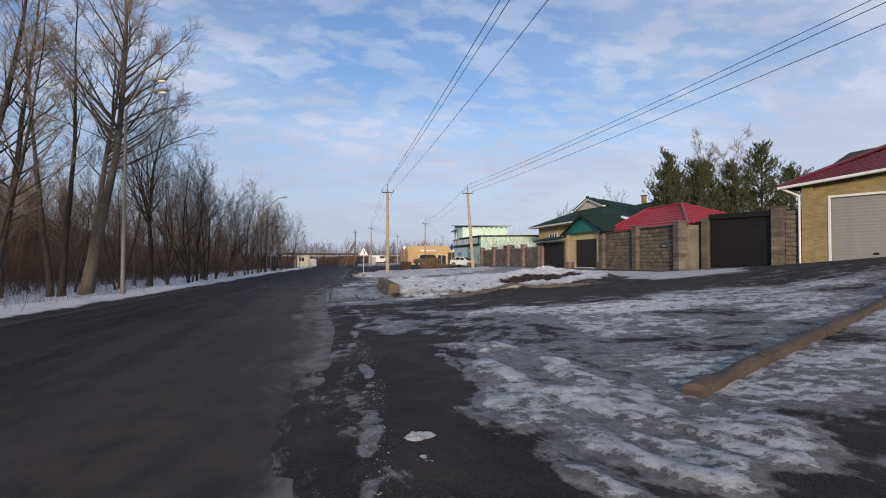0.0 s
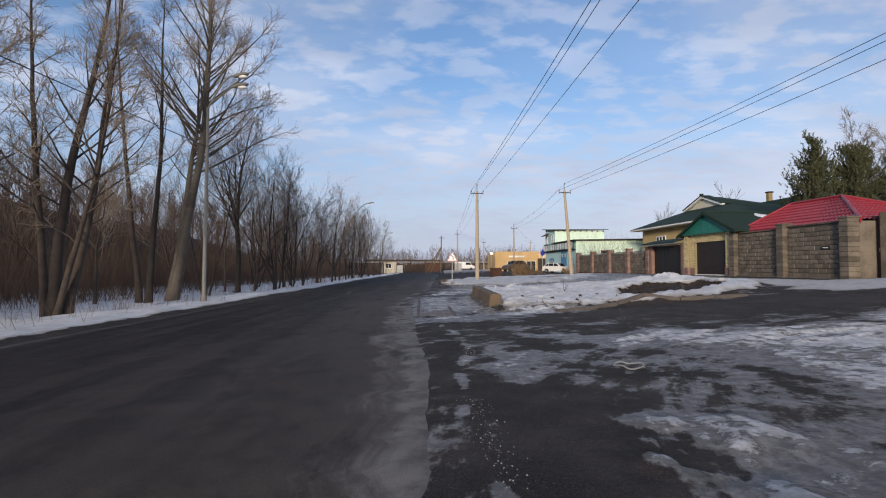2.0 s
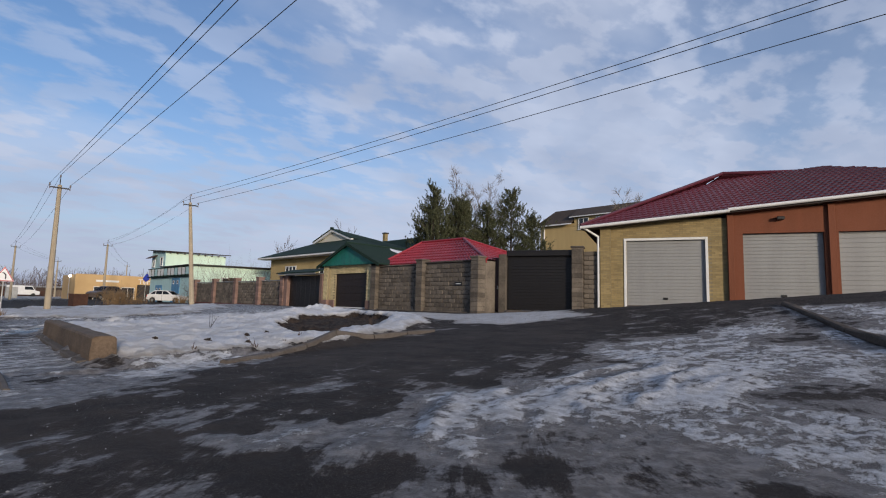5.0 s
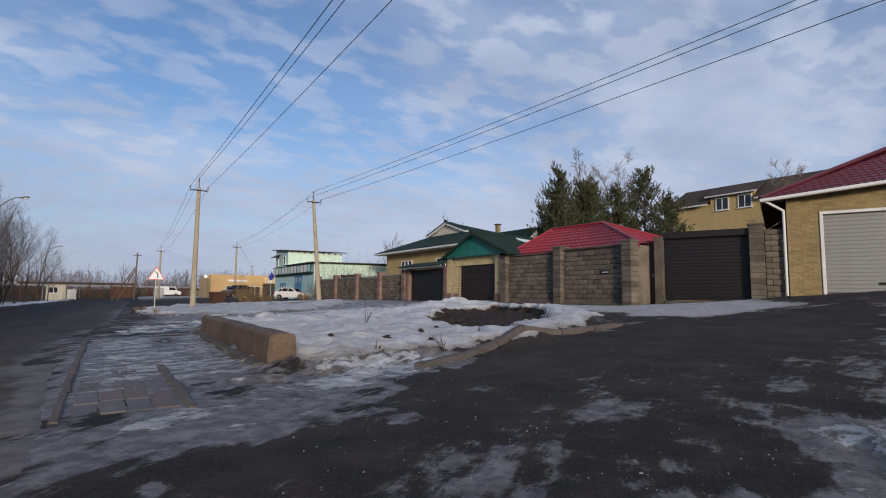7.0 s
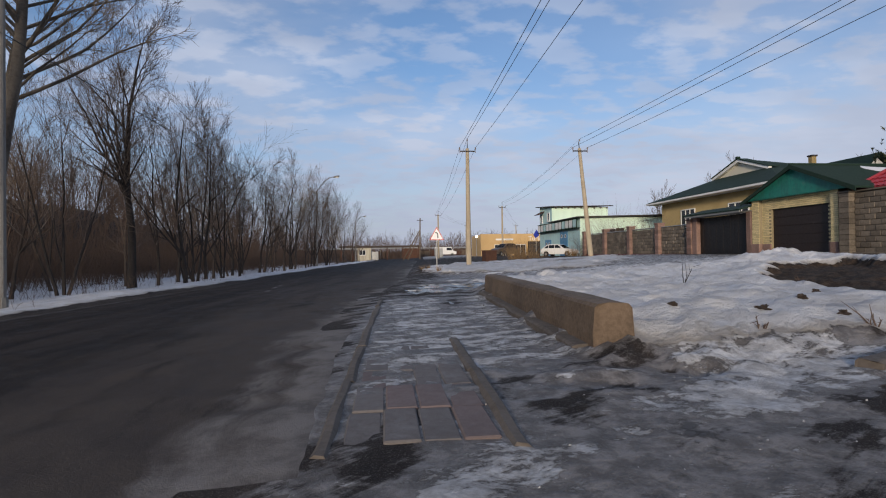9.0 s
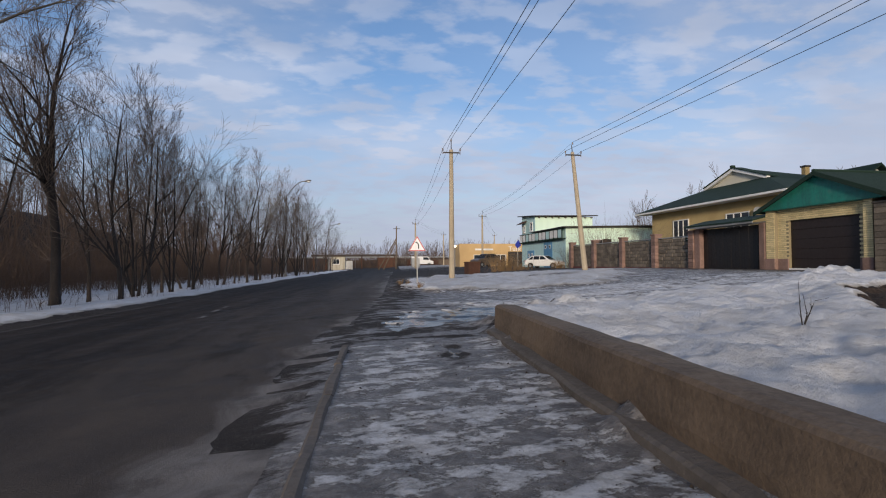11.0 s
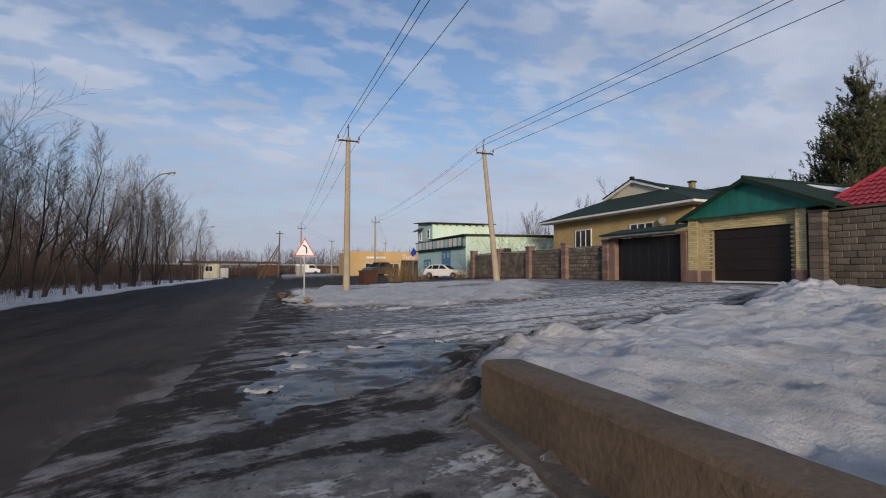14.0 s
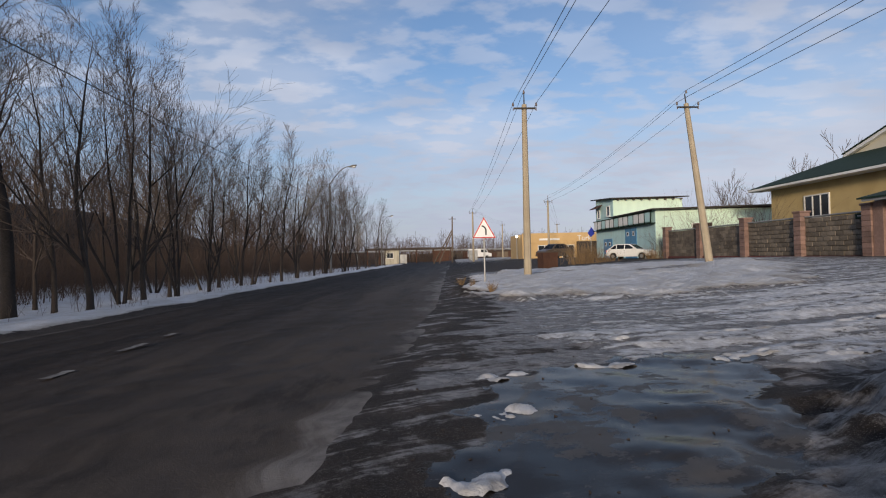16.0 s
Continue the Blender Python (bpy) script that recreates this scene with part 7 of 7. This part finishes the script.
build_green_roof_house()
build_yellow_house()
build_factory()
build_shop()
build_gatehouse()
car("hatchback_car", 16.6, 56.9, -48, 0.78, M_CAR, "white five-door hatchback parked by the workshop")
car("dark_car", 15.4, 73.0, -150, 0.9, M_SUV, "dark brown off-road car parked by the shop", 1.25)

# ---- small things ----


def rust_bin(x, y):
    th = tagged(empty("rusty_bin", pose(x, y, ground_z(x, y), 0, 0, 12)), "rusty dark steel refuse bin standing on snow", "bin")
    part("body", boxes((-0.42, 0.42, -0.35, -0.31, 0.0, 0.85), (-0.42, 0.42, 0.31, 0.35, 0.0, 0.85), (-0.42, -0.38, -0.31, 0.31, 0.0, 0.85), (0.38, 0.42, -0.31, 0.31, 0.0, 0.85), (-0.38, 0.38, -0.31, 0.31, 0.03, 0.06)), M_RUST, th)
    part("rim", boxes((-0.45, 0.45, -0.38, -0.35, 0.78, 0.86), (-0.45, 0.45, 0.35, 0.38, 0.78, 0.86)), M_RUST, th)


rust_bin(8.4, 48.3)


def dry_bush(name, x, y, h, n, mat, label, seed, wide=0.4):
    r2 = np.random.RandomState(seed)
    segs = []
    for _ in range(n):
        p = np.array([r2.randn() * wide * 0.35, r2.randn() * wide * 0.35, -0.05])
        d = np.array([r2.randn() * 0.35, r2.randn() * 0.35, 1.0])
        ln = h * (0.45 + 0.6 * r2.rand())
        m = p + d * ln * 0.55
        e = m + (d + 0.35 * r2.randn(3)) * ln * 0.45
        segs += [(p, m, 0.009, 0.006), (m, e, 0.006, 0.002)]
        for _ in range(3):
            s = p + d * ln * (0.3 + 0.5 * r2.rand())
            segs.append((s, s + (d * 0.6 + 0.6 * r2.randn(3)) * ln * 0.22, 0.004, 0.0015))
    ob = tagged(new(name, fast_mesh(name, *tubes_mesh(segs, 3), mat)), label, "weed" if "weed" in name else "bush")
    ob.matrix_basis = pose(x, y, ground_z(x, y))
    return ob


dry_bush("dry_bush", 11.6, 52.2, 1.5, 220, M_STRAW, "dry straw-coloured bush beside the parked cars", 1, 1.3)
dry_bush("dry_bush", 13.2, 53.0, 0.7, 90, M_STRAW, "low tuft of dry straw-coloured stems", 2, 1.2)
dry_bush("dry_bush", 16.6, 53.4, 0.8, 90, M_STRAW, "low tuft of dry reddish stems by the car", 3, 0.8)
dry_bush("garden_bush", 20.2, 53.5, 4.2, 120, M_BRUSH, "bare garden bush above the wall", 4, 2.2)
dry_bush("garden_bush", 21.6, 50.4, 3.6, 110, M_BRUSH, "bare garden bush above the wall", 5, 2.0)
dry_bush("garden_bush", 19.0, 56.3, 2.4, 110, M_BRUSH, "bare bush in the corner by the workshop", 6, 1.4)
dry_bush("dry_weed", 5.70, 19.63, 0.52, 3, M_BARK_DARK, "single dry weed sticking out of the snow", 7, 0.005)
for i, (x, y) in enumerate(((8.1, 19.0), (9.2, 21.3), (4.9, 15.6), (5.6, 15.9), (3.9, 15.6), (6.2, 16.4), (4.4, 17.2), (7.4, 16.9), (8.4, 17.0), (10.4, 23.4))):
    dry_bush("dry_weed", x, y, 0.10 + 0.06 * (i % 3), 5, M_BRUSH, "sparse dry weed poking through the snow", 20 + i, 0.01)
for i, (x, y) in enumerate(((2.9, 35.2), (2.8, 37.4), (3.2, 33.7))):
    dry_bush("dry_weed", x, y, 0.35, 26, M_STRAW, "dry grass tuft by the sign", 40 + i, 0.02)


def wire_loop(x, y):
    th = tagged(empty("wire_loop", pose(x, y, ground_z(x, y) + 0.012)), "loose loop of pale wire lying on the ice", "wire")
    bm, n = bmesh.new(), 26
    pt = lambda i: Vector((0.15 * math.cos(i / n * 5.9) * (1 + 0.12 * math.sin(i * 0.7)), 0.17 * math.sin(i / n * 5.9), 0.012 * math.sin(i * 0.9) + 0.01))
    for i in range(n):
        tube(bm, pt(i), pt(i + 1), 0.008, 0.008, 5)
    part("strand", bm, M_STEEL_GREY, th)


wire_loop(2.82, 7.98)


def lump(name, x, y, r, mat, label, cat, seed, flat=0.6):
    bm = bmesh.new()
    bmesh.ops.create_icosphere(bm, subdivisions=3, radius=r)
    for v in bm.verts:
        v.co *= 0.72 + 0.75 * noise.noise(v.co * (1.7 / r) + Vector((seed * 3.1, 0, 0))) + 0.3 * noise.noise(v.co * (5.0 / r))
        v.co.z *= flat
    ob = tagged(mesh_ob(name, bm, mat), label, cat)
    ob.matrix_basis = pose(x, y, ground_z(x, y) + r * flat * 0.2, 0, 0, seed * 40)
    return ob


for i, (x, y, r) in enumerate(((4.3, 16.1, 0.07), (5.3, 16.8, 0.06), (6.0, 17.4, 0.05), (3.5, 16.2, 0.05), (4.9, 15.9, 0.05))):
    lump("soil_clod", x, y, r, M_SOIL, "dark clod of soil on the snow", "clod", i)


def snow_crust(x, y, length, width, high, turn, seed):
    """A ragged ridge of frozen snow that rises out of the ice and sinks back into it."""
    rs = np.random.RandomState(seed)
    nu, nv = 30, 12
    u, v = np.meshgrid(np.linspace(-0.5, 0.5, nu), np.linspace(-0.5, 0.5, nv))
    c, sn = math.cos(radians(turn)), math.sin(radians(turn))
    bow = 0.10 * length * (4 * u * u - 0.5) * (rs.rand() - 0.3)
    lx, ly = u * length * c - (v * width + bow) * sn, u * length * sn + (v * width + bow) * c
    shape = 1 - (2.0 * u) ** 2 - (2.0 * v) ** 2
    rag = fbm((x + lx) * 9 + seed, (y + ly) * 9, 4) - 0.5
    gz = terrain(x + lx, y + ly)[0]
    z = gz + high * np.clip(1.0 * shape + 4.5 * rag - 0.3, -0.8, 0.75 + 0.5 * rag) - ground_z(x, y)
    verts = np.stack([lx, ly, z], -1).reshape(-1, 3)
    faces = [(j * nu + i, j * nu + i + 1, (j + 1) * nu + i + 1, (j + 1) * nu + i) for j in range(nv - 1) for i in range(nu - 1)]
    ob = raw("snow_crust", verts, faces, M_CRUST, smooth=True)
    ob.matrix_basis = pose(x, y, ground_z(x, y))
    tagged(ob, "ragged crust of old frozen snow on the ice", "snow crust", "crusts of frozen snow")


CRUSTS = ((1.05, 2.66, 0.22, 0.16, 0.05, 20), (1.0, 2.32, 0.18, 0.12, 0.04, -30), (1.98, 24.9, 0.5, 0.22, 0.05, 25), (1.9, 24.0, 0.45, 0.18, 0.05, 30), (1.62, 23.1, 0.4, 0.2, 0.05, 35), (2.95, 25.2, 0.55, 0.2, 0.05, 10), (4.2, 25.3, 0.7, 0.24, 0.05, 12), (5.0, 25.1, 0.6, 0.22, 0.05, 15), (3.7, 26.4, 1.0, 0.2, 0.05, 10), (5.0, 26.5, 1.4, 0.25, 0.05, 12), (6.6, 26.8, 1.6, 0.25, 0.06, 14))
for i, (x, y, ln, wd, hi, tn) in enumerate(CRUSTS):
    snow_crust(x, y, ln, wd, 0.5 * hi, tn, 10 + i)
lt = lump("litter_scrap", 4.15, 22.2, 0.05, worn("pale_blue_plastic", (0.18, 0.45, 0.72), (0.12, 0.3, 0.5), 0.4, relief=0), "scrap of pale blue plastic on the snow", "litter", 30, 0.4)


def scatter_bits(name, label, cat, spots, r0, r1, mat, seed):
    """Many small angular bits lying on the ground, as one stuff object."""
    rs = np.random.RandomState(seed)
    xy = np.array(spots)
    gz = np.maximum(terrain(xy[:, 0], xy[:, 1])[0], -0.05)
    base = np.array([(1, 0, 0), (0, 1, 0), (-1, 0, 0), (0, -1, 0), (0, 0, 0.7), (0, 0, -0.7)], float)
    tri = np.array([(0, 1, 4), (1, 2, 4), (2, 3, 4), (3, 0, 4), (1, 0, 5), (2, 1, 5), (3, 2, 5), (0, 3, 5)])
    r = r0 + (r1 - r0) * rs.rand(len(xy)) ** 2.5
    v = base[None] * (0.6 + 0.8 * rs.rand(len(xy), 6, 1)) * r[:, None, None] + 0.3 * r[:, None, None] * rs.randn(len(xy), 6, 3)
    v += np.stack([xy[:, 0], xy[:, 1], gz + 0.25 * r], -1)[:, None]
    f = tri[None] + 6 * np.arange(len(xy))[:, None, None]
    tagged(new(name, fast_mesh(name, v.reshape(-1, 3), f.reshape(-1, 3), mat, smooth=False)), label, cat, kind="stuff")


rs = np.random.RandomState(77)
ys = rs.uniform(1.6, 10.5, 900)
line = np.interp(ys, (1.5, 3, 4.6, 6.2, 8.1, 9.2, 10.5, 14.0), (0.72, 0.86, 1.02, 0.98, 1.12, 1.28, 1.32, 1.1))
keep = fbm(ys * 0 + 3, ys * 1.3) > 0.42
scatter_bits("ice_crumbs", "white crumbs of broken ice along the road's edge", "ice crumbs", np.stack([line - 0.06 + 0.06 * rs.randn(900), ys], -1)[keep], 0.002, 0.0065, M_CRUST, 5)
spots = np.stack([rs.uniform(1.4, 8.0, 900), rs.uniform(10.8, 15.0, 900)], -1)
scatter_bits("grit_stones", "small pale stones scattered over the dark asphalt", "grit", spots, 0.002, 0.0065, M_CRUST, 6)
spots = np.stack([rs.uniform(0.9, 3.0, 500), rs.uniform(16.0, 26.0, 500)], -1)
scatter_bits("grit_stones", "small dark stones frozen into the ice", "grit", spots, 0.003, 0.011, M_SOIL, 8)
